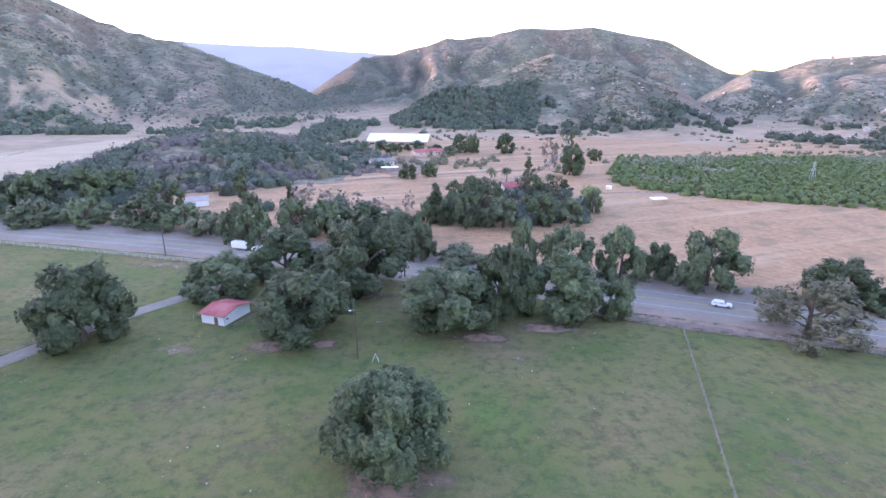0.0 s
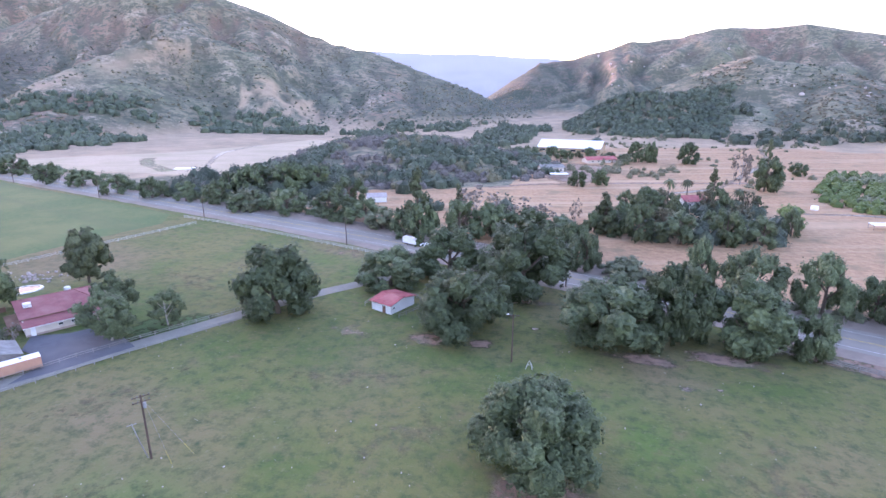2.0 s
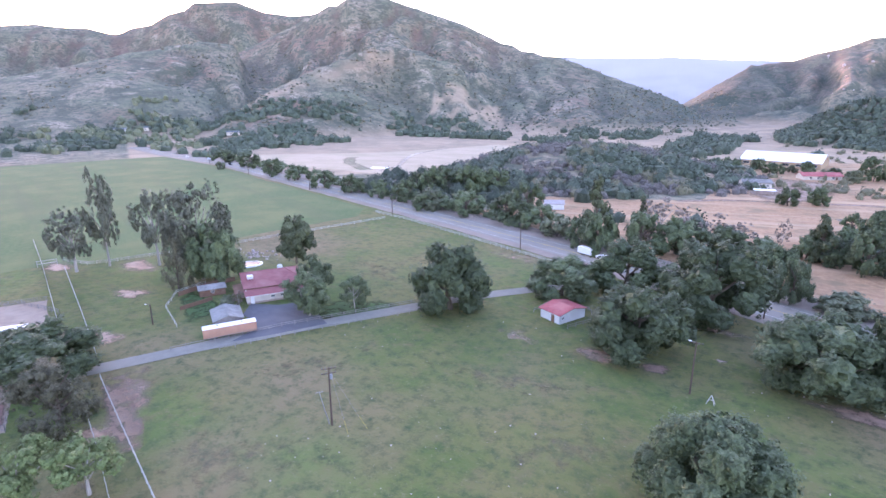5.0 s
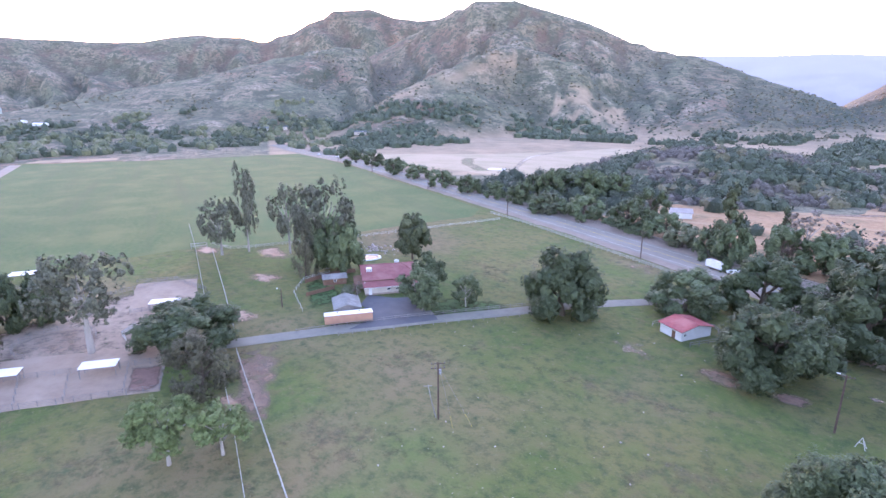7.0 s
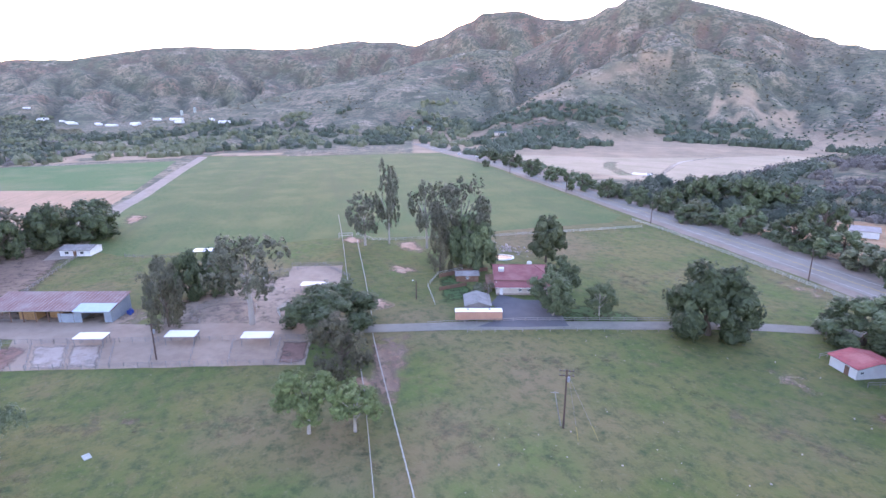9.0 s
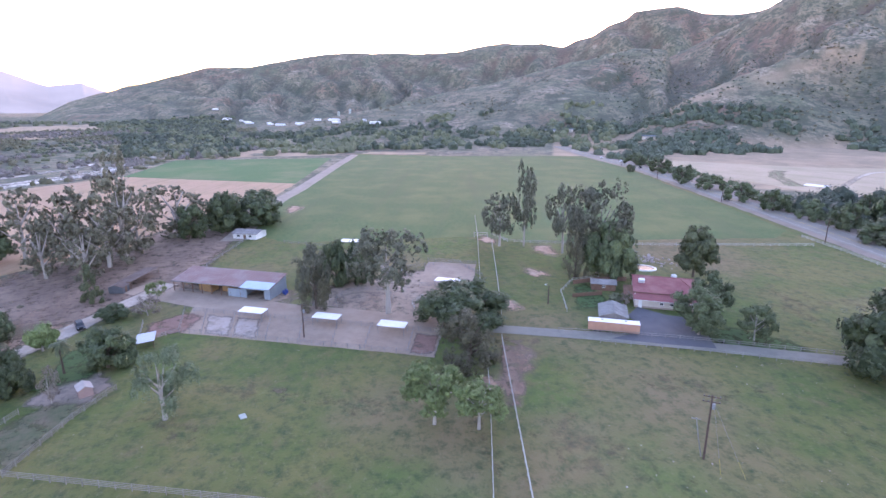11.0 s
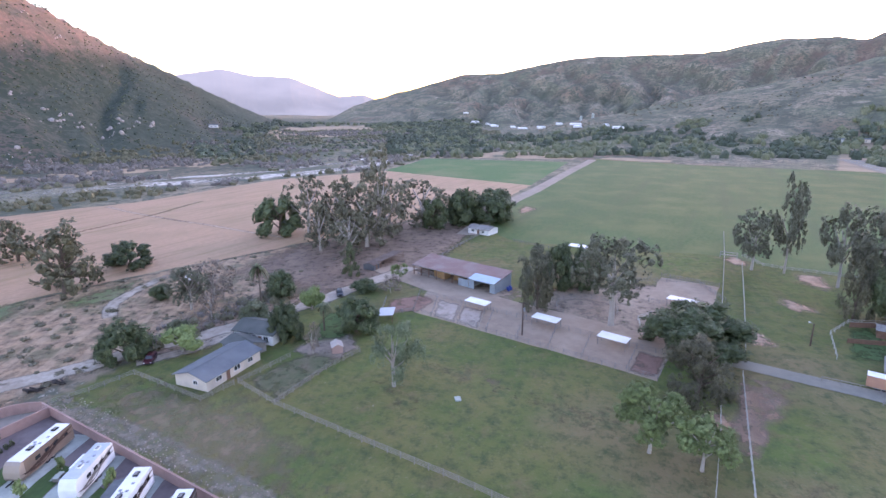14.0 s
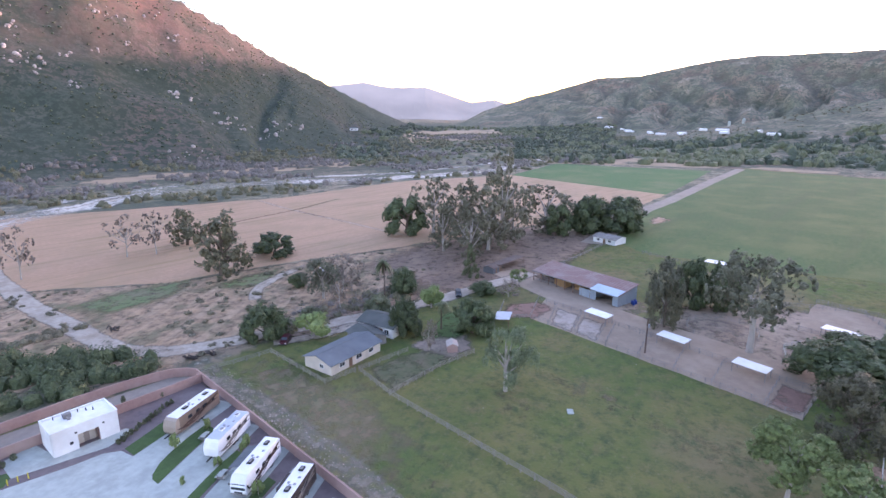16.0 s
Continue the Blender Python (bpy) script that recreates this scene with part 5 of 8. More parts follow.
BLUEMETAL = surface("grey_blue_sheet", (0.27, 0.31, 0.345), (0.225, 0.26, 0.295), 1.2, (0.31, 0.345, 0.375), 4.0, rough=0.55, metal=0.1, bump=0.1, bump_size=0.2)
BLUEROOF = surface("pale_blue_sheet", (0.38, 0.47, 0.57), (0.34, 0.43, 0.53), 1.2, (0.43, 0.52, 0.60), 4.0, rough=0.45, bump=0.05, bump_size=0.2)
ORANGEBOX = surface("tan_orange_sheet", (0.46, 0.255, 0.17), (0.41, 0.225, 0.15), 1.4, (0.36, 0.205, 0.145), 4.0, rough=0.65, bump=0.1, bump_size=0.2)
PINKBLOCK = surface("tan_block", (0.36, 0.235, 0.205), (0.31, 0.20, 0.175), 0.8, (0.40, 0.275, 0.24), 5.0, rough=0.9, bump=0.3, bump_size=0.2)
PAVER = surface("brown_gravel", (0.17, 0.135, 0.135), (0.13, 0.105, 0.108), 1.0, (0.20, 0.165, 0.16), 6.0, rough=0.9, bump=0.4, bump_size=0.2)
LAWN = surface("watered_lawn", (0.055, 0.095, 0.030), (0.070, 0.115, 0.040), 0.8, (0.05, 0.08, 0.03), 4.0, rough=0.95, bump=0.5, bump_size=0.2)
BLACK = surface("black_rubber", (0.022, 0.022, 0.024), (0.03, 0.03, 0.032), 0.5, rough=0.7, bump=0.0)
TAUPE = surface("taupe_paint", (0.30, 0.24, 0.20), (0.27, 0.215, 0.18), 0.8, rough=0.4, bump=0.0, local=True)
DARKSTRIPE = surface("dark_stripe", (0.045, 0.032, 0.03), (0.06, 0.045, 0.04), 0.8, rough=0.4, bump=0.0)
CHALK = surface("gel_coat", (0.78, 0.78, 0.79), (0.72, 0.72, 0.74), 1.0, rough=0.35, bump=0.0)
HAY = surface("hay_bales", (0.40, 0.24, 0.11), (0.32, 0.19, 0.09), 0.5, rough=0.95, bump=0.6, bump_size=0.15)
BLUEDRUM = surface("blue_plastic", (0.03, 0.07, 0.30), (0.03, 0.06, 0.24), 0.5, rough=0.5, bump=0.0)
REDCAR = surface("maroon_paint", (0.065, 0.013, 0.018), (0.055, 0.011, 0.015), 1.0, rough=0.3, bump=0.0)
BLACKCAR = surface("black_paint", (0.018, 0.019, 0.022), (0.024, 0.025, 0.028), 1.0, rough=0.25, bump=0.0)
ROCK = surface("pale_granite", (0.52, 0.44, 0.40), (0.40, 0.34, 0.31), 2.0, (0.30, 0.255, 0.235), 7.0, rough=0.9, bump=0.6, bump_size=0.8)


def glass_material(name, colour, rough=0.12):
    m, n, b = blank(name, rough)
    b.inputs["Base Color"].default_value = (*colour, 1)
    b.inputs["Specular IOR Level"].default_value = 0.6
    return m


GLASS = glass_material("dark_window_glass", (0.035, 0.04, 0.045))
WATER = surface("pool_water", (0.085, 0.075, 0.062), (0.05, 0.052, 0.046), 1.5, rough=0.25, bump=0.05, bump_size=0.6)
WATER.node_tree.nodes["Principled BSDF"].inputs["Specular IOR Level"].default_value = 0.08


def slab(bm, corners, thick):
    """A thick plate from four corners of its upper face."""
    up = [bm.verts.new(c) for c in corners]
    n = (Vector(corners[1]) - Vector(corners[0])).cross(Vector(corners[-1]) - Vector(corners[0])).normalized()
    if n.z < 0:
        n = -n
    low = [bm.verts.new(Vector(c) - n * thick) for c in corners]
    bm.faces.new(up)
    bm.faces.new(low[::-1])
    for k in range(len(corners)):
        bm.faces.new((up[k], low[k], low[(k + 1) % len(corners)], up[(k + 1) % len(corners)]))
    return bm


def gable_walls(bm, lx, ly, h, ridge, thick=0.15):
    """Four walls, the two ends at +x and -x rising to the ridge, which runs along x."""
    for s in (-1, 1):
        box(bm, 0, s * (ly / 2 - thick / 2), h / 2, lx, thick, h)
        a = s * lx / 2
        b = a - s * thick
        pts = [(-ly / 2 + thick, 0), (ly / 2 - thick, 0), (ly / 2 - thick, h), (0, ridge), (-ly / 2 + thick, h)]
        out, inn = [bm.verts.new((a, y, z)) for y, z in pts], [bm.verts.new((b, y, z)) for y, z in pts]
        bm.faces.new(out)
        bm.faces.new(inn[::-1])
        for k in range(5):
            bm.faces.new((out[k], inn[k], inn[(k + 1) % 5], out[(k + 1) % 5]))
    return bm


def roof_seams(root, roof, lx, ly, h, ridge, over, material, count):
    """Raised seams down both slopes of a sheet roof, as pieces of the roof."""
    me = None
    rise, run = ridge - h, ly / 2 + over
    tilt = math.atan2(rise, ly / 2)
    for s in (-1, 1):
        for k in range(count):
            x = -lx / 2 - over + (k + 0.5) * (lx + 2 * over) / count
            if me is None:
                me = from_bm("seam", boxed(0, 0, 0, 0.06, run / math.cos(tilt), 0.05), material)
            ob = new("seam", me)
            ob.parent = roof
            ob.matrix_basis = Matrix.LocRotScale((x, s * run / 2, ridge + 0.10 - (run / 2) * math.tan(tilt)), Euler((-s * tilt, 0, 0)), None)


def window(root, x, y, z, w, h, face, frame_material=None):
    """A window on a wall that faces +x, -x, +y or -y: frame, pane."""
    frame_material = frame_material or WHITEMETAL
    d = Vector({"+x": (1, 0, 0), "-x": (-1, 0, 0), "+y": (0, 1, 0), "-y": (0, -1, 0)}[face])
    side = Vector((-d.y, d.x, 0))
    bm = bmesh.new()
    for a, b, p, q in ((-w / 2, 0, 0.08, h + 0.08), (w / 2, 0, 0.08, h + 0.08), (0, -h / 2, w, 0.08), (0, h / 2, w, 0.08), (0, 0, 0.05, h)):
        c = Vector((x, y, z)) + side * a + Vector((0, 0, b)) + d * 0.02
        size = (abs(side.x) * p + abs(d.x) * 0.08, abs(side.y) * p + abs(d.y) * 0.08, q)
        box(bm, *c, *size)
    win = part("window", bm, frame_material, root)
    c = Vector((x, y, z)) + d * 0.012
    part("pane", boxed(*c, abs(side.x) * (w - 0.06) + abs(d.x) * 0.03, abs(side.y) * (w - 0.06) + abs(d.y) * 0.03, h - 0.06), GLASS, win)


def door(root, x, y, w, h, face, material=None, name="door"):
    d = Vector({"+x": (1, 0, 0), "-x": (-1, 0, 0), "+y": (0, 1, 0), "-y": (0, -1, 0)}[face])
    side = Vector((-d.y, d.x, 0))
    c = Vector((x, y, h / 2)) + d * 0.03
    ob = part(name, boxed(*c, abs(side.x) * w + abs(d.x) * 0.06, abs(side.y) * w + abs(d.y) * 0.06, h), material or BROWNWOOD, root)
    k = c + side * w * 0.4 + d * 0.06
    part("handle", boxed(*k, 0.06, 0.06, 0.14), PIPE, ob)


def gable_house(name, label, category, x, y, turn, lx, ly, h, ridge, walls, roof_mat, over=0.4, windows=(), doors=(), ridge_cap=True, seams=0):
    """A small house with its ridge along local x."""
    root = thing(name, label, category, x, y, 0, turn)
    part("wall", gable_walls(bmesh.new(), lx, ly, h, ridge - 0.05), walls, root)
    bm = bmesh.new()
    low = h - (ridge - h) * over / (ly / 2) + 0.05
    for s in (-1, 1):
        slab(bm, [(-lx / 2 - over, 0, ridge + 0.08), (lx / 2 + over, 0, ridge + 0.08), (lx / 2 + over, s * (ly / 2 + over), low + 0.05), (-lx / 2 - over, s * (ly / 2 + over), low + 0.05)], 0.12)
    roof = part("roof", bm, roof_mat, root)
    if ridge_cap:
        part("ridge_cap", boxed(0, 0, ridge + 0.09, lx + 2 * over, 0.3, 0.07), roof_mat, roof)
    if seams:
        roof_seams(root, roof, lx, ly, h, ridge, over, roof_mat, seams)
    for w in windows:
        window(root, *w)
    for d in doors:
        door(root, *d)
    return root


def post_roof(name, label, x, y, turn, lx, ly, h, drop, material, category="shelter", post=PIPE, group=""):
    """A light flat roof on four posts with beams."""
    root = thing(name, label, category, x, y, 0, turn, group)
    bm = bmesh.new()
    slab(bm, [(-lx / 2, -ly / 2, h - drop), (lx / 2, -ly / 2, h - drop), (lx / 2, ly / 2, h), (-lx / 2, ly / 2, h)], 0.08)
    roof = part("roof", bm, material, root)
    for k in range(int(lx / 0.9)):
        part("rib", boxed(-lx / 2 + 0.45 + k * 0.9, 0, h - drop / 2 + 0.012, 0.05, ly - 0.1, 0.03, 0, Euler((math.atan2(drop, ly), 0, 0))), material, roof)
    for a in (-1, 1):
        for b in (-1, 1):
            part("post", boxed(a * (lx / 2 - 0.2), b * (ly / 2 - 0.2), (h - drop / 2 + b * drop * 0.45 - 0.1) / 2, 0.12, 0.12, h - drop / 2 + b * drop * 0.45 - 0.1), post, root)
        part("beam", boxed(a * (lx / 2 - 0.2), 0, h - drop / 2 - 0.17, 0.12, ly - 0.3, 0.14, 0, Euler((math.atan2(drop, ly), 0, 0))), post, root)
    return root


# ---- the small stable, the ranch house and its sheds ----
gable_house("stable", "small white stable with a red roof in the pasture", "stable", -53.9, 127.4, -20, 6.9, 9.5, 2.6, 3.6, WHITEWALL, REDROOF, 0.5,
            windows=[(3.45, -3.6, 1.5, 0.8, 0.6, "+x")], doors=[(1.0, -4.75, 1.1, 2.0, "-y")], seams=9)


def ranch_house():
    root = thing("ranch_house", "deep ranch house with maroon roof in two steps and pale walls", "house", -125.4, 90.5, 0, 61)
    # local x runs along the front, y goes back from the front eave
    bm = bmesh.new()
    box(bm, 0, 0.8, 1.25, 17.4, 0.2, 2.5)
    box(bm, 0, 19.4, 1.8, 17.4, 0.2, 3.6)
    box(bm, 8.6, 10.1, 1.3, 0.2, 18.4, 2.6)
    outline = [(0.9, 0), (19.3, 0), (19.3, 3.65), (14.8, 5.0), (4.4, 3.3), (0.9, 2.5)]
    rows = [[bm.verts.new((x, y, z)) for y, z in outline] for x in (-8.7, -8.5)]
    bm.faces.new(rows[0])
    bm.faces.new(rows[1][::-1])
    for k in range(6):
        bm.faces.new((rows[0][k], rows[1][k], rows[1][(k + 1) % 6], rows[0][(k + 1) % 6]))
    part("wall", bm, CREAM, root)
    bm = bmesh.new()
    slab(bm, [(-9.2, 4.1, 3.42), (9.2, 4.1, 3.42), (4.2, 14.8, 5.25), (-9.2, 14.8, 5.25)], 0.14)
    slab(bm, [(9.2, 4.1, 3.42), (9.2, 20.2, 3.6), (4.2, 14.8, 5.25)], 0.14)
    slab(bm, [(9.2, 20.2, 3.6), (-9.2, 20.2, 3.6), (-9.2, 14.8, 5.25), (4.2, 14.8, 5.25)], 0.14)
    roof = part("roof", bm, MAROON, root)
    lean = part("front_roof", slab(bmesh.new(), [(-9.2, 0, 2.52), (9.2, 0, 2.52), (9.2, 4.5, 3.22), (-9.2, 4.5, 3.22)], 0.12), MAROON, root, "lower maroon roof along the front")
    part("ridge_cap", boxed(-2.5, 14.8, 5.27, 13.4, 0.35, 0.10), MAROON, roof)
    part("hip_cap", tube(bmesh.new(), [(4.2, 14.8, 5.28), (9.2, 4.1, 3.46)], [0.13, 0.13], 5), MAROON, roof)
    part("hip_cap", tube(bmesh.new(), [(4.2, 14.8, 5.28), (9.2, 20.2, 3.64)], [0.13, 0.13], 5), MAROON, roof)
    part("eave_board", boxed(0, 4.06, 3.34, 18.4, 0.08, 0.2), BROWNWOOD, roof)
    seam = from_bm("seam", boxed(0, 0, 0, 0.06, 10.8, 0.05), MAROON)
    low_seam = from_bm("seam", boxed(0, 0, 0, 0.06, 4.5, 0.05), MAROON)
    for k in range(17):
        x = -8.8 + k * 1.08
        if 4.2 > x:
            ob = new("seam", seam)
            ob.parent = roof
            ob.matrix_basis = Matrix.LocRotScale((x, 9.45, 4.36), Euler((math.atan2(1.83, 10.7), 0, 0)), None)
        ob = new("seam", low_seam)
        ob.parent = lean
        ob.matrix_basis = Matrix.LocRotScale((x, 2.25, 2.90), Euler((math.atan2(0.70, 4.5), 0, 0)), None)
    unit = part("cooler", boxed(-6.6, 10.4, 4.95, 1.7, 1.5, 1.1, 0.08), WHITEMETAL, root, "white rooftop cooler")
    for k in range(4):
        part("louvre", boxed(-6.6, 9.63, 4.62 + k * 0.2, 1.4, 0.05, 0.06), PIPE, unit)
    for x in (-1.6, 1.1, 4.2, 6.6):
        window(root, x, 0.7, 1.55, 1.0, 0.7, "-y")
    door(root, -7.2, 0.7, 1.0, 2.05, "-y", WHITEWALL)
    part("wall_base", boxed(0, 0.68, 0.25, 17.3, 0.05, 0.5), surface("wall_base", (0.35, 0.27, 0.24), (0.30, 0.23, 0.20), 0.8), root, "tan wall base")
    part("gutter", boxed(0, -0.05, 2.42, 18.2, 0.12, 0.12), WHITEMETAL, root)
    porch = part("porch_roof", slab(bmesh.new(), [(-11.6, 3.5, 2.5), (-8.8, 3.5, 2.75), (-8.8, 12.5, 2.75), (-11.6, 12.5, 2.5)], 0.1), BROWNWOOD, root, "dark timber porch roof")
    for b in (3.8, 8, 12.2):
        part("porch_post", boxed(-11.4, b, 1.2, 0.14, 0.14, 2.4), BROWNWOOD, porch)


ranch_house()
sheet("parking_apron", [(-112.0, 66), (-106.5, 76), (-101.5, 87), (-109, 90.5), (-118.5, 94.5), (-122.5, 88), (-130.0, 84.0), (-124.5, 78.0), (-119, 77), (-114.0, 74.6)], 0.12, surface("dark_apron", (0.115, 0.115, 0.125), (0.095, 0.095, 0.105), 1.5, (0.135, 0.13, 0.135), 6.0, bump=0.2, bump_size=0.1), "dark asphalt apron before the ranch house", "pavement", 0.2)
soft_sheet("house_lawn", [(-106, 79.5), (-92.5, 105.5), (-97, 110), (-112, 101), (-112, 88), (-103, 88.5)], 0.07, LAWN, "green lawn beside the driveway", "lawn", 0.3)
soft_sheet("garden_lawn", [(-131, 66), (-150, 74), (-154, 80), (-138, 79), (-131, 75)], 0.07, LAWN, "green yard lawn behind the sheds", "lawn", 0.3)


def trailer_box():
    root = thing("storage_trailer", "long tan-orange storage trailer with white roof", "trailer", -116.0, 68.5, 0, 63)
    part("body", boxed(0, 0, 1.65, 12.4, 2.5, 2.3, 0.05), ORANGEBOX, root)
    part("roof", boxed(0, 0, 2.84, 12.5, 2.6, 0.10, 0.03), WHITEMETAL, root, "white sheet roof")
    for k in range(13):
        part("rib", boxed(-5.9 + k * 0.98, -1.275, 1.65, 0.07, 0.05, 2.2), ORANGEBOX, root)
    for x in (-2.8, 2.9):
        part("vent", boxed(x, 0.2, 2.97, 0.5, 0.4, 0.16, 0.03), PIPE, root)
    for x in (-4.4, -3.3, 4.2):
        for y in (-1.0, 1.0):
            bm = bmesh.new()
            tube(bm, [(x, y - 0.14, 0.45), (x, y + 0.14, 0.45)], [0.45, 0.45], 14)
            part("wheel", bm, BLACK, root)
    part("chassis", boxed(0, 0, 0.45, 11.8, 1.2, 0.16), BLACK, root)


trailer_box()
r = gable_house("carport", "open grey carport with sheet gable roof", "carport", -123.6, 72.6, 153, 8.8, 6.8, 2.4, 3.5, GREYWOOD, surface("weathered_grey_sheet", (0.27, 0.265, 0.25), (0.215, 0.21, 0.20), 1.2, (0.17, 0.16, 0.15), 3.0, rough=0.7, bump=0.2), 0.4, seams=10)
gable_house("garden_shed", "low brown shed with flat weathered roof", "shed", -147.0, 82.6, 65, 7.2, 5.0, 2.1, 2.8, BROWNWOOD, GREYWOOD, 0.35, windows=[(0, -2.5, 1.3, 0.9, 0.7, "-y")], doors=[(2.3, -2.5, 0.9, 1.9, "-y")])


def pool():
    root = thing("garden_pool", "round pool with white coping behind the ranch house", "pool", -163.0, 106.3, 0, 60)
    bm, water = bmesh.new(), bmesh.new()
    n = 40
    rings = [[bm.verts.new((a * math.cos(2 * math.pi * k / n), b * math.sin(2 * math.pi * k / n), z)) for k in range(n)] for a, b, z in ((5.0, 3.7, 0.02), (4.9, 3.6, 0.35), (4.3, 3.0, 0.35), (4.2, 2.9, 0.0))]
    for lo, hi in zip(rings, rings[1:]):
        for k in range(n):
            bm.faces.new((lo[k], lo[(k + 1) % n], hi[(k + 1) % n], hi[k]))
    part("coping", bm, WHITEMETAL, root)
    water.faces.new([water.verts.new((4.24 * math.cos(2 * math.pi * k / n), 2.94 * math.sin(2 * math.pi * k / n), 0.22)) for k in range(n)])
    part("water", water, WATER, root)


pool()


# ---- the hay barn ----
def hay_barn():
    root = thing("hay_barn", "long open hay barn with rusty red roof and grey-blue end", "barn", -170.6, -30.6, 0, 63)
    # local x runs along the lane, -y faces it
    bm = bmesh.new()
    slab(bm, [(-17.0, -5.2, 3.55), (17.0, -5.2, 3.55), (17.0, 4.9, 5.3), (-17.0, 4.9, 5.3)], 0.14)
    roof = part("roof", bm, surface("rusty_sheet", (0.235, 0.130, 0.110), (0.19, 0.10, 0.09), 1.5, (0.28, 0.215, 0.195), 5.0, rough=0.6, bump=0.2, bump_size=0.2), root, "rust-red corrugated sheet roof")
    me = None
    for k in range(34):
        me = me or from_bm("seam", boxed(0, 0, 0, 0.16, 10.2, 0.06), surface("worn_sheet_rib", (0.36, 0.30, 0.285), (0.25, 0.17, 0.155), 2.0, rough=0.6, bump=0.1))
        ob = new("seam", roof.data and me)
        ob.parent = roof
        ob.matrix_basis = Matrix.LocRotScale((-16.5 + k, -0.15, 4.44), Euler((math.atan2(1.75, 10.1), 0, 0)), None)
    part("eave_board", boxed(-3.5, -5.22, 3.42, 26.8, 0.08, 0.24), GREYWOOD, roof)
    part("back_wall", boxed(0, 4.5, 2.55, 33, 0.12, 5.1), GREYWOOD, root)
    for k in range(8):
        x = -16.5 + k * 3.3
        part("post", boxed(x, -4.7, 1.72, 0.2, 0.2, 3.44), BROWNWOOD, root)
    for k in range(4):
        part("rear_post", boxed(-16.4 + k * 5.5, 0.5, 2.1, 0.2, 0.2, 4.2), BROWNWOOD, root)
    part("rail", boxed(-10.5, -4.6, 0.9, 9, 0.08, 0.14), GREYWOOD, root)
    part("rail", boxed(-10.5, -4.6, 0.5, 9, 0.08, 0.14), GREYWOOD, root)
    # closed part
    part("front_panel", boxed(5.0, -4.75, 1.30, 4.8, 0.10, 2.6), BLUEMETAL, root, "grey-blue sheet wall")
    part("partition", boxed(7.3, -0.2, 2.0, 0.12, 9.0, 4.0), BLUEMETAL, root)
    gate = bmesh.new()
    box(gate, 8.0, -4.75, 1.7, 1.6, 0.1, 3.4)
    box(gate, 15.6, -4.75, 1.7, 1.8, 0.1, 3.4)
    box(gate, 11.75, -4.75, 3.05, 5.9, 0.1, 0.7)
    part("gate_wall", gate, BLUEMETAL, root, "grey-blue wall round the open gateway")
    ebm = bmesh.new()
    pts = [(-4.8, 0), (4.56, 0), (4.56, 5.1), (-4.8, 3.55)]
    for x in (16.45, 16.6):
        ebm.faces.new([ebm.verts.new((x, y, z)) for y, z in pts])
    ebm.verts.ensure_lookup_table()
    for k in range(4):
        ebm.faces.new((ebm.verts[k], ebm.verts[(k + 1) % 4], ebm.verts[4 + (k + 1) % 4], ebm.verts[4 + k]))
    end = part("end_wall", ebm, BLUEMETAL, root, "grey-blue sheet end wall")
    for k in range(9):
        y = -4.2 + k
        z = 3.55 + (y + 4.8) * 1.55 / 9.36
        part("rib", boxed(16.62, y, z / 2, 0.04, 0.08, z - 0.15), BLUEMETAL, end)
    part("canopy", slab(bmesh.new(), [(7.2, -5.9, 3.55), (16.9, -5.9, 3.55), (16.9, -1.8, 4.35), (7.2, -1.8, 4.35)], 0.08), BLUEROOF, root, "pale blue sheet canopy")
    part("lintel", boxed(12, -5.75, 3.36, 9.4, 0.1, 0.2), BLUEMETAL, root)


hay_barn()
hb = pose(-170.6, -30.6, 0, 0, 0, 63)


def in_barn(x, y, z=0.0, turn=0.0):
    return hb @ pose(x, y, z, 0, 0, turn)


def hay_stack(x, y, nx, ny, nz, label):
    root = thing("hay_stack", label, "hay")
    root.matrix_basis = in_barn(x, y)
    me = from_bm("bale", boxed(0, 0, 0.28, 1.15, 0.6, 0.52, 0.05), HAY)
    for a in range(nx):
        for b in range(ny):
            for c in range(nz - (a + b) % 2):
                ob = new("bale", me)
                ob.parent = root
                ob.matrix_basis = pose(a * 1.18, b * 0.63, c * 0.54, 0, 0, 2 * ((a * 7 + b * 3 + c) % 3 - 1))


hay_stack(-8.5, -2.6, 4, 5, 5, "stack of tan hay bales under the barn roof")
hay_stack(-1.5, -1.0, 3, 4, 4, "lower stack of hay bales in the barn")
for k, (x, y) in enumerate(((17.6, 1.0), (18.2, 1.9), (17.5, 2.5), (18.4, 0.5))):
    root = thing("drum", "blue plastic drum beside the barn", "drum", group="drums by the barn")
    root.matrix_basis = in_barn(x, y)
    bm = bmesh.new()
    tube(bm, [(0, 0, 0), (0, 0, 0.3), (0, 0, 0.32), (0, 0, 0.6), (0, 0, 0.62), (0, 0, 1.1)], [0.36, 0.36, 0.38, 0.38, 0.36, 0.35], 12)
    part("barrel", bm, BLUEDRUM, root)
    part("lid", boxed(0, 0, 1.115, 0.3, 0.3, 0.03), BLUEDRUM, root)
post_roof("shade_roof", "white shade roof behind the barn", *(in_barn(9.5, 6.5).translation[:2]), 63, 6.5, 2.2, 3.0, 0.1, WHITEMETAL)

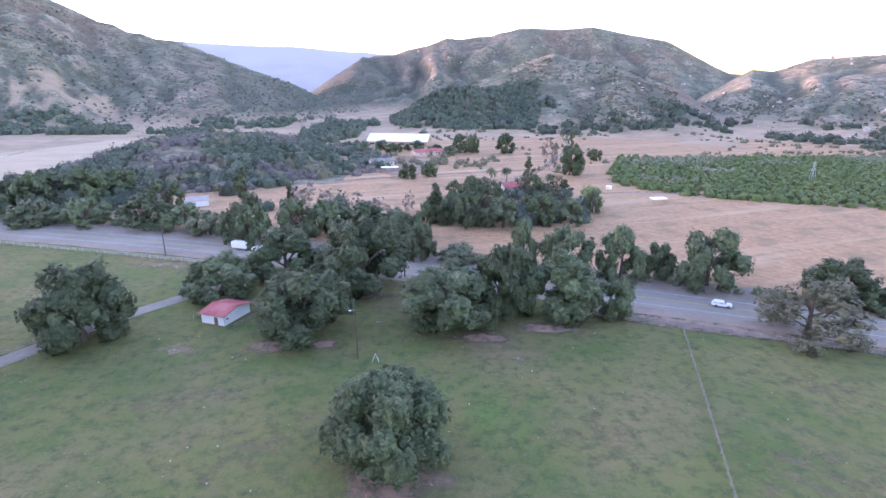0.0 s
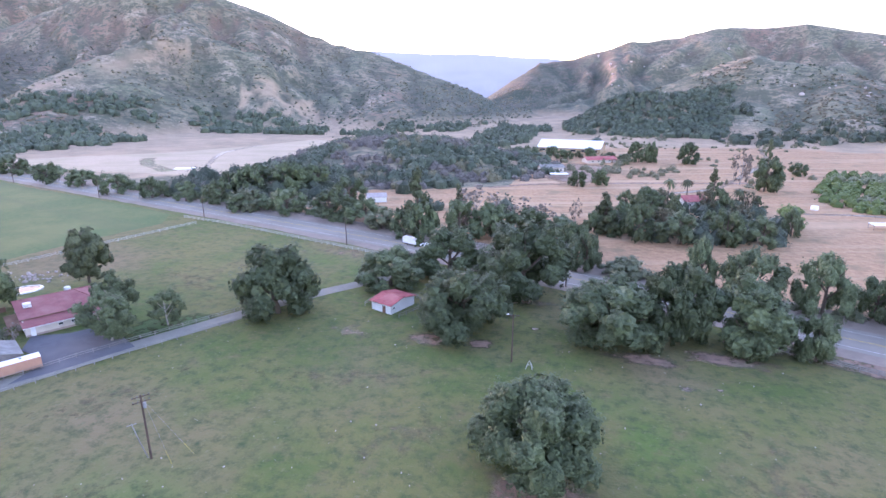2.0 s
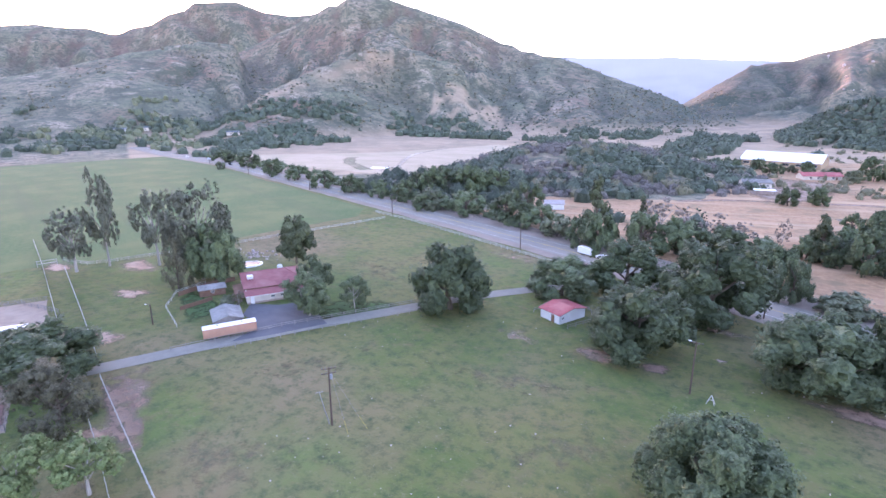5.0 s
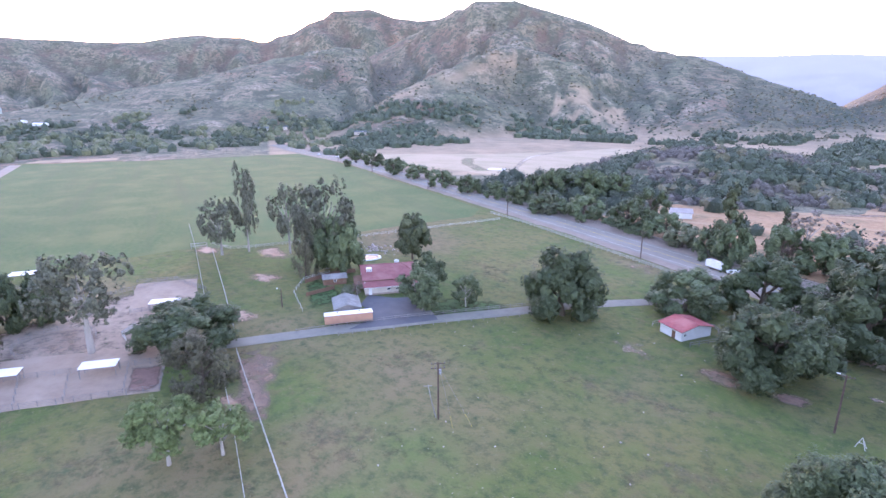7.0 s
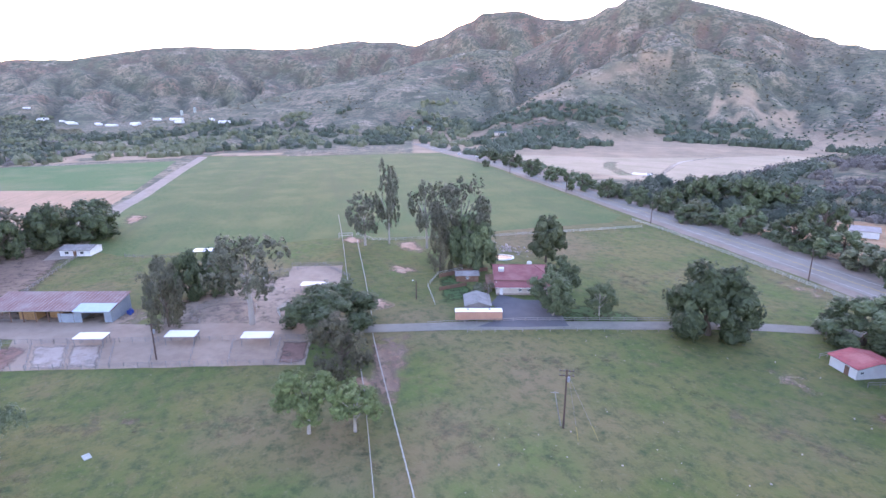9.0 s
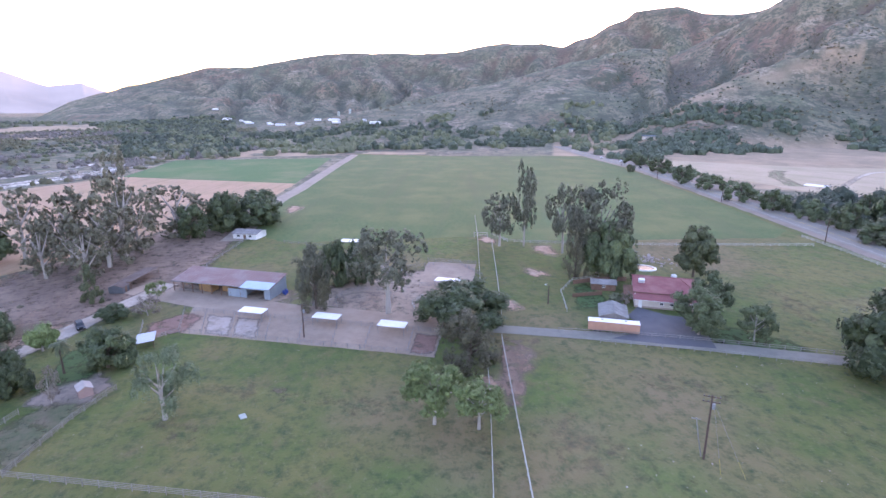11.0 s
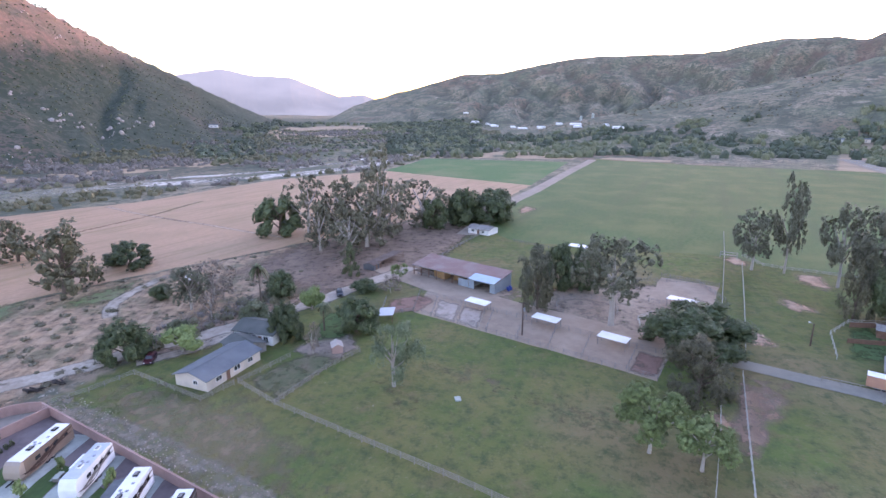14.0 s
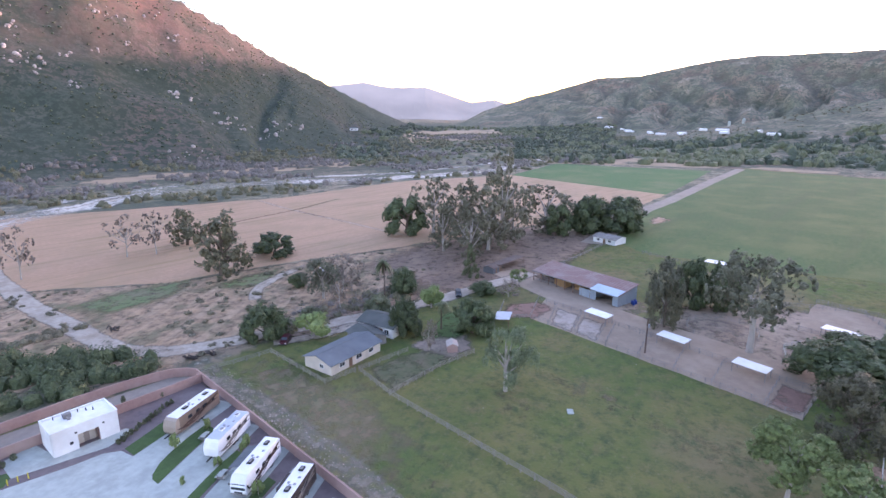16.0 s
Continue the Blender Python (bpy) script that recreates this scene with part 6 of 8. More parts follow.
# ---- corrals ----
C0, C1 = Vector((-139.5, -38.5, 0)), Vector((-111.8, 21.5, 0))
L0, L1 = Vector((-155.0, -40.5, 0)), Vector((-124.2, 26.0, 0))
sheet("corral_ground", [tuple(v[:2]) for v in (C0, C1, L1 + Vector((-3, 1.2, 0)), L0 + Vector((-3.5, 1.5, 0)))], 0.06, SAND, "trampled sandy ground of the horse pens", "corral", 0.5)
soft_sheet("yard_ground", [(-128, 31), (-150, 41), (-161, 45.5), (-182, 42), (-178, 22), (-168, -4), (-152, -8), (-142, 2)], 0.05, SAND, "bare sandy yard round the trees", "yard", 0.25)
soft_sheet("barn_yard", [(-150, -16), (-158, -8), (-166, -10), (-176, -35), (-186, -55), (-176, -62), (-160, -44)], 0.055, SAND, "dusty yard before the hay barn", "yard", 0.3)
PALESAND = surface("pale_corral_sand", (0.375, 0.315, 0.268), (0.320, 0.265, 0.225), 2.2, (0.41, 0.355, 0.31), 6.0, bump=0.5, bump_size=0.5)
REDSAND = surface("red_corral_sand", (0.24, 0.145, 0.11), (0.20, 0.12, 0.095), 2.2, bump=0.5, bump_size=0.5)
FR = [0.0, 0.095, 0.215, 0.325, 0.36, 0.49, 0.62, 0.745, 0.90, 1.0]


def pen(u, v, w):
    """A place in the corrals: u along them, v from the front to the lane."""
    a, b = C0.lerp(C1, u), L0.lerp(L1, u)
    return a.lerp(b, v)


for k, m in ((1, PALESAND), (2, PALESAND), (8, REDSAND)):
    q = [pen(FR[k] + 0.006, 0.04, 0), pen(FR[k + 1] - 0.006, 0.04, 0), pen(FR[k + 1] - 0.006, 0.94, 0), pen(FR[k] + 0.006, 0.94, 0)]
    soft_sheet("pen_ground", [tuple(v[:2]) for v in q], 0.085, m, "raked reddish pen" if m is REDSAND else "raked pale sand pen", "corral", 0.3)


PALEWOOD = surface("pale_weathered_wood", (0.27, 0.245, 0.205), (0.20, 0.18, 0.15), 0.6, bump=0.3, bump_size=0.2)


def fence(name, label, line, material, high=1.35, rails=3, gap=3.0, post=0.11, rail=0.10, category="fence", kind_round=False, top=None, group=""):
    """Posts and rails along a line."""
    root = thing(name, label, category, line[0][0], line[0][1], 0, 0, group)
    o = Vector((line[0][0], line[0][1], 0))
    post_me = from_bm("post", boxed(0, 0, high / 2, post, post, high + 0.08), material)
    for a, b in zip(line, line[1:]):
        a, b = Vector((*a, 0)), Vector((*b, 0))
        far = (b - a).length
        n = max(1, round(far / gap))
        turn = Euler((0, 0, math.atan2(b.y - a.y, b.x - a.x)))
        for k in range(n + 1):
            if k == 0 and a != o:
                continue
            ob = new("post", post_me)
            ob.parent = root
            ob.matrix_basis = Matrix.LocRotScale(a.lerp(b, k / n) - o, turn, (1, 1, 0.96 + 0.08 * ((k * 37 + int(far)) % 7) / 7))
        for k in range(rails):
            z = high * (0.94 - 0.86 * k / max(rails, 1)) if rails > 1 else high * 0.9
            c = (a + b) / 2 - o
            part("rail", boxed(c.x, c.y, z, far, rail * 0.5, rail, 0, turn), material, root)
    return root


fence("pipe_fence", "grey pipe fence along the front of the pens", [tuple(C0[:2]), tuple(C1[:2])], PIPE, 1.5, 4, 3.0, 0.09, 0.05)
fence("pipe_fence", "grey pipe fence between pens and lane", [tuple(L0[:2]), tuple(L1[:2])], PIPE, 1.5, 4, 3.0, 0.09, 0.05)
for u in FR[1:]:
    fence("pipe_fence", "grey pipe fence dividing two horse pens", [tuple(pen(u, 0.02, 0)[:2]), tuple(pen(u, 0.98, 0)[:2])], PIPE, 1.5, 4, 3.0, 0.09, 0.05, group="pen dividers")
fence("pipe_fence", "grey pipe fence closing the end pen", [tuple(pen(0, 0.02, 0)[:2]), tuple(pen(0, 0.98, 0)[:2])], PIPE, 1.5, 4, 3.0, 0.09, 0.05, group="pen dividers")
for x, y in ((-145.2, -21.2), (-136.6, -2.0), (-127.6, 14.0)):
    post_roof("shade_roof", "white sheet shade roof over the horse pens", x, y, 63, 7.2, 3.2, 2.6, 0.25, WHITEMETAL, group="pen shades")
post_roof("shade_roof", "long bright white shade roof in the sand yard", -158.2, 35.5, 60, 8.0, 3.4, 2.6, 0.1, WHITEMETAL)
post_roof("shade_roof", "bright white shade roof in the meadow", -216, 8.6, 68, 7.5, 4.2, 2.6, 0.1, WHITEMETAL)
post_roof("shade_roof", "tilted white shade roof by the white fence", -171, 137, 60, 6.0, 4.2, 2.8, 0.6, SHEETROOF)
post_roof("pump_roof", "pale grey sheet roof of a small lean-to", -133.6, -44.4, 10, 6.0, 4.2, 2.1, 0.3, surface("pale_grey_sheet", (0.52, 0.54, 0.57), (0.46, 0.48, 0.51), 1.2, rough=0.5, bump=0.05), "lean-to", BROWNWOOD)
fence("round_pen", "grey panel fence of the round pen", [(-152 + 8.5 * math.cos(t), 9 + 8.5 * math.sin(t)) for t in np.linspace(1.2, 5.4, 13)], PIPE, 1.5, 4, 4.0, 0.08, 0.06)
fence("pipe_fence", "pale pipe fence of the sand yard", [(-150, 26), (-146, 22), (-141.5, 22)], WHITEFENCE, 1.5, 5, 2.5, 0.1, 0.1)
fence("pipe_fence", "grey pipe fence behind the sand yard", [(-180, 20), (-183, 45), (-166, 49)], PIPE, 1.5, 4, 3.0, 0.1, 0.07)
fence("wooden_fence", "pale board fence beside the sand yard", [(-166.5, 21), (-186, 26)], WHITEFENCE, 1.4, 3, 3.0, 0.14, 0.16)

# ---- long fences ----
fence("white_fence", "white rail fence of the grass alley", [(-52, 16.5), (-65.8, 20.6), (-93.7, 28.9), (-113, 34)], WHITEFENCE, 1.3, 3, 3.2, 0.13, 0.12)
fence("white_fence", "white rail fence along the grass alley", [(-48, 21.5), (-63.1, 25.7), (-106, 36.5), (-118, 39.6)], WHITEFENCE, 1.3, 3, 3.2, 0.13, 0.12)
fence("white_fence", "white rail fence beyond the lane", [(-131, 38.4), (-166, 48.2), (-221, 63.4), (-262, 74)], WHITEFENCE, 1.3, 3, 3.4, 0.14, 0.16)
fence("white_fence", "white rail fence of the house paddock", [(-131, 44), (-160, 52.4), (-208.9, 66.1)], WHITEFENCE, 1.3, 3, 3.4, 0.14, 0.16)
fence("white_fence", "white rail fence across the meadow", [(-222, 70), (-209, 73), (-206, 78), (-190.5, 124), (-174.5, 191)], WHITEFENCE, 1.3, 3, 3.4, 0.12, 0.11)
fence("white_fence", "bright white rail fence along the highway verge", [(-188, 199), (-163, 194.5), (-120, 182.8), (-77, 170.6), (-62, 165.5)], WHITEFENCE, 1.35, 3, 3.2, 0.14, 0.14)
fence("rail_fence", "weathered rail fence along the highway verge", [(36, 129.3), (59.3, 120.8), (98, 105.6), (150, 82)], GREYWOOD, 1.3, 3, 3.0, 0.15, 0.16)
fence("wire_fence", "pale post and wire fence across the pasture", [(59.6, 118.5), (51, 90), (42.7, 63.2), (33, 32), (26, 8)], PALEWOOD, 1.25, 3, 2.6, 0.12, 0.07)
fence("rail_fence", "grey wooden rail fence across the pasture", [(-92.8, -63.4), (-86.7, -51.9), (-72.2, -13.4), (-58, 21)], PALEWOOD, 1.35, 4, 2.8, 0.12, 0.10)
fence("rail_fence", "grey wooden rail fence of the cottage paddock", [(-86.7, -51.9), (-102.2, -48.1), (-112, -44)], PALEWOOD, 1.3, 4, 2.8, 0.12, 0.09)
fence("rail_fence", "grey wooden rail fence beside the cottage", [(-92.8, -63.4), (-106, -58.5)], PALEWOOD, 1.3, 4, 2.8, 0.12, 0.09)
fence("rail_fence", "grey wooden rail fence round the cottage", [(-91.6, -87.2), (-84.9, -66.5), (-92.0, -63.8)], PALEWOOD, 1.3, 4, 2.8, 0.12, 0.09)
fence("rail_fence", "low rail fence along the driveway", [(-119, 55), (-109.5, 79), (-94.5, 108), (-83, 129)], GREYWOOD, 1.1, 2, 3.4, 0.12, 0.10)
fence("rail_fence", "low rail fence on the pasture side of the driveway", [(-110.5, 62), (-101.5, 81), (-87, 108)], GREYWOOD, 1.1, 2, 3.4, 0.12, 0.09)
fence("rail_fence", "pale rail fence round the stable", [(-61.5, 125.5), (-60.5, 133), (-50, 135.5), (-45, 130), (-49.5, 120.5)], GREYWOOD, 1.2, 2, 2.6, 0.12, 0.11)
fence("rail_fence", "rail fence of the house garden", [(-131, 63), (-146, 68), (-155, 76), (-156, 86)], WHITEFENCE, 1.2, 2, 3.0, 0.12, 0.10)
fence("wire_fence", "grey fence along the farm track", [(-186, -46), (-236, -34), (-250, -32)], GREYWOOD, 1.2, 3, 3.4, 0.12, 0.10)
fence("wire_fence", "pipe fence along the meadow edge", [(-184, 20), (-216, 0), (-228, -18)], PIPE, 1.3, 3, 3.4, 0.10, 0.07)


# ---- poles and wires ----
def utility_pole(x, y, h, turn, label, arms=1, lamp=False, box_on=False):
    root = thing("utility_pole", label, "utility pole", x, y, 0, turn)
    bm = bmesh.new()
    tube(bm, [(0, 0, -0.2), (0, 0, h * 0.5), (0, 0, h)], [0.19, 0.165, 0.13], 9)
    part("pole", bm, POLEWOOD, root)
    for k in range(arms):
        z = h - 0.35 - 0.9 * k
        arm = part("crossarm", boxed(0, 0.14, z, 2.6, 0.10, 0.13), POLEWOOD, root)
        for a in (-1.15, -0.45, 0.45, 1.15):
            bm = bmesh.new()
            tube(bm, [(a, 0.14, z + 0.06), (a, 0.14, z + 0.16), (a, 0.14, z + 0.28)], [0.03, 0.07, 0.05], 7)
            part("insulator", bm, GREYROOF, arm)
        for s in (-1, 1):
            bm = bmesh.new()
            tube(bm, [(s * 0.7, 0.17, z - 0.05), (0, 0.17, z - 0.6)], [0.025, 0.025], 5)
            part("brace", bm, PIPE, arm)
    if box_on:
        bm = bmesh.new()
        tube(bm, [(0.36, 0, h - 2.3), (0.36, 0, h - 1.4)], [0.24, 0.24], 12)
        part("transformer", bm, SHEETROOF, root, "grey transformer can")
    if lamp:
        bm = bmesh.new()
        tube(bm, [(0, 0, h - 0.2), (-0.5, 0, h), (-1.0, 0, h + 0.05)], [0.04, 0.04, 0.04], 6)
        arm = part("lamp_arm", bm, PIPE, root)
        part("lamp_head", boxed(-1.15, 0, h, 0.6, 0.28, 0.14, 0.04), WHITEMETAL, arm)
    return root


def wire(a, b, sag, label="sagging black overhead wire"):
    root = thing("overhead_wire", label, "wire", *a)
    pts = [Vector(a).lerp(Vector(b), k / 14) - Vector(a) - Vector((0, 0, sag * 4 * (k / 14) * (1 - k / 14))) for k in range(15)]
    part("strand", tube(bmesh.new(), pts, [0.022] * 15, 4), BLACK, root)


utility_pole(-17.3, 105.5, 11.2, 10, "tall wooden utility pole with floodlight in the pasture", 1, lamp=True)
utility_pole(-66.8, 56.6, 11.5, 55, "tall wooden utility pole with transformer in the pasture", 2, box_on=True)
root = thing("brace_pole", "thin leaning brace pole beside the utility pole", "pole", -67.6, 56.0, 0, 55)
part("pole", tube(bmesh.new(), [(0.6, 0.3, -0.1), (-0.2, -0.1, 3.5), (-0.9, -0.4, 7.2)], [0.10, 0.09, 0.08], 7), GREYWOOD, root)
part("arm", boxed(-0.9, -0.4, 7.0, 1.4, 0.08, 0.10), GREYWOOD, root)
for x, y, lx in ((-62.6, 56.4, 1.7), (-61.0, 59.5, 2.6)):
    root = thing("guy_wire", "slanting guy wire with yellow guard", "guy wire", x, y)
    part("wire", tube(bmesh.new(), [(0, 0, 0), (-66.6 - x, 56.8 - y, 10.5)], [0.018, 0.018], 5), PIPE, root)
    part("guard", tube(bmesh.new(), [(-0.02, 0.02, 0.05), ((-66.6 - x) * 0.22, (56.8 - y) * 0.22, 2.35)], [0.035, 0.035], 6), surface("yellow_plastic", (0.40, 0.33, 0.07), (0.35, 0.28, 0.07), 0.5, bump=0.0), root, "yellow plastic guard")
utility_pole(-129.6, -7.7, 8.8, 63, "wooden utility pole beside the pens", 1, box_on=True)
utility_pole(-137.8, 60.3, 5.6, 30, "short yard pole with floodlight", 0, lamp=True)
ROADPOLES = [(-10, 157), (-94.3, 179.2), (-177.2, 199.5), (-270, 226), (-366, 248), (-455, 270)]
for x, y in ROADPOLES:
    utility_pole(x, y, 10.6, 14, "wooden utility pole on the highway verge", 1)
for (x1, y1), (x2, y2) in zip(ROADPOLES, ROADPOLES[1:]):
    for o in (-1.1, 0.45, 1.1):
        wire((x1 + o * 0.24, y1 + o, 10.5), (x2 + o * 0.24, y2 + o, 10.5), 1.3)
for o in (-1.0, 1.0):
    wire((-17.3 + o, 105.5, 11.1), (-10 + o, 157, 10.5), 1.6)


# ---- cottages ----
gable_house("cottage", "cream cottage with low grey shingle roof", "house", -96.8, -70.2, -10, 15.6, 8.4, 2.5, 3.75, CREAM, GREYROOF, 0.5,
            windows=[(4.6, 4.2, 1.5, 1.6, 1.0, "+y"), (-0.6, 4.2, 1.5, 1.8, 1.1, "+y"), (-4.6, 4.2, 1.5, 1.5, 1.0, "+y"), (7.8, 1.2, 1.5, 1.2, 0.9, "+x")], doors=[(2.0, 4.2, 1.0, 2.05, "+y")])
gable_house("house", "white house with dark shingle roof behind the cottage", "house", -115.6, -70.6, 84, 11.0, 8.2, 2.8, 4.2, WHITEWALL, DARKROOF, 0.5,
            windows=[(-3.6, -4.1, 1.5, 1.3, 1.4, "-y"), (-1.6, -4.1, 1.5, 1.0, 1.4, "-y"), (0.4, -4.1, 1.5, 1.0, 1.4, "-y"), (3.6, -4.1, 1.5, 1.4, 1.2, "-y")], doors=[(1.9, -4.1, 1.0, 2.05, "-y")])
gable_house("garage", "low garage with dark olive shingle roof", "garage", -107.3, -70.8, 62, 8.0, 6.4, 2.2, 3.3, GREYWOOD, DARKROOF, 0.5, doors=[(0, -3.2, 2.6, 2.0, "-y")])
soft_sheet("cottage_lawn", [(-112, -62), (-122, -60), (-136, -62), (-134, -52), (-118, -50)], 0.07, LAWN, "green lawn between the cottages and the trees", "lawn", 0.3)
soft_sheet("cottage_yard", [(-103.5, -48.8), (-114, -44.5), (-122, -50), (-119.5, -57.7), (-109, -60)], 0.065, surface("bare_yard", (0.27, 0.218, 0.178), (0.215, 0.172, 0.142), 1.5, bump=0.3), "bare grey yard beside the cottage", "yard", 0.3)


def keg(name, label, x, y, r, h, material, category):
    root = thing(name, label, category, x, y)
    bm = bmesh.new()
    tube(bm, [(0, 0, 0), (0, 0, h * 0.9), (0, 0, h)], [r, r, r * 0.75], 10)
    part("body", bm, material, root)
    bm = bmesh.new()
    tube(bm, [(0, 0, h * 0.99), (0, 0, h + 0.25)], [r * 0.9, 0.1], 10)
    part("cover", bm, material, root)


gable_house("pump_shed", "small pale shed with low roof in the cottage yard", "shed", -111.5, -49.5, 30, 3.0, 2.4, 1.7, 2.3, PINKBLOCK, surface("pale_shed_roof", (0.46, 0.40, 0.36), (0.40, 0.345, 0.31), 1.0, bump=0.1), 0.2)
soft_sheet("cottage_dirt", [(-92, -102), (-106, -96), (-122, -92), (-140, -84), (-152, -70), (-138, -74), (-118, -80), (-106, -79), (-98, -86)], 0.068, DIRT, "bare dirt behind the cottages", "ground", 0.3, 0.9)
keg("water_tank", "small white tank beside the ranch house", -149.6, 109.5, 0.9, 1.6, WHITEMETAL, "tank")
gable_house("farm_hut", "small grey farm hut with low roof at the track", "hut", -242.0, -33.0, 65, 11.0, 8.0, 2.5, 3.5, WHITEWALL, GREYWOOD, 0.6, windows=[(-3, -4.0, 1.4, 1.4, 1.0, "-y"), (2.6, -4.0, 1.4, 1.4, 1.0, "-y")], doors=[(0, -4.0, 1.2, 2.0, "-y")])
post_roof("machine_shed", "long low machine shed of rusty weathered sheet", -186.5, -61.2, -14, 16.5, 5.0, 2.6, 0.5, surface("rusty_weathered_sheet", (0.150, 0.112, 0.094), (0.115, 0.085, 0.072), 1.5, (0.21, 0.17, 0.15), 4.0, bump=0.3), "shed", BROWNWOOD)
gable_house("tool_shed", "small grey tool shed at the end of the machine shed", "shed", -176.6, -63.8, -14, 3.4, 4.4, 2.0, 2.7, surface("dark_grey_board", (0.125, 0.13, 0.135), (0.10, 0.104, 0.11), 1.0), bpy.data.materials["rusty_weathered_sheet"], 0.25, doors=[(0, 2.2, 0.9, 1.9, "+y")])


# ---- vehicles ----
def wheel_set(root, xs, half, r, rim=True):
    for x in xs:
        for s in (-1, 1):
            bm = bmesh.new()
            tube(bm, [(x, s * half - 0.12, r), (x, s * half + 0.12, r)], [r, r], 14)
            w = part("wheel", bm, BLACK, root)
            bm = bmesh.new()
            tube(bm, [(x, s * (half + 0.122), r), (x, s * (half + 0.14), r)], [r * 0.6, r * 0.5], 10)
            part("rim", bm, PIPE, w)


def profile_body(points, width, taper=0.0, z_top=None):
    """A solid from a side outline (x, z), rounded slightly inward towards the top."""
    bm = bmesh.new()
    top = max(z for _, z in points)
    low = min(z for _, z in points)
    sides = []
    for s in (-1, 1):
        sides.append([bm.verts.new((x, s * (width / 2 - taper * max(0, (z - low) / (top - low) - 0.45) / 0.55), z)) for x, z in points])
    bm.faces.new(sides[0])
    bm.faces.new(sides[1][::-1])
    n = len(points)
    for k in range(n):
        bm.faces.new((sides[0][k], sides[0][(k + 1) % n], sides[1][(k + 1) % n], sides[1][k]))
    return bm


def car(name, label, x, y, turn, paint, long=4.7, category="car"):
    root = thing(name, label, category, x, y, 0.12, turn)
    h = long / 2
    part("body", profile_body([(-h, 0.35), (h, 0.35), (h, 0.75), (h * 0.93, 0.95), (h * 0.45, 1.05), (h * 0.18, 1.62), (-h * 0.75, 1.66), (-h * 0.97, 1.0), (-h, 0.8)], 1.82, 0.22), paint, root)
    part("window", profile_body([(h * 0.38, 1.10), (h * 0.15, 1.55), (-h * 0.70, 1.58), (-h * 0.86, 1.08)], 1.80, 0.30), GLASS, root)
    part("windscreen", slab(bmesh.new(), [(h * 0.46, -0.72, 1.08), (h * 0.46, 0.72, 1.08), (h * 0.21, 0.62, 1.60), (h * 0.21, -0.62, 1.60)], 0.03), GLASS, root)
    wheel_set(root, (-h * 0.6, h * 0.62), 0.82, 0.34)
    for s in (-1, 1):
        part("headlight", boxed(h - 0.02, s * 0.68, 0.72, 0.10, 0.34, 0.14), WHITEMETAL, root)
        part("taillight", boxed(-h + 0.02, s * 0.74, 0.88, 0.08, 0.2, 0.22), REDCAR, root)
    part("bumper", boxed(h + 0.02, 0, 0.46, 0.16, 1.7, 0.2, 0.04), BLACK, root)
    return root


car("car", "white sport-utility car on the highway", 76.5, 133.2, -22, CHALK, 4.9)
car("car", "dark car on the highway", 101, 120.5, 158, BLACKCAR, 4.7)
car("car", "black car parked on the gravel track", -148.2, -64.0, 28, BLACKCAR, 4.8)
car("car", "dark red car parked beside the cottage", -97.6, -88.2, 25, REDCAR, 4.7)
for k, (x, y) in enumerate(((-489, 290), (-434, 276.5), (-524, 288))):
    car("car", "distant car on the highway", x, y, -14, (CHALK, BLACKCAR, CHALK)[k], 4.6)


def box_truck():
    root = thing("pickup_truck", "white pickup truck on the highway", "truck", -63.5, 184.6, 0.12, -19)
    part("body", profile_body([(-2.7, 0.5), (2.7, 0.5), (2.7, 1.0), (1.5, 1.15), (1.0, 1.85), (-0.6, 1.88), (-0.8, 1.2), (-2.7, 1.2)], 1.95, 0.15), CHALK, root)
    part("window", profile_body([(1.35, 1.2), (0.92, 1.75), (-0.5, 1.78), (-0.6, 1.2)], 1.93, 0.22), GLASS, root)
    wheel_set(root, (-1.7, 1.8), 0.86, 0.4)
    root = thing("cargo_trailer", "white box trailer behind the pickup truck", "trailer", -71.0, 187.2, 0.12, -19)
    part("body", boxed(0, 0, 1.75, 6.4, 2.4, 2.3, 0.08), CHALK, root)
    part("drawbar", boxed(3.9, 0, 0.5, 1.5, 0.15, 0.12), BLACK, root)
    part("trim", boxed(0, 0, 0.62, 6.45, 2.44, 0.10), PIPE, root)
    wheel_set(root, (-0.9, 0.1), 1.05, 0.36)


box_truck()


# ---- camping ground ----
sheet("camp_ground", [(-75.4, -92.6), (-57.5, -39), (-50, -15), (-14, -15), (-14, -106), (-44, -106), (-45, -105)], 0.07, PAVER, "brown gravel of the camping ground", "ground", 0.2)
sheet("back_track", [(-74.2, -91.3), (-75.6, -93.6), (-72.8, -98.2), (-60, -101.9), (-45.6, -106.1), (-20, -112.7), (-20, -103.8), (-41.5, -98.9), (-58.7, -94.7)], 0.09, surface("pale_track", (0.27, 0.235, 0.20), (0.23, 0.20, 0.17), 1.5, bump=0.3), "pale gravel track between two walls", "track", 0.2)
sheet("concrete_street", [(-20, -96), (-37.5, -90.0), (-45.8, -86.3), (-49.8, -85.0), (-51.6, -83.0), (-51.4, -79.4), (-48.4, -69.0), (-44.0, -48), (-41, -30), (-22, -30), (-16, -60)], 0.11, CONCRETE, "wide pale concrete street of the camping ground", "pavement", 0.05)
sheet("camp_lawn", [(-20, -101), (-36, -96.5), (-41, -93), (-38, -90.4), (-20, -96.4)], 0.10, LAWN, "green lawn beside the concrete street", "lawn", 0.1)


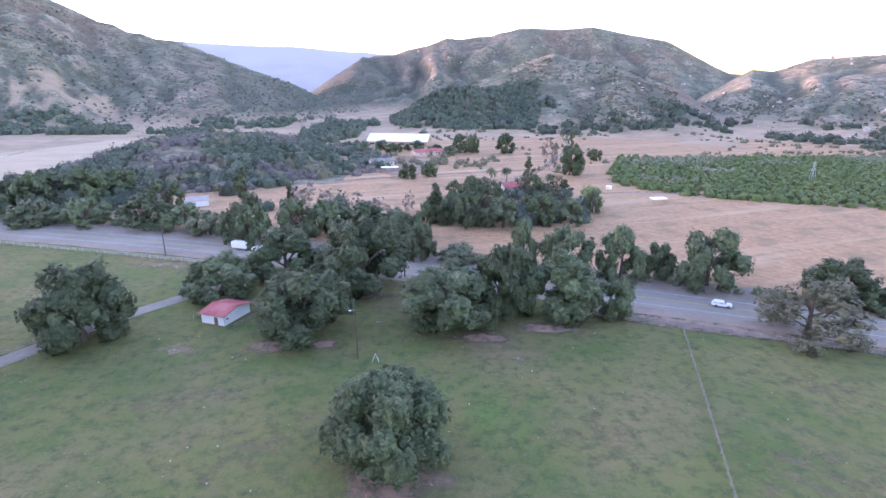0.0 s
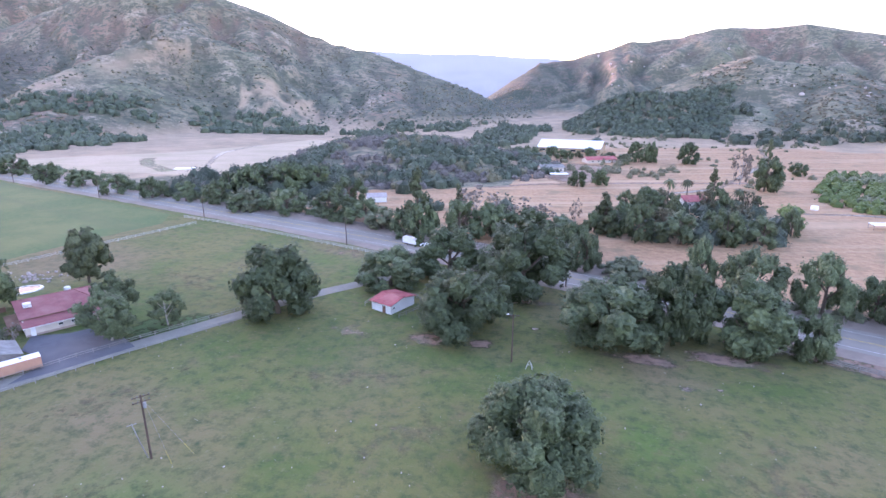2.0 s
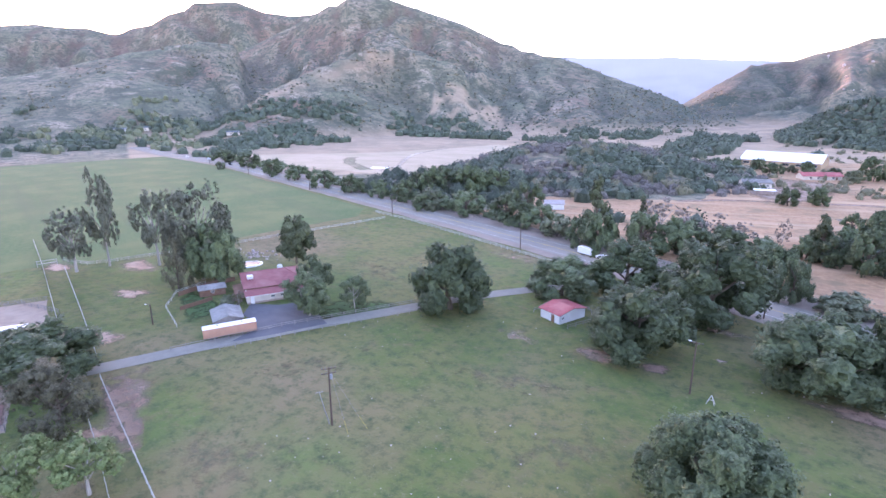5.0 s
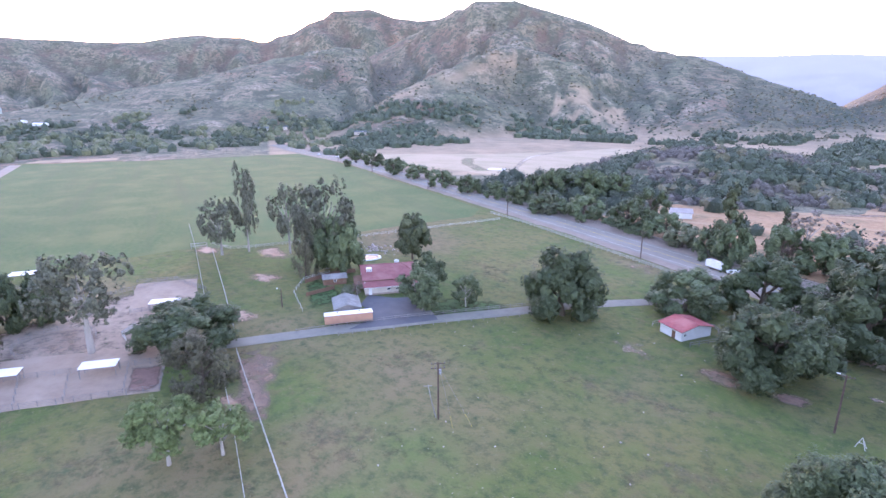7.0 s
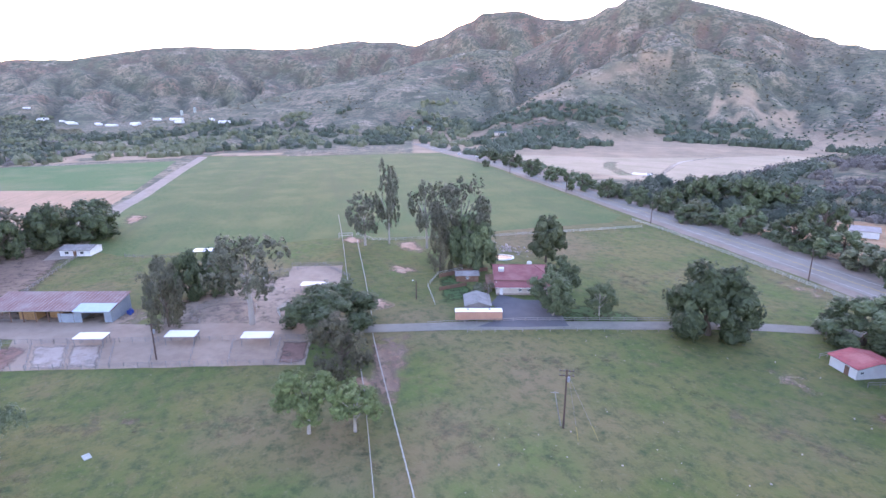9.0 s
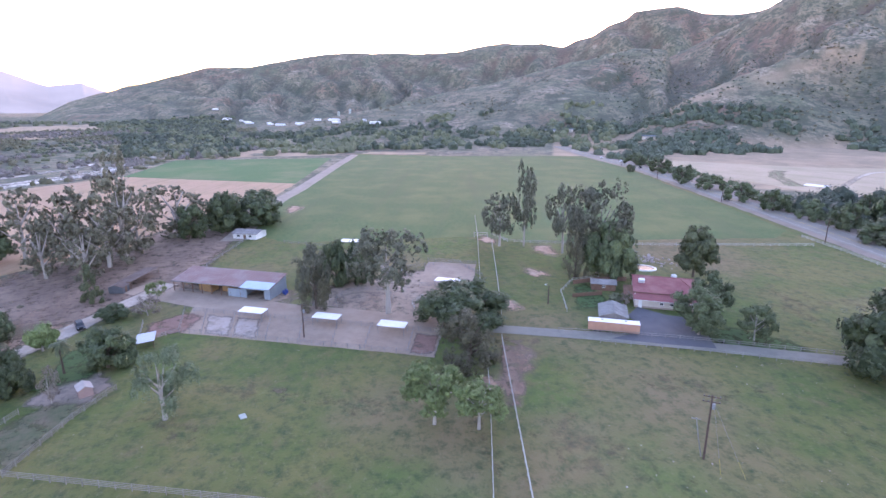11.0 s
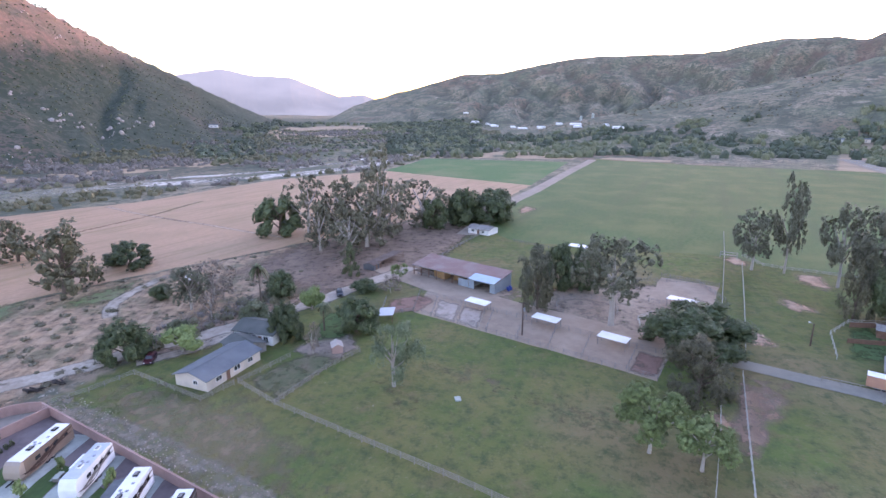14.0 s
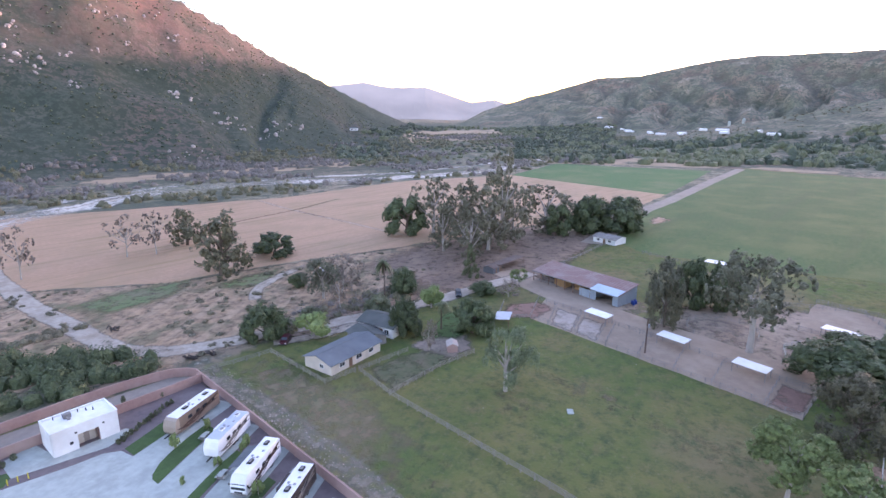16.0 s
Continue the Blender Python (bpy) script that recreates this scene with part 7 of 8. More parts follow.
def block_wall(label, line, high=1.9):
    root = thing("block_wall", label, "wall", line[0][0], line[0][1])
    o = Vector((*line[0], 0))
    for a, b in zip(line, line[1:]):
        a, b = Vector((*a, 0)), Vector((*b, 0))
        far, turn, c = (b - a).length, Euler((0, 0, math.atan2(b.y - a.y, b.x - a.x))), (a + b) / 2 - o
        w = part("panel", boxed(c.x, c.y, high / 2, far, 0.2, high, 0, turn), PINKBLOCK, root)
        part("coping", boxed(c.x, c.y, high + 0.045, far + 0.1, 0.32, 0.09, 0, turn), PINKBLOCK, root)


block_wall("tan block wall between camping ground and pasture", [(-75.6, -93.0), (-57.5, -39.1), (-50, -16.5)])
block_wall("tan block wall on the scrub side of the camping ground", [(-75.7, -93.3), (-75.0, -95.4), (-73.6, -97.4), (-71.2, -99.1), (-65.1, -101.9), (-56.9, -104.4), (-45.5, -107.0), (-20, -113)])
block_wall("tan inner block wall behind the white building", [(-74.5, -90.4), (-70.3, -91.3), (-64.7, -92.7), (-58.5, -94.3), (-41.5, -98.6), (-20, -103.5)])


def service_building():
    root = thing("service_building", "white flat-roofed service building of the camping ground", "building", -51.1, -92.5, 0.11, -14.5)
    bm = bmesh.new()
    box(bm, 0, -2.95, 2.2, 10, 0.2, 4.4)
    for s in (-1, 1):
        box(bm, s * 4.9, 0, 2.2, 0.2, 5.7, 4.4)
    box(bm, 3.05, 2.95, 2.2, 3.5, 0.2, 4.4)
    box(bm, -3.35, 2.95, 2.2, 2.9, 0.2, 4.4)
    box(bm, -0.3, 2.95, 3.5, 3.2, 0.2, 1.8)
    part("wall", bm, WHITEWALL, root)
    roof = part("roof", boxed(0, 0, 4.12, 9.7, 5.6, 0.14), WHITEMETAL, root)
    for a, b, c, d in ((0, -2.95, 10.1, 0.28), (0, 2.95, 10.1, 0.28), (-4.9, 0, 0.28, 5.7), (4.9, 0, 0.28, 5.7)):
        part("parapet_cap", boxed(a, b, 4.44, c, d, 0.08), WHITEMETAL, roof)
    unit = part("cooler", boxed(1.4, -1.2, 4.6, 1.2, 0.9, 0.8, 0.04), PIPE, roof, "grey rooftop cooler")
    part("duct", boxed(1.4, -0.4, 4.4, 0.5, 0.8, 0.4), PIPE, unit)
    for x, y in ((3.2, -2.0), (-0.4, -1.8), (-1.5, -1.2), (-2.4, -0.6)):
        bm = bmesh.new()
        tube(bm, [(x, y, 4.15), (x, y, 4.75)], [0.09, 0.09], 7)
        part("vent", bm, BLACK, roof)
    part("alcove", boxed(-0.3, 1.4, 1.3, 3.2, 0.12, 2.6), surface("stone_alcove", (0.36, 0.29, 0.25), (0.28, 0.225, 0.195), 0.4, bump=0.3), root, "tan stone alcove")
    part("alcove_side", boxed(-1.95, 2.2, 1.3, 0.12, 1.5, 2.6), PINKBLOCK, root)
    part("alcove_side", boxed(1.35, 2.2, 1.3, 0.12, 1.5, 2.6), PINKBLOCK, root)
    part("alcove_ceiling", boxed(-0.3, 2.2, 2.66, 3.3, 1.5, 0.1), WHITEWALL, root)
    for x in (-1.2, 0.6):
        door(root, x, 1.47, 0.95, 2.05, "+y", CREAM)
    part("sign", boxed(2.3, 3.07, 1.5, 0.5, 0.04, 0.5), BLACK, root, "small dark square sign")
    for x in (-2.6, 1.5):
        part("wall_lamp", boxed(x, 3.12, 3.1, 0.35, 0.16, 0.2), BLACK, root)


service_building()
sheet("service_apron", [(-41.0, -97.4), (-39.6, -91.6), (-51.3, -85.9), (-56.8, -86.6), (-56.2, -88.6), (-46.0, -91.0), (-46.4, -98.2)], 0.13, CONCRETE, "concrete apron round the service building", "pavement", 0.05)
fence("hitching_rail", "yellow guard posts beside the lawn", [(-38.6, -90.4), (-40.9, -89.3)], surface("yellow_post", (0.62, 0.52, 0.06), (0.55, 0.45, 0.06), 0.5, bump=0.0), 1.0, 0, 1.2, 0.16, 0.1, "guard posts")

PADS = [
    [(-51.5, -79.8), (-59.0, -80.5), (-70.5, -82.4), (-71.0, -77.6), (-63.4, -76.7), (-54.8, -75.2), (-49.9, -72.9), (-46.5, -71.6), (-46.5, -78.0)],
    [(-46.0, -69.4), (-52.0, -70.9), (-58.0, -72.4), (-66.6, -73.4), (-67.2, -67.4), (-60.0, -65.8), (-52.9, -64.6), (-44.5, -62.6)],
]
STRIPS = [
    [(-52.2, -83.0), (-57.0, -83.7), (-61.4, -84.6), (-60.2, -80.8), (-54.7, -80.1), (-51.6, -79.9)],
    [(-48.5, -70.0), (-48.9, -71.8), (-49.9, -72.9), (-52.0, -74.2), (-54.8, -75.2), (-59.0, -76.2), (-63.4, -76.7), (-63.0, -73.8), (-57.9, -72.5), (-51.9, -71.0)],
    [(-47.2, -62.4), (-48.6, -63.5), (-52.9, -64.6), (-56.6, -65.4), (-60.0, -65.7), (-59.7, -63.8), (-53.6, -62.9), (-49.0, -61.8)],
]
for k in range(1, 4):
    PADS.append([(x + 3.0 * k, y + 9.7 * k) for x, y in PADS[1]])
    STRIPS.append([(x + 3.0 * k, y + 9.7 * k) for x, y in STRIPS[2]])
for ring in PADS:
    sheet("camp_pad", ring, 0.12, CONCRETE, "long concrete camping pad", "pavement", 0.0)
for ring in STRIPS:
    sheet("camp_lawn", ring, 0.128, LAWN, "green grass strip between camping pads", "lawn", 0.08)


AWNING = surface("awning_cloth", (0.13, 0.14, 0.15), (0.10, 0.11, 0.12), 0.8, bump=0.1)
TANPAINT = surface("tan_paint", (0.36, 0.29, 0.235), (0.32, 0.255, 0.205), 2.0, rough=0.4, bump=0.0)
BROWNPAINT = surface("brown_paint", (0.075, 0.045, 0.034), (0.055, 0.034, 0.028), 2.0, rough=0.35, bump=0.0)


def motorhome(x, y, turn, long, label, body, stripe, bus=True, slide=True, awning=False, skin=None):
    """A motorhome or travel trailer; local +x is the nose."""
    root = thing("motorhome" if bus else "travel_trailer", label, "motorhome" if bus else "caravan", x, y, 0.13, turn)
    h = long / 2
    nose = [(-h, 0.55), (h - 0.15, 0.55), (h, 0.9), (h, 2.0), (h - 0.35, 3.0), (h - 0.75, 3.3), (-h + 0.2, 3.35), (-h, 3.1)]
    part("body", profile_body(nose, 2.6, 0.10), body, root)
    roof = part("roof", boxed(-0.25, 0, 3.36, long - 1.2, 2.36, 0.10, 0.04), skin or WHITEMETAL, root, "grey roof skin" if skin else "white roof skin")
    for k, fx in enumerate((-0.62, 0.30)):
        ac = part("air_conditioner", boxed(fx * h, 0, 3.52, 1.1, 0.75, 0.26, 0.08), WHITEMETAL if skin else BLACK, roof)
        part("grille", boxed(fx * h, 0, 3.66, 0.7, 0.45, 0.03), PIPE, ac)
    for fx, fy in ((-0.25, 0.5), (0.02, -0.5), (0.05, 0.45), (0.12, -0.1)):
        part("roof_vent", boxed(fx * h, fy, 3.46, 0.4, 0.4, 0.12, 0.03), SHEETROOF, roof)
    if bus:
        part("windscreen", slab(bmesh.new(), [(h + 0.05, -1.14, 1.35), (h + 0.05, 1.14, 1.35), (h - 0.06, 1.12, 2.25), (h - 0.06, -1.12, 2.25)], 0.05), GLASS, root)
        part("grille", boxed(h + 0.02, 0, 0.92, 0.06, 1.3, 0.26, 0.02), BLACK, root)
        part("bumper", boxed(h + 0.04, 0, 0.62, 0.14, 2.3, 0.22, 0.04), PIPE, root)
        for s in (-1, 1):
            part("headlight", boxed(h + 0.0, s * 0.95, 1.0, 0.10, 0.4, 0.2, 0.03), WHITEMETAL, root)
            part("mirror", boxed(h - 0.2, s * 1.5, 2.0, 0.12, 0.25, 0.4, 0.04), BLACK, root)
    else:
        cap = [(h - 1.1, 0.95), (h + 0.03, 0.95), (h + 0.03, 2.0), (h - 0.32, 3.03), (h - 0.72, 3.33), (h - 1.1, 3.33)]
        part("front_cap", profile_body(cap, 2.64, 0.10), CHALK if skin else TANPAINT, root, "rounded front cap")
        part("front_window", slab(bmesh.new(), [(h + 0.02, -0.8, 1.9), (h + 0.02, 0.8, 1.9), (h - 0.2, 0.8, 2.5), (h - 0.2, -0.8, 2.5)], 0.04), CHALK, root)
        part("drawbar", boxed(h + 0.6, 0, 0.55, 1.4, 0.2, 0.14), BLACK, root)
    for s in (-1, 1):
        for fx, w in ((-0.70, 0.8), (-0.30, 1.1), (0.02, 0.9), (0.36, 1.0)):
            part("window", boxed(fx * h, s * 1.29, 2.25, w, 0.06, 0.62, 0.02), GLASS, root)
        # sweeping bands: start, end, height at start and end, bow, width
        for x0, x1, z0, z1, bow, wide in ((-0.98, 0.1, 2.9, 0.9, 0.35, 0.42), (-0.96, 0.55, 2.0, 0.8, 0.45, 0.34), (-0.4, 0.9, 2.9, 1.1, -0.35, 0.36), (0.1, 0.95, 0.9, 1.5, -0.25, 0.30)):
            bm = bmesh.new()
            rows = []
            for k in range(15):
                u = k / 14
                w = wide * (0.15 + math.sin(math.pi * u) ** 0.7)
                z = z0 + (z1 - z0) * u + bow * math.sin(math.pi * u)
                x1u = (x0 + (x1 - x0) * u) * h
                rows.append([bm.verts.new((x1u, s * (1.305 + e), min(3.0, max(0.7, z + d * w)))) for e in (0.0, 0.015) for d in (-0.5, 0.5)])
            for p, q in zip(rows, rows[1:]):
                for i, j in ((0, 1), (1, 3), (3, 2), (2, 0)):
                    bm.faces.new((p[i], p[j], q[j], q[i]))
            part("stripe", bm, stripe, root, "sweeping painted band")
        part("skirt", boxed(0, s * 1.27, 0.62, long - 0.6, 0.05, 0.3), TAUPE, root)
    if awning:
        part("awning", slab(bmesh.new(), [(-0.6 * h, -1.32, 3.0), (0.45 * h, -1.32, 3.0), (0.45 * h, -3.3, 2.55), (-0.6 * h, -3.3, 2.55)], 0.04), AWNING, root, "dark grey awning")
        for fx in (-0.58, 0.43):
            part("awning_arm", tube(bmesh.new(), [(fx * h, -1.32, 1.2), (fx * h, -3.25, 2.52)], [0.03, 0.03], 6), PIPE, root)
    if slide:
        out = part("slide_out", boxed(-0.15 * h, -1.65, 1.85, long * 0.36, 0.75, 2.2, 0.04), body, root)
        part("slide_window", boxed(-0.15 * h, -2.04, 2.1, 1.5, 0.05, 0.7), GLASS, out)
    part("ladder", boxed(-h - 0.06, 0.7, 2.0, 0.06, 0.4, 2.4), PIPE, root)
    wheel_set(root, (-0.42 * h, 0.66 * h) if bus else (-0.15 * h, 0.05 * h), 1.12, 0.46)
    return root


motorhome(-63.4, -79.8, 9.5, 11.4, "brown fifth-wheel trailer with sweeping dark bands and white roof", surface("taupe_shell", (0.20, 0.150, 0.118), (0.17, 0.128, 0.10), 2.0, rough=0.4, bump=0.0), BROWNPAINT, False)
motorhome(-61.0, -68.5, 14.0, 9.7, "white travel trailer with a pale grey roof on a concrete pad", CHALK, PIPE, False, skin=surface("grey_roof_skin", (0.46, 0.50, 0.56), (0.40, 0.44, 0.50), 1.0, rough=0.5, bump=0.05))
motorhome(-56.7, -57.9, 14.5, 10.6, "white motorhome with dark bands and an open awning", CHALK, BROWNPAINT, True, False, True)
motorhome(-54.2, -48.6, 14.0, 10.0, "dark motorhome with white roof beside the wall", DARKSTRIPE, PIPE)


def picnic_table(x, y):
    root = thing("picnic_table", "pale picnic table on a concrete slab", "table", x, y, 0.13, 16)
    part("tabletop", boxed(0, 0, 0.75, 1.8, 0.75, 0.07), CONCRETE, root)
    for s in (-1, 1):
        part("bench", boxed(0, s * 0.7, 0.45, 1.8, 0.28, 0.06), CONCRETE, root)
        part("leg", boxed(s * 0.6, 0, 0.36, 0.1, 1.3, 0.7), PIPE, root)


for x, y in ((-54.0, -62.4), (-51.4, -52.6), (-60.2, -73.2)):
    picnic_table(x, y)
for x, y, w, h2 in ((-55.8, -75.4, 2.0, 3.0), (-60.6, -64.2, 1.8, 3.4), (-53.3, -54.5, 1.8, 2.8), (-55.6, -65.2, 1.4, 2.0), (-62.4, -75.0, 1.8, 2.6), (-50.0, -66.5, 1.2, 1.8)):
    plant("dwarf", x, y, w * 1.15, h2, "small yellow-green tree on a grass strip", "camp trees")
for k in range(14):
    plant("bush", -52.6 - k * 1.0, -85.2 - k * 0.27 + 0.2 * math.sin(k * 2.1), 1.0 + 0.25 * math.sin(k), 1.3, "small clipped shrub in a row", "camp shrubs")
for x, y, w, h2 in ((-66.5, -92.6, 1.5, 1.5), (-40.5, -96.0, 1.6, 1.3), (-42.6, -96.6, 1.4, 1.2), (-62.0, -97.4, 1.2, 1.6)):
    plant("bush", x, y, w, h2, "small shrub by the block wall")
r = post_roof("trash_enclosure", "small tan enclosure with white roof", -41.2, -103.2, 0, 3.2, 2.6, 2.2, 0.1, WHITEMETAL, "enclosure", PINKBLOCK)


soft_strip("cottage_drive", [(-96.5, -91), (-103, -82), (-109, -79.5), (-118, -80), (-128, -76)], 5.0, 0.072, bpy.data.materials["pale_gravel"], "pale gravel drive behind the cottage", "driveway", 25, 1.0)
BROWNGRASS = surface("worn_brown_grass", (0.205, 0.158, 0.098), (0.150, 0.138, 0.072), 1.4, (0.24, 0.175, 0.115), 6.0, bump=0.4, bump_size=0.4)
soft_sheet("worn_grass", [(-82, -91), (-90, -79), (-86, -64), (-83, -52), (-74, -34), (-64, -36), (-68, -60), (-75, -84)], 0.040, BROWNGRASS, "worn brownish grass beside the cottage", "grass", 0.6, 0.75)
soft_sheet("bare_corner", [(-117, 38.5), (-116, 43.5), (-109, 43.8), (-102, 39.5), (-93, 36.5), (-86, 32.6), (-88, 29.6), (-98, 31.5)], 0.05, DIRT, "bare trodden earth in the corner of the drive", "dirt", 0.45, 0.85)
soft_sheet("paddock_weeds", [(-88.5, -53.5), (-87.8, -52), (-101, -48.6), (-108, -46.5), (-110, -54), (-104, -59), (-94, -62)], 0.068, surface("rank_weeds", (0.072, 0.090, 0.042), (0.110, 0.110, 0.060), 0.9, (0.16, 0.13, 0.085), 4.0, bump=0.6, bump_size=0.3), "rank dark weeds in the cottage paddock", "weeds", 0.25)

car("car", "white car parked among the dry brush", -151.6, -117.4, 70, CHALK, 4.6)

for k, (x, y, w, l, turn) in enumerate(((-95, -30, 9, 4, 60), (-88, -58, 5, 7, 20), (-80, -72, 8, 5, 70), (-106, -20, 12, 3.5, 62), (-96, 4, 16, 4, 63), (-100, 22, 8, 5, 30), (-66, -40, 9, 5, 70), (-84, -80, 6, 8, 20), (-60, 2, 8, 4, 10), (-74, 40, 14, 6, 40), (-88, 70, 12, 5, 60), (-50, 88, 15, 6, 15), (-30, 74, 12, 5, 30), (28, 78, 12, 6, 100), (58, 66, 14, 10, 20), (76, 92, 12, 7, 150), (-120, 128, 18, 8, 150), (-104, 140, 14, 6, 150), (-84, 23.5, 15, 1.8, 176))):
    c, q = math.cos(radians(turn)), math.sin(radians(turn))
    ring = [(w * math.cos(t) * (1 + 0.25 * math.sin(3 * t + x)), l * math.sin(t) * (1 + 0.25 * math.cos(2 * t + y))) for t in np.linspace(0, 6.05, 22)]
    soft_sheet("worn_grass", [(x + a * c - b * q, y + a * q + b * c) for a, b in ring], 0.022 + 0.0006 * k, BROWNGRASS, "worn brownish grass in the pasture", "grass", 0.85, 0.35)

soft_sheet("pen_ground", [(-135, -47), (-147.6, -47.5), (-154, -40), (-150, -34), (-139.5, -37)], 0.088, REDSAND, "reddish bare dirt pen beside the lean-to", "corral", 0.3)
fence("rail_fence", "weathered rail fence round the dirt pen", [(-139.5, -38.5), (-135, -46.5), (-147.6, -49)], GREYWOOD, 1.3, 3, 2.8, 0.12, 0.10)

# ---- charred log heaps and the low brush on the weedy flat ----
CHAR = surface("charred_wood", (0.035, 0.030, 0.028), (0.065, 0.052, 0.045), 0.5, bump=0.5, bump_size=0.15)


def log_heap(x, y, long, seed):
    rng = np.random.RandomState(seed)
    root = thing("log_heap", "heap of dark charred logs on dry ground", "logs", x, y, 0, rng.uniform(0, 180))
    for k in range(9):
        a, b, t = rng.uniform(-long / 2, long / 2), rng.uniform(-0.9, 0.9), rng.uniform(-0.7, 0.7)
        half = rng.uniform(0.7, 1.6)
        z = 0.16 + 0.12 * (k % 3)
        part("log", tube(bmesh.new(), [(a - half * math.cos(t), b - half * math.sin(t), z), (a, b, z + 0.05), (a + half * math.cos(t), b + half * math.sin(t), z + rng.uniform(0, 0.3))], [0.17, 0.16, 0.12], 6), CHAR, root)


log_heap(-85.0, -134.6, 4.0, 1)
log_heap(-85.1, -99.5, 3.0, 2)
log_heap(-81.5, -101.8, 3.0, 3)
fence("rail_fence", "weathered rail fence from the block wall to the cottage", [(-77.7, -94.1), (-83.4, -90.6), (-91.6, -87.2)], GREYWOOD, 1.2, 3, 2.8, 0.12, 0.09)
rng = np.random.RandomState(19)
u = rng.rand(46)
thicket("track_brush", -60 - 21 * u + rng.randn(46), -148 + 4.5 * u + 1.6 * rng.randn(46), rng.uniform(1.8, 3.6, 46), rng.uniform(0.9, 1.9, 46), 60, 0.07, SAGE, "low grey-green brush beside the gravel track", 18)


# ---- buildings far off ----
gable_house("riding_hall", "long far riding hall with bright white roof", "barn", -37.5, 556, -7, 60, 36, 5.0, 11.0, surface("tan_siding", (0.42, 0.30, 0.19), (0.35, 0.25, 0.16), 3.0, bump=0.1), WHITEMETAL, 0.8, windows=[(-25 + 10 * k, -18.0, 2.5, 5.0, 2.0, "-y") for k in range(6)], seams=24)
gable_house("farm_office", "far low building with red roof", "house", -9, 472, 30, 26, 10, 3.0, 5.0, CREAM, REDROOF, 0.8, windows=[(-8 + 5 * k, -5.0, 1.6, 1.6, 1.2, "-y") for k in range(4)], doors=[(9.5, -5, 1.2, 2.1, "-y")])
gable_house("farm_house", "far pinkish farm house with grey-brown roof", "house", -41, 400, 25, 17, 9, 4.2, 6.0, CREAM, GREYWOOD, 0.6, windows=[(-6 + 4 * k, -4.5, 2.4, 1.4, 1.2, "-y") for k in range(4)])
soft_sheet("farm_yard", [(-58, 412), (-44, 372), (-30, 352), (-16, 346), (-3, 372), (6, 420), (0, 455), (-30, 462)], 0.06, DIRT, "bare dirt yard of the far farm", "yard", 0.3, 0.9)
soft_strip("farm_road", [(0, 360), (30, 372), (70, 380), (110, 400)], 6, 0.07, DIRT, "pale dirt road past the far farm", "track", 21, 0.9)
soft_strip("farm_road", [(-70, 322), (-45, 344), (-20, 350)], 6, 0.072, DIRT, "pale dirt road up to the far farm", "track", 22, 0.9)
soft_strip("dirt_road", [(4, 314), (38, 336), (66, 362), (98, 440), (130, 530), (150, 640)], 6, 0.075, bpy.data.materials["pale_farm_dirt"], "pale dirt road up the dry slope", "track", 31, 0.6)
soft_strip("dirt_road", [(85, 292), (120, 300), (160, 284), (230, 252), (330, 205)], 5, 0.077, bpy.data.materials["pale_farm_dirt"], "pale dirt track along the citrus grove", "track", 32, 1.0)
post_roof("shade_roof", "white canopy beside the far farm house", -33, 376, 15, 12, 6, 3.0, 0.2, WHITEMETAL)
gable_house("bungalow", "white bungalow with a pale worn roof behind roadside trees", "house", -119, 263, 30, 10, 8, 3.0, 4.4, WHITEWALL, surface("pale_worn_roof", (0.40, 0.35, 0.33), (0.33, 0.285, 0.27), 1.5, bump=0.2), 0.5, windows=[(-2.5, -3.5, 1.6, 1.3, 1.1, "-y"), (1.5, -3.5, 1.6, 1.3, 1.1, "-y")])
gable_house("villa", "pale villa with red roof among garden trees", "house", 41, 296, 30, 13, 9, 4.0, 6.2, WHITEWALL, REDROOF, 0.6, windows=[(-4, -4.5, 2.2, 1.5, 1.2, "-y"), (0, -4.5, 2.2, 1.5, 1.2, "-y"), (4, -4.5, 2.2, 1.5, 1.2, "-y")])
post_roof("field_shelter", "small white field shelter in the dry field", 113, 269, 12, 8.5, 4.0, 2.6, 0.4, WHITEMETAL)
keg("water_tank", "pale round tank at the grove's corner", 99.5, 307, 1.8, 2.0, WHITEMETAL, "tank")
sheet("field_patch", [(-316, 330), (-322, 340), (-308, 346), (-304, 336)], 0.09, WHITEMETAL, "pale cover sheet on the field", "cover", 0.3)
for k in range(16):
    x, y = -1690 + 46 * k, -285 + 25.5 * k + 14 * math.sin(k * 2.3)
    ob = gable_house("greenhouse", "far white greenhouse roof in the valley", "greenhouse", x, y, 60, 15 + 8 * math.sin(k * 1.7), 8 + 2 * math.sin(k), 3.0, 4.2, WHITEWALL, WHITEMETAL, 0.3)
    tagged(ob, group="far greenhouses")
    ob.location.z = float(height(x, y)) + 4.0
for az, r0 in ((88.0, 1230), (86.86, 1240)):
    x, y = -math.sin(radians(az)) * r0, math.cos(radians(az)) * r0
    root = thing("silo", "pale tall silo on the far slope", "silo", x, y, float(height(x, y)) - 1, 0, "far silos")
    part("shaft", tube(bmesh.new(), [(0, 0, 0), (0, 0, 9), (0, 0, 10.5)], [2.8, 2.8, 2.2], 14), CONCRETE, root)
    part("cap", tube(bmesh.new(), [(0, 0, 10.5), (0, 0, 11.2)], [2.2, 0.4], 14), CONCRETE, root)


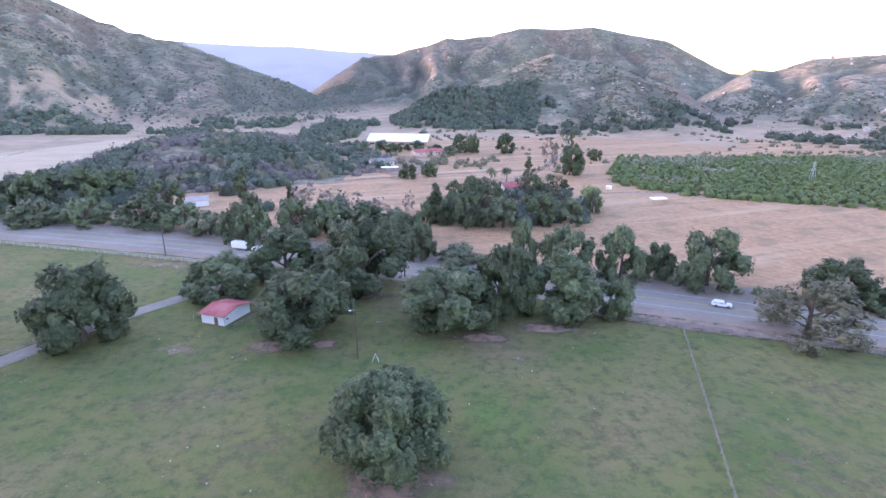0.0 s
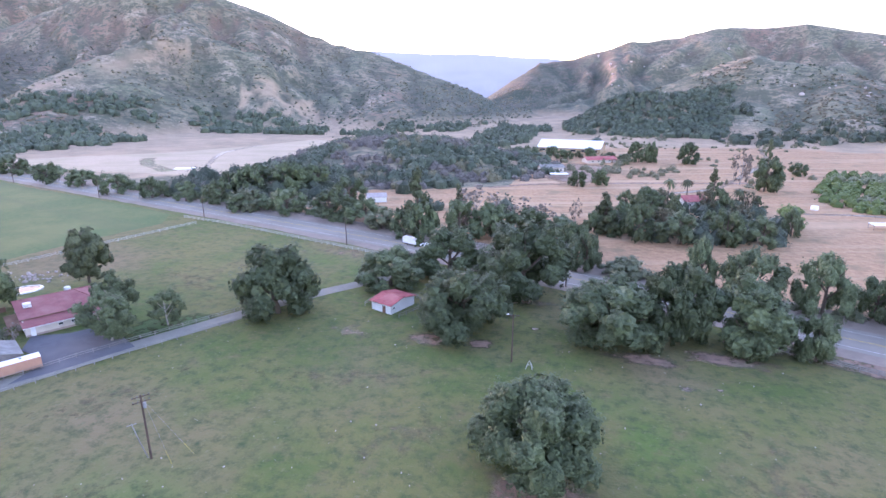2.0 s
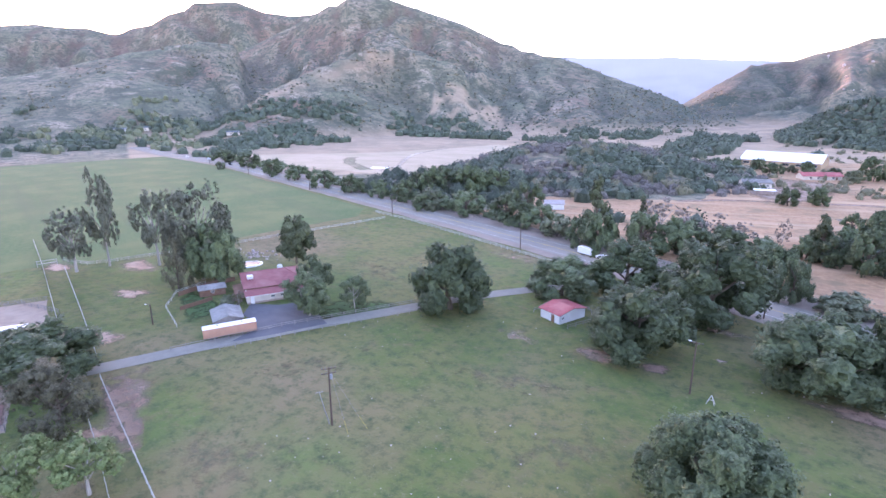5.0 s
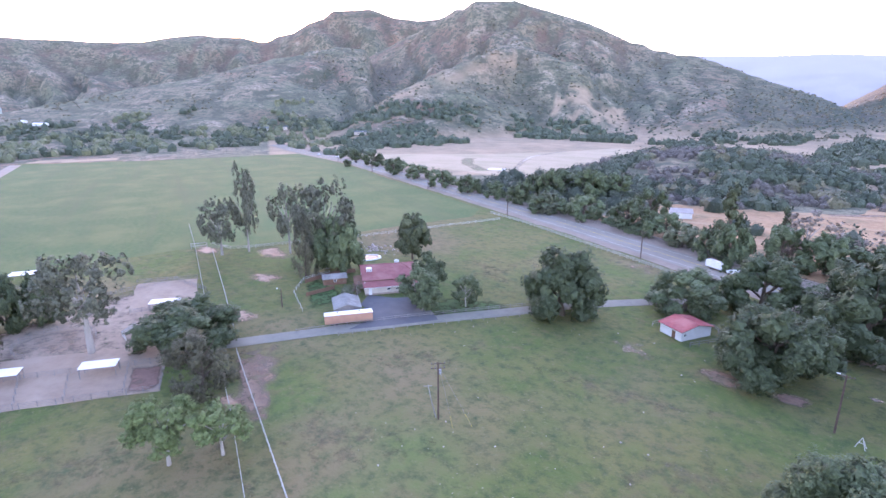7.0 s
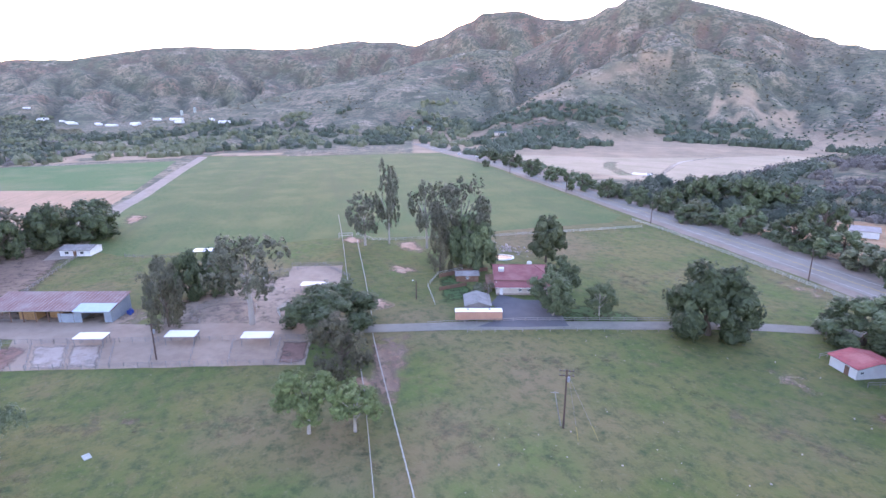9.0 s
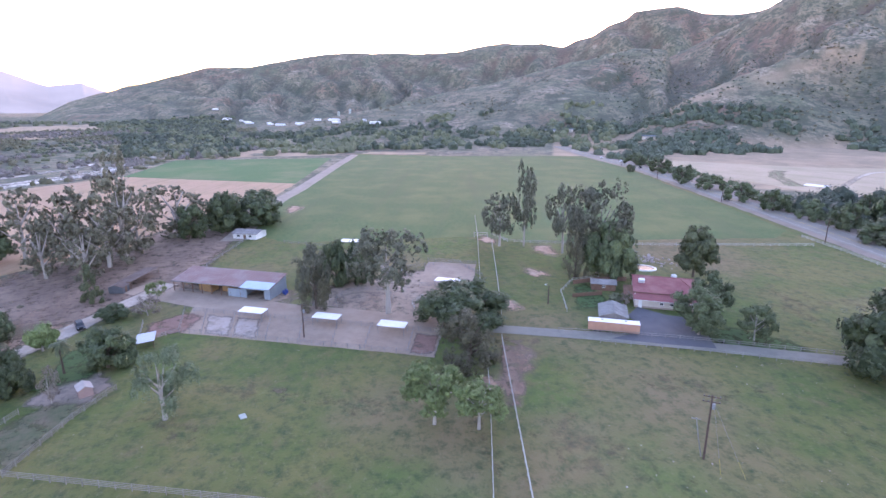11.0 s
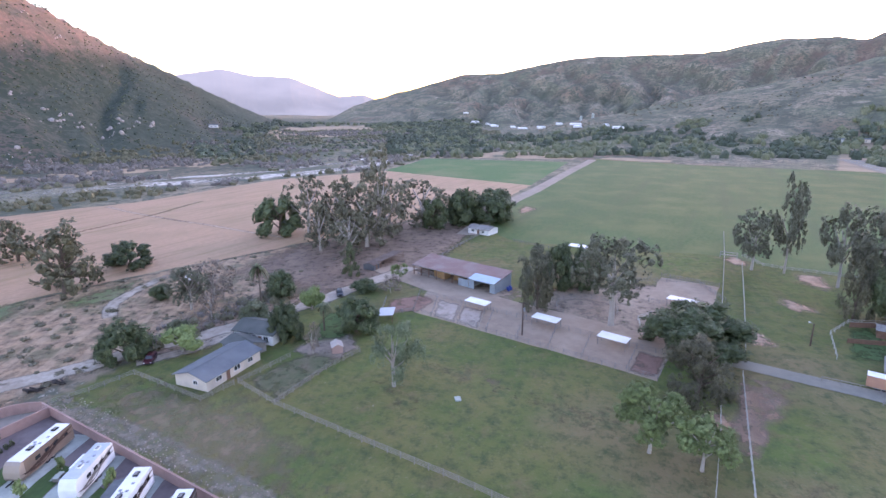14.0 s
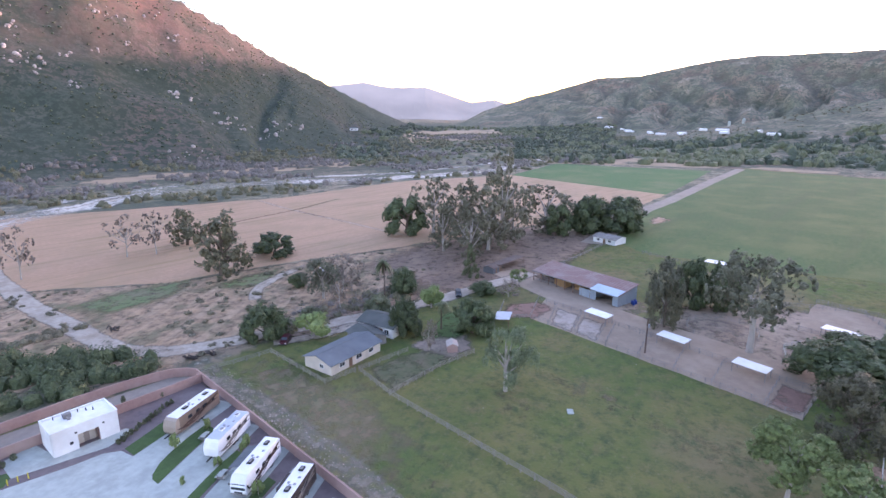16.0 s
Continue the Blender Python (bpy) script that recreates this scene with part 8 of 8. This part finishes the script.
def lattice_mast(x, y, h):
    """A pale tapering mast of four legs with cross braces."""
    root = thing("lattice_mast", "pale lattice mast standing in the citrus grove", "mast", x, y, float(height(x, y)))
    w = 1.4
    for a in (-1, 1):
        for b in (-1, 1):
            part("leg", tube(bmesh.new(), [(a * w, b * w, 0), (a * 0.25, b * 0.25, h)], [0.16, 0.10], 5), WHITEFENCE, root)
    for k in range(6):
        z0, z1 = h * k / 6, h * (k + 1) / 6
        u0, u1 = w + (0.25 - w) * k / 6, w + (0.25 - w) * (k + 1) / 6
        for s in (-1, 1):
            part("brace", tube(bmesh.new(), [(-u0, s * u0, z0), (u1, s * u1, z1)], [0.08, 0.08], 4), WHITEFENCE, root)
    part("arm", boxed(0, 0, h - 0.8, 4.0, 0.2, 0.2), WHITEFENCE, root)


lattice_mast(233, 330, 13.0)
# scrub on the dry slope below the eastern hills
rng = np.random.RandomState(23)
x, y = polar(rng, 1500, -44, 4, 380, 760)
keep = (vnoise(x / 50, y / 50, 81) + 0.7 * vnoise(x / 15, y / 15, 82) > 1.02) & ~inside(x, y, [(100, 345), (150, 460), (440, 460), (440, 150), (120, 270)]) & ~inside(x, y, [(-90, 360), (-100, 600), (20, 600), (20, 440), (0, 350)]) & (np.hypot(x + 10, y - 530) > 60)
x, y = x[keep][:300], y[keep][:300]
thicket("scrub", x, y, rng.uniform(2, 7, len(x)), rng.uniform(1.2, 4.5, len(x)), 26, 0.10, GREYLEAF, "grey-green scrub dotting the dry slope", 83)


# ---- boulders ----
def boulders(name, x, y, size, seed, label):
    rng = np.random.RandomState(seed)
    base = bmesh.new()
    bmesh.ops.create_icosphere(base, subdivisions=1 if 0.5 > max(size) else 2, radius=1.0)
    v = np.array([p.co[:] for p in base.verts])
    fidx = np.array([[q.index for q in f.verts] for f in base.faces])
    base.free()
    verts, faces = [], []
    z = height(x, y)
    for k in range(len(x)):
        lump = 0.7 + 0.55 * fbm(v[:, 0] * 1.3 + 9 * k, v[:, 1] * 1.3 + v[:, 2] * 1.7 + 5 * k, 3, seed)
        q = v * lump[:, None] * size[k] * (0.7 + 0.6 * rng.rand(3))
        faces.append(fidx + len(v) * k)
        verts.append(q + [x[k], y[k], z[k] + size[k] * 0.15])
    ob = new(name, mesh_np(name, np.vstack(verts), np.vstack(faces), ROCK))
    tagged(ob, label, "rocks", kind="stuff")


rng = np.random.RandomState(77)
x, y = polar(rng, 900, 128, 158, 640, 930)
keep = vnoise(x / 60, y / 60, 51) + 0.4 * np.clip((height(x, y) - 60) / 120, 0, 1) > 0.80
boulders("boulders", x[keep], y[keep], 0.8 + 2.4 * rng.rand(keep.sum()) ** 3, 3, "pale granite boulders scattered over the steep slope")


def on_slope(az, el):
    """Where a line of sight from over the pasture meets the mountain."""
    r = np.arange(300, 1400, 2.0)
    x, y = -math.sin(radians(az)) * r, math.cos(radians(az)) * r
    k = int(np.argmax(height(x, y) > EYE_Z + r * math.tan(radians(el))))
    return x[k], y[k]


for az, el, lx, ly, t, m in ((66.4, -2.85, 16, 9, 70, WHITEWALL), (64.6, -2.8, 15, 9, 70, CREAM), (56.9, -3.4, 17, 8, 60, CREAM), (124.5, -1.85, 14, 9, 120, WHITEWALL)):
    x, y = on_slope(az, el)
    ob = gable_house("far_house", "small far house among trees at the hill foot", "house", x, y, t, lx, ly, 4.5, 6.0, m, GREYROOF, 0.5, windows=[(-3, -ly / 2, 2.2, 1.8, 1.4, "-y"), (3, -ly / 2, 2.2, 1.8, 1.4, "-y")])
    ob.location.z = float(height(x, y)) - 0.4
x, y, size = [], [], []
for az, el, count, big in ((141.2, 1.5, 5, 6.0), (139.7, 1.0, 4, 3.5), (148.4, 2.1, 7, 4.5), (148.8, 4.6, 5, 4.0), (144.1, 5.7, 5, 4.5), (140.2, 6.4, 6, 4.0), (135.5, 5.6, 4, 3.5), (146.5, 5.0, 5, 3.0), (143.0, 3.6, 4, 3.0), (138.0, 4.4, 4, 2.6), (151.0, 3.0, 5, 4.0), (152.0, 6.5, 6, 5.0), (133.0, 3.6, 3, 2.5), (137.5, 7.2, 5, 3.2), (142.0, 8.0, 5, 3.6), (146.0, 8.0, 6, 4.0)):
    for k in range(count):
        px, py = on_slope(az + 0.35 * rng.randn(), el + 0.16 * rng.randn())
        x.append(px), y.append(py), size.append(big * 0.62 * (0.35 + 0.65 * rng.rand() ** 2))
boulders("boulders", np.array(x), np.array(y), np.array(size), 4, "clusters of large pale boulders on the mountain")
x, y = polar(rng, 900, -40, 2, 850, 2100)
keep = vnoise(x / 90, y / 90, 52) > 0.62
boulders("boulders", x[keep], y[keep], 1.2 + 3.0 * rng.rand(keep.sum()) ** 3, 5, "pale rocks on the dry mountain")
# stony strip outside the block wall
s, d = rng.rand(700), 1.0 + 5.0 * rng.rand(700) ** 1.3
boulders("stones", -76 + 18.5 * s - 0.95 * d, -92.5 + 54 * s + 0.32 * d, 0.05 + 0.12 * rng.rand(700) ** 2, 6, "pale stones strewn along the block wall")
x, y = rng.uniform(-110, 75, 420), rng.uniform(-10, 122, 420)
k = (vnoise(x / 16, y / 16, 87) > 0.42) & (x * 0.35 + y > 12)
boulders("stones", x[k], y[k], 0.06 + 0.15 * rng.rand(k.sum()) ** 3, 7, "pale stones strewn over the pasture")


def hay_feeder(x, y, s):
    root = thing("bird_frame", "small white frame standing in the pasture", "frame", x, y)
    for a in (-1, 1):
        part("leg", tube(bmesh.new(), [(a * 0.6 * s, -0.4 * s, 0), (0, 0, 1.6 * s)], [0.07, 0.05], 6), WHITEFENCE, root)
        part("leg", tube(bmesh.new(), [(a * 0.6 * s, 0.4 * s, 0), (0, 0, 1.6 * s)], [0.07, 0.05], 6), WHITEFENCE, root)
    part("bar", boxed(0, 0, 0.7 * s, 0.8 * s, 0.08, 0.1), WHITEFENCE, root)


hay_feeder(-13.2, 103.8, 1.2)
root = thing("feed_pad", "pale flat feed pad lying in the pasture", "pad", -96.1, -17.9, 0, 20)
part("plate", boxed(0, 0, 0.12, 1.7, 1.2, 0.22, 0.08), CONCRETE, root)
for k, (x, y, w) in enumerate(((-14.7, 124.1, 1.8), (18.0, 104.5, 1.6), (24.0, 106.0, 0.8))):
    soft_sheet("bare_patch", [(x + w * math.cos(t) * (1 + 0.3 * math.sin(3 * t)), y + 0.7 * w * math.sin(t)) for t in np.linspace(0, 6.0, 12)], 0.031 + 0.001 * k, SAND, "pale trampled bare patch", "ground", 0.7, 0.7)
for k, (x, y, w, l) in enumerate(((-6, 66, 9, 5.5), (-38, 111, 6, 3.5), (-26, 112, 4, 3), (10, 115, 9, 3), (27, 120, 10, 4), (-30, 141, 16, 5), (-30, 141, 8, 3))):
    soft_sheet("bare_earth", [(x + w * math.cos(t) * (1 + 0.18 * math.sin(3 * t + x)), y + l * math.sin(t) * (1 + 0.18 * math.cos(2 * t + y))) for t in np.linspace(0, 6.1, 18)], 0.034 + 0.002 * k, bpy.data.materials["red_verge"], "bare reddish earth worn under the trees", "ground", 0.6, 0.95)
ORANGE = surface("trampled_clay", (0.42, 0.275, 0.19), (0.35, 0.225, 0.155), 2.0, (0.44, 0.33, 0.25), 7.0, bump=0.4, bump_size=0.4)
for k, (x, y, w, l) in enumerate(((-140, 49, 6, 4.2), (-166, 68, 6.5, 4.5), (-214, 66, 9, 4.5), (-194, 83, 11, 5.5), (-305, -17, 13, 5), (-98, 30, 5, 2.5), (-91, 170, 16, 6), (-112, 150, 14, 8), (-58, 110, 7, 3))):
    soft_sheet("bare_earth", [(x + w * math.cos(t) * (1 + 0.2 * math.sin(3 * t + x)), y + l * math.sin(t) * (1 + 0.2 * math.cos(2 * t + y))) for t in np.linspace(0, 6.1, 18)], 0.036 + 0.002 * k, ORANGE, "tan earth trampled bare in the grass", "ground", 0.7, 0.95 if k < 6 else 0.38)
sheet("sand_paddock", [(-188, 35), (-180, 51), (-155, 43.5), (-161, 27)], 0.075, SAND, "sandy paddock with a shade roof", "corral", 0.6)
soft_sheet("round_pen_sand", [(-151 + 9.5 * math.cos(t), 8.5 + 9.5 * math.sin(t)) for t in np.linspace(0, 6.1, 24)], 0.08, SAND, "raked tan sand of the round pen", "corral", 0.25, 0.8)
BROWNBOARDS = surface("brown_boards", (0.20, 0.115, 0.075), (0.15, 0.088, 0.06), 0.6, bump=0.3, bump_size=0.2)
fence("board_fence", "low brown board fence of the house garden", [(-141, 69.5), (-141, 79)], BROWNBOARDS, 1.3, 5, 2.4, 0.12, 0.24)
fence("board_fence", "low brown board fence behind the house garden", [(-152, 75), (-153, 85), (-151, 93)], BROWNBOARDS, 1.5, 5, 2.4, 0.12, 0.28)
rng = np.random.RandomState(9)
boulders("rubble", -172 + 5 * rng.randn(46), 116 + 2.5 * rng.randn(46), 0.2 + 0.5 * rng.rand(46) ** 2, 8, "heap of pale rubble behind the ranch house")
soft_strip("stony_strip", [(-79.5, -95), (-72, -71), (-66, -54), (-59, -35), (-54, -20)], 6.5, 0.07, surface("pale_stony_soil", (0.31, 0.275, 0.22), (0.20, 0.168, 0.125), 0.5, (0.17, 0.15, 0.10), 1.6, bump=0.7, bump_size=0.3), "pale stony soil along the block wall", "ground", 12, 0.75)
soft_sheet("bare_earth", [(-119.5, 41), (-117, 48), (-108, 46.5), (-98, 40), (-90, 34.4), (-92, 33.4), (-106, 37.4)], 0.06, DIRT, "worn earth track beside the white fence", "ground", 0.6, 0.6)

# white gate where the alley meets the meadow
fence("white_gate", "tall white gate frame at the end of the grass alley", [(-219.5, 61.5), (-218.0, 67.0)], WHITEFENCE, 2.3, 2, 5.6, 0.22, 0.24, "gate")
fence("pipe_fence", "grey pipe fence closing the sand paddock", [(-188, 35), (-180, 51)], PIPE, 1.5, 4, 3.0, 0.1, 0.07)
fence("pipe_fence", "grey pipe fence along the sand paddock", [(-161, 27), (-155, 43.5)], PIPE, 1.5, 4, 3.0, 0.1, 0.07)
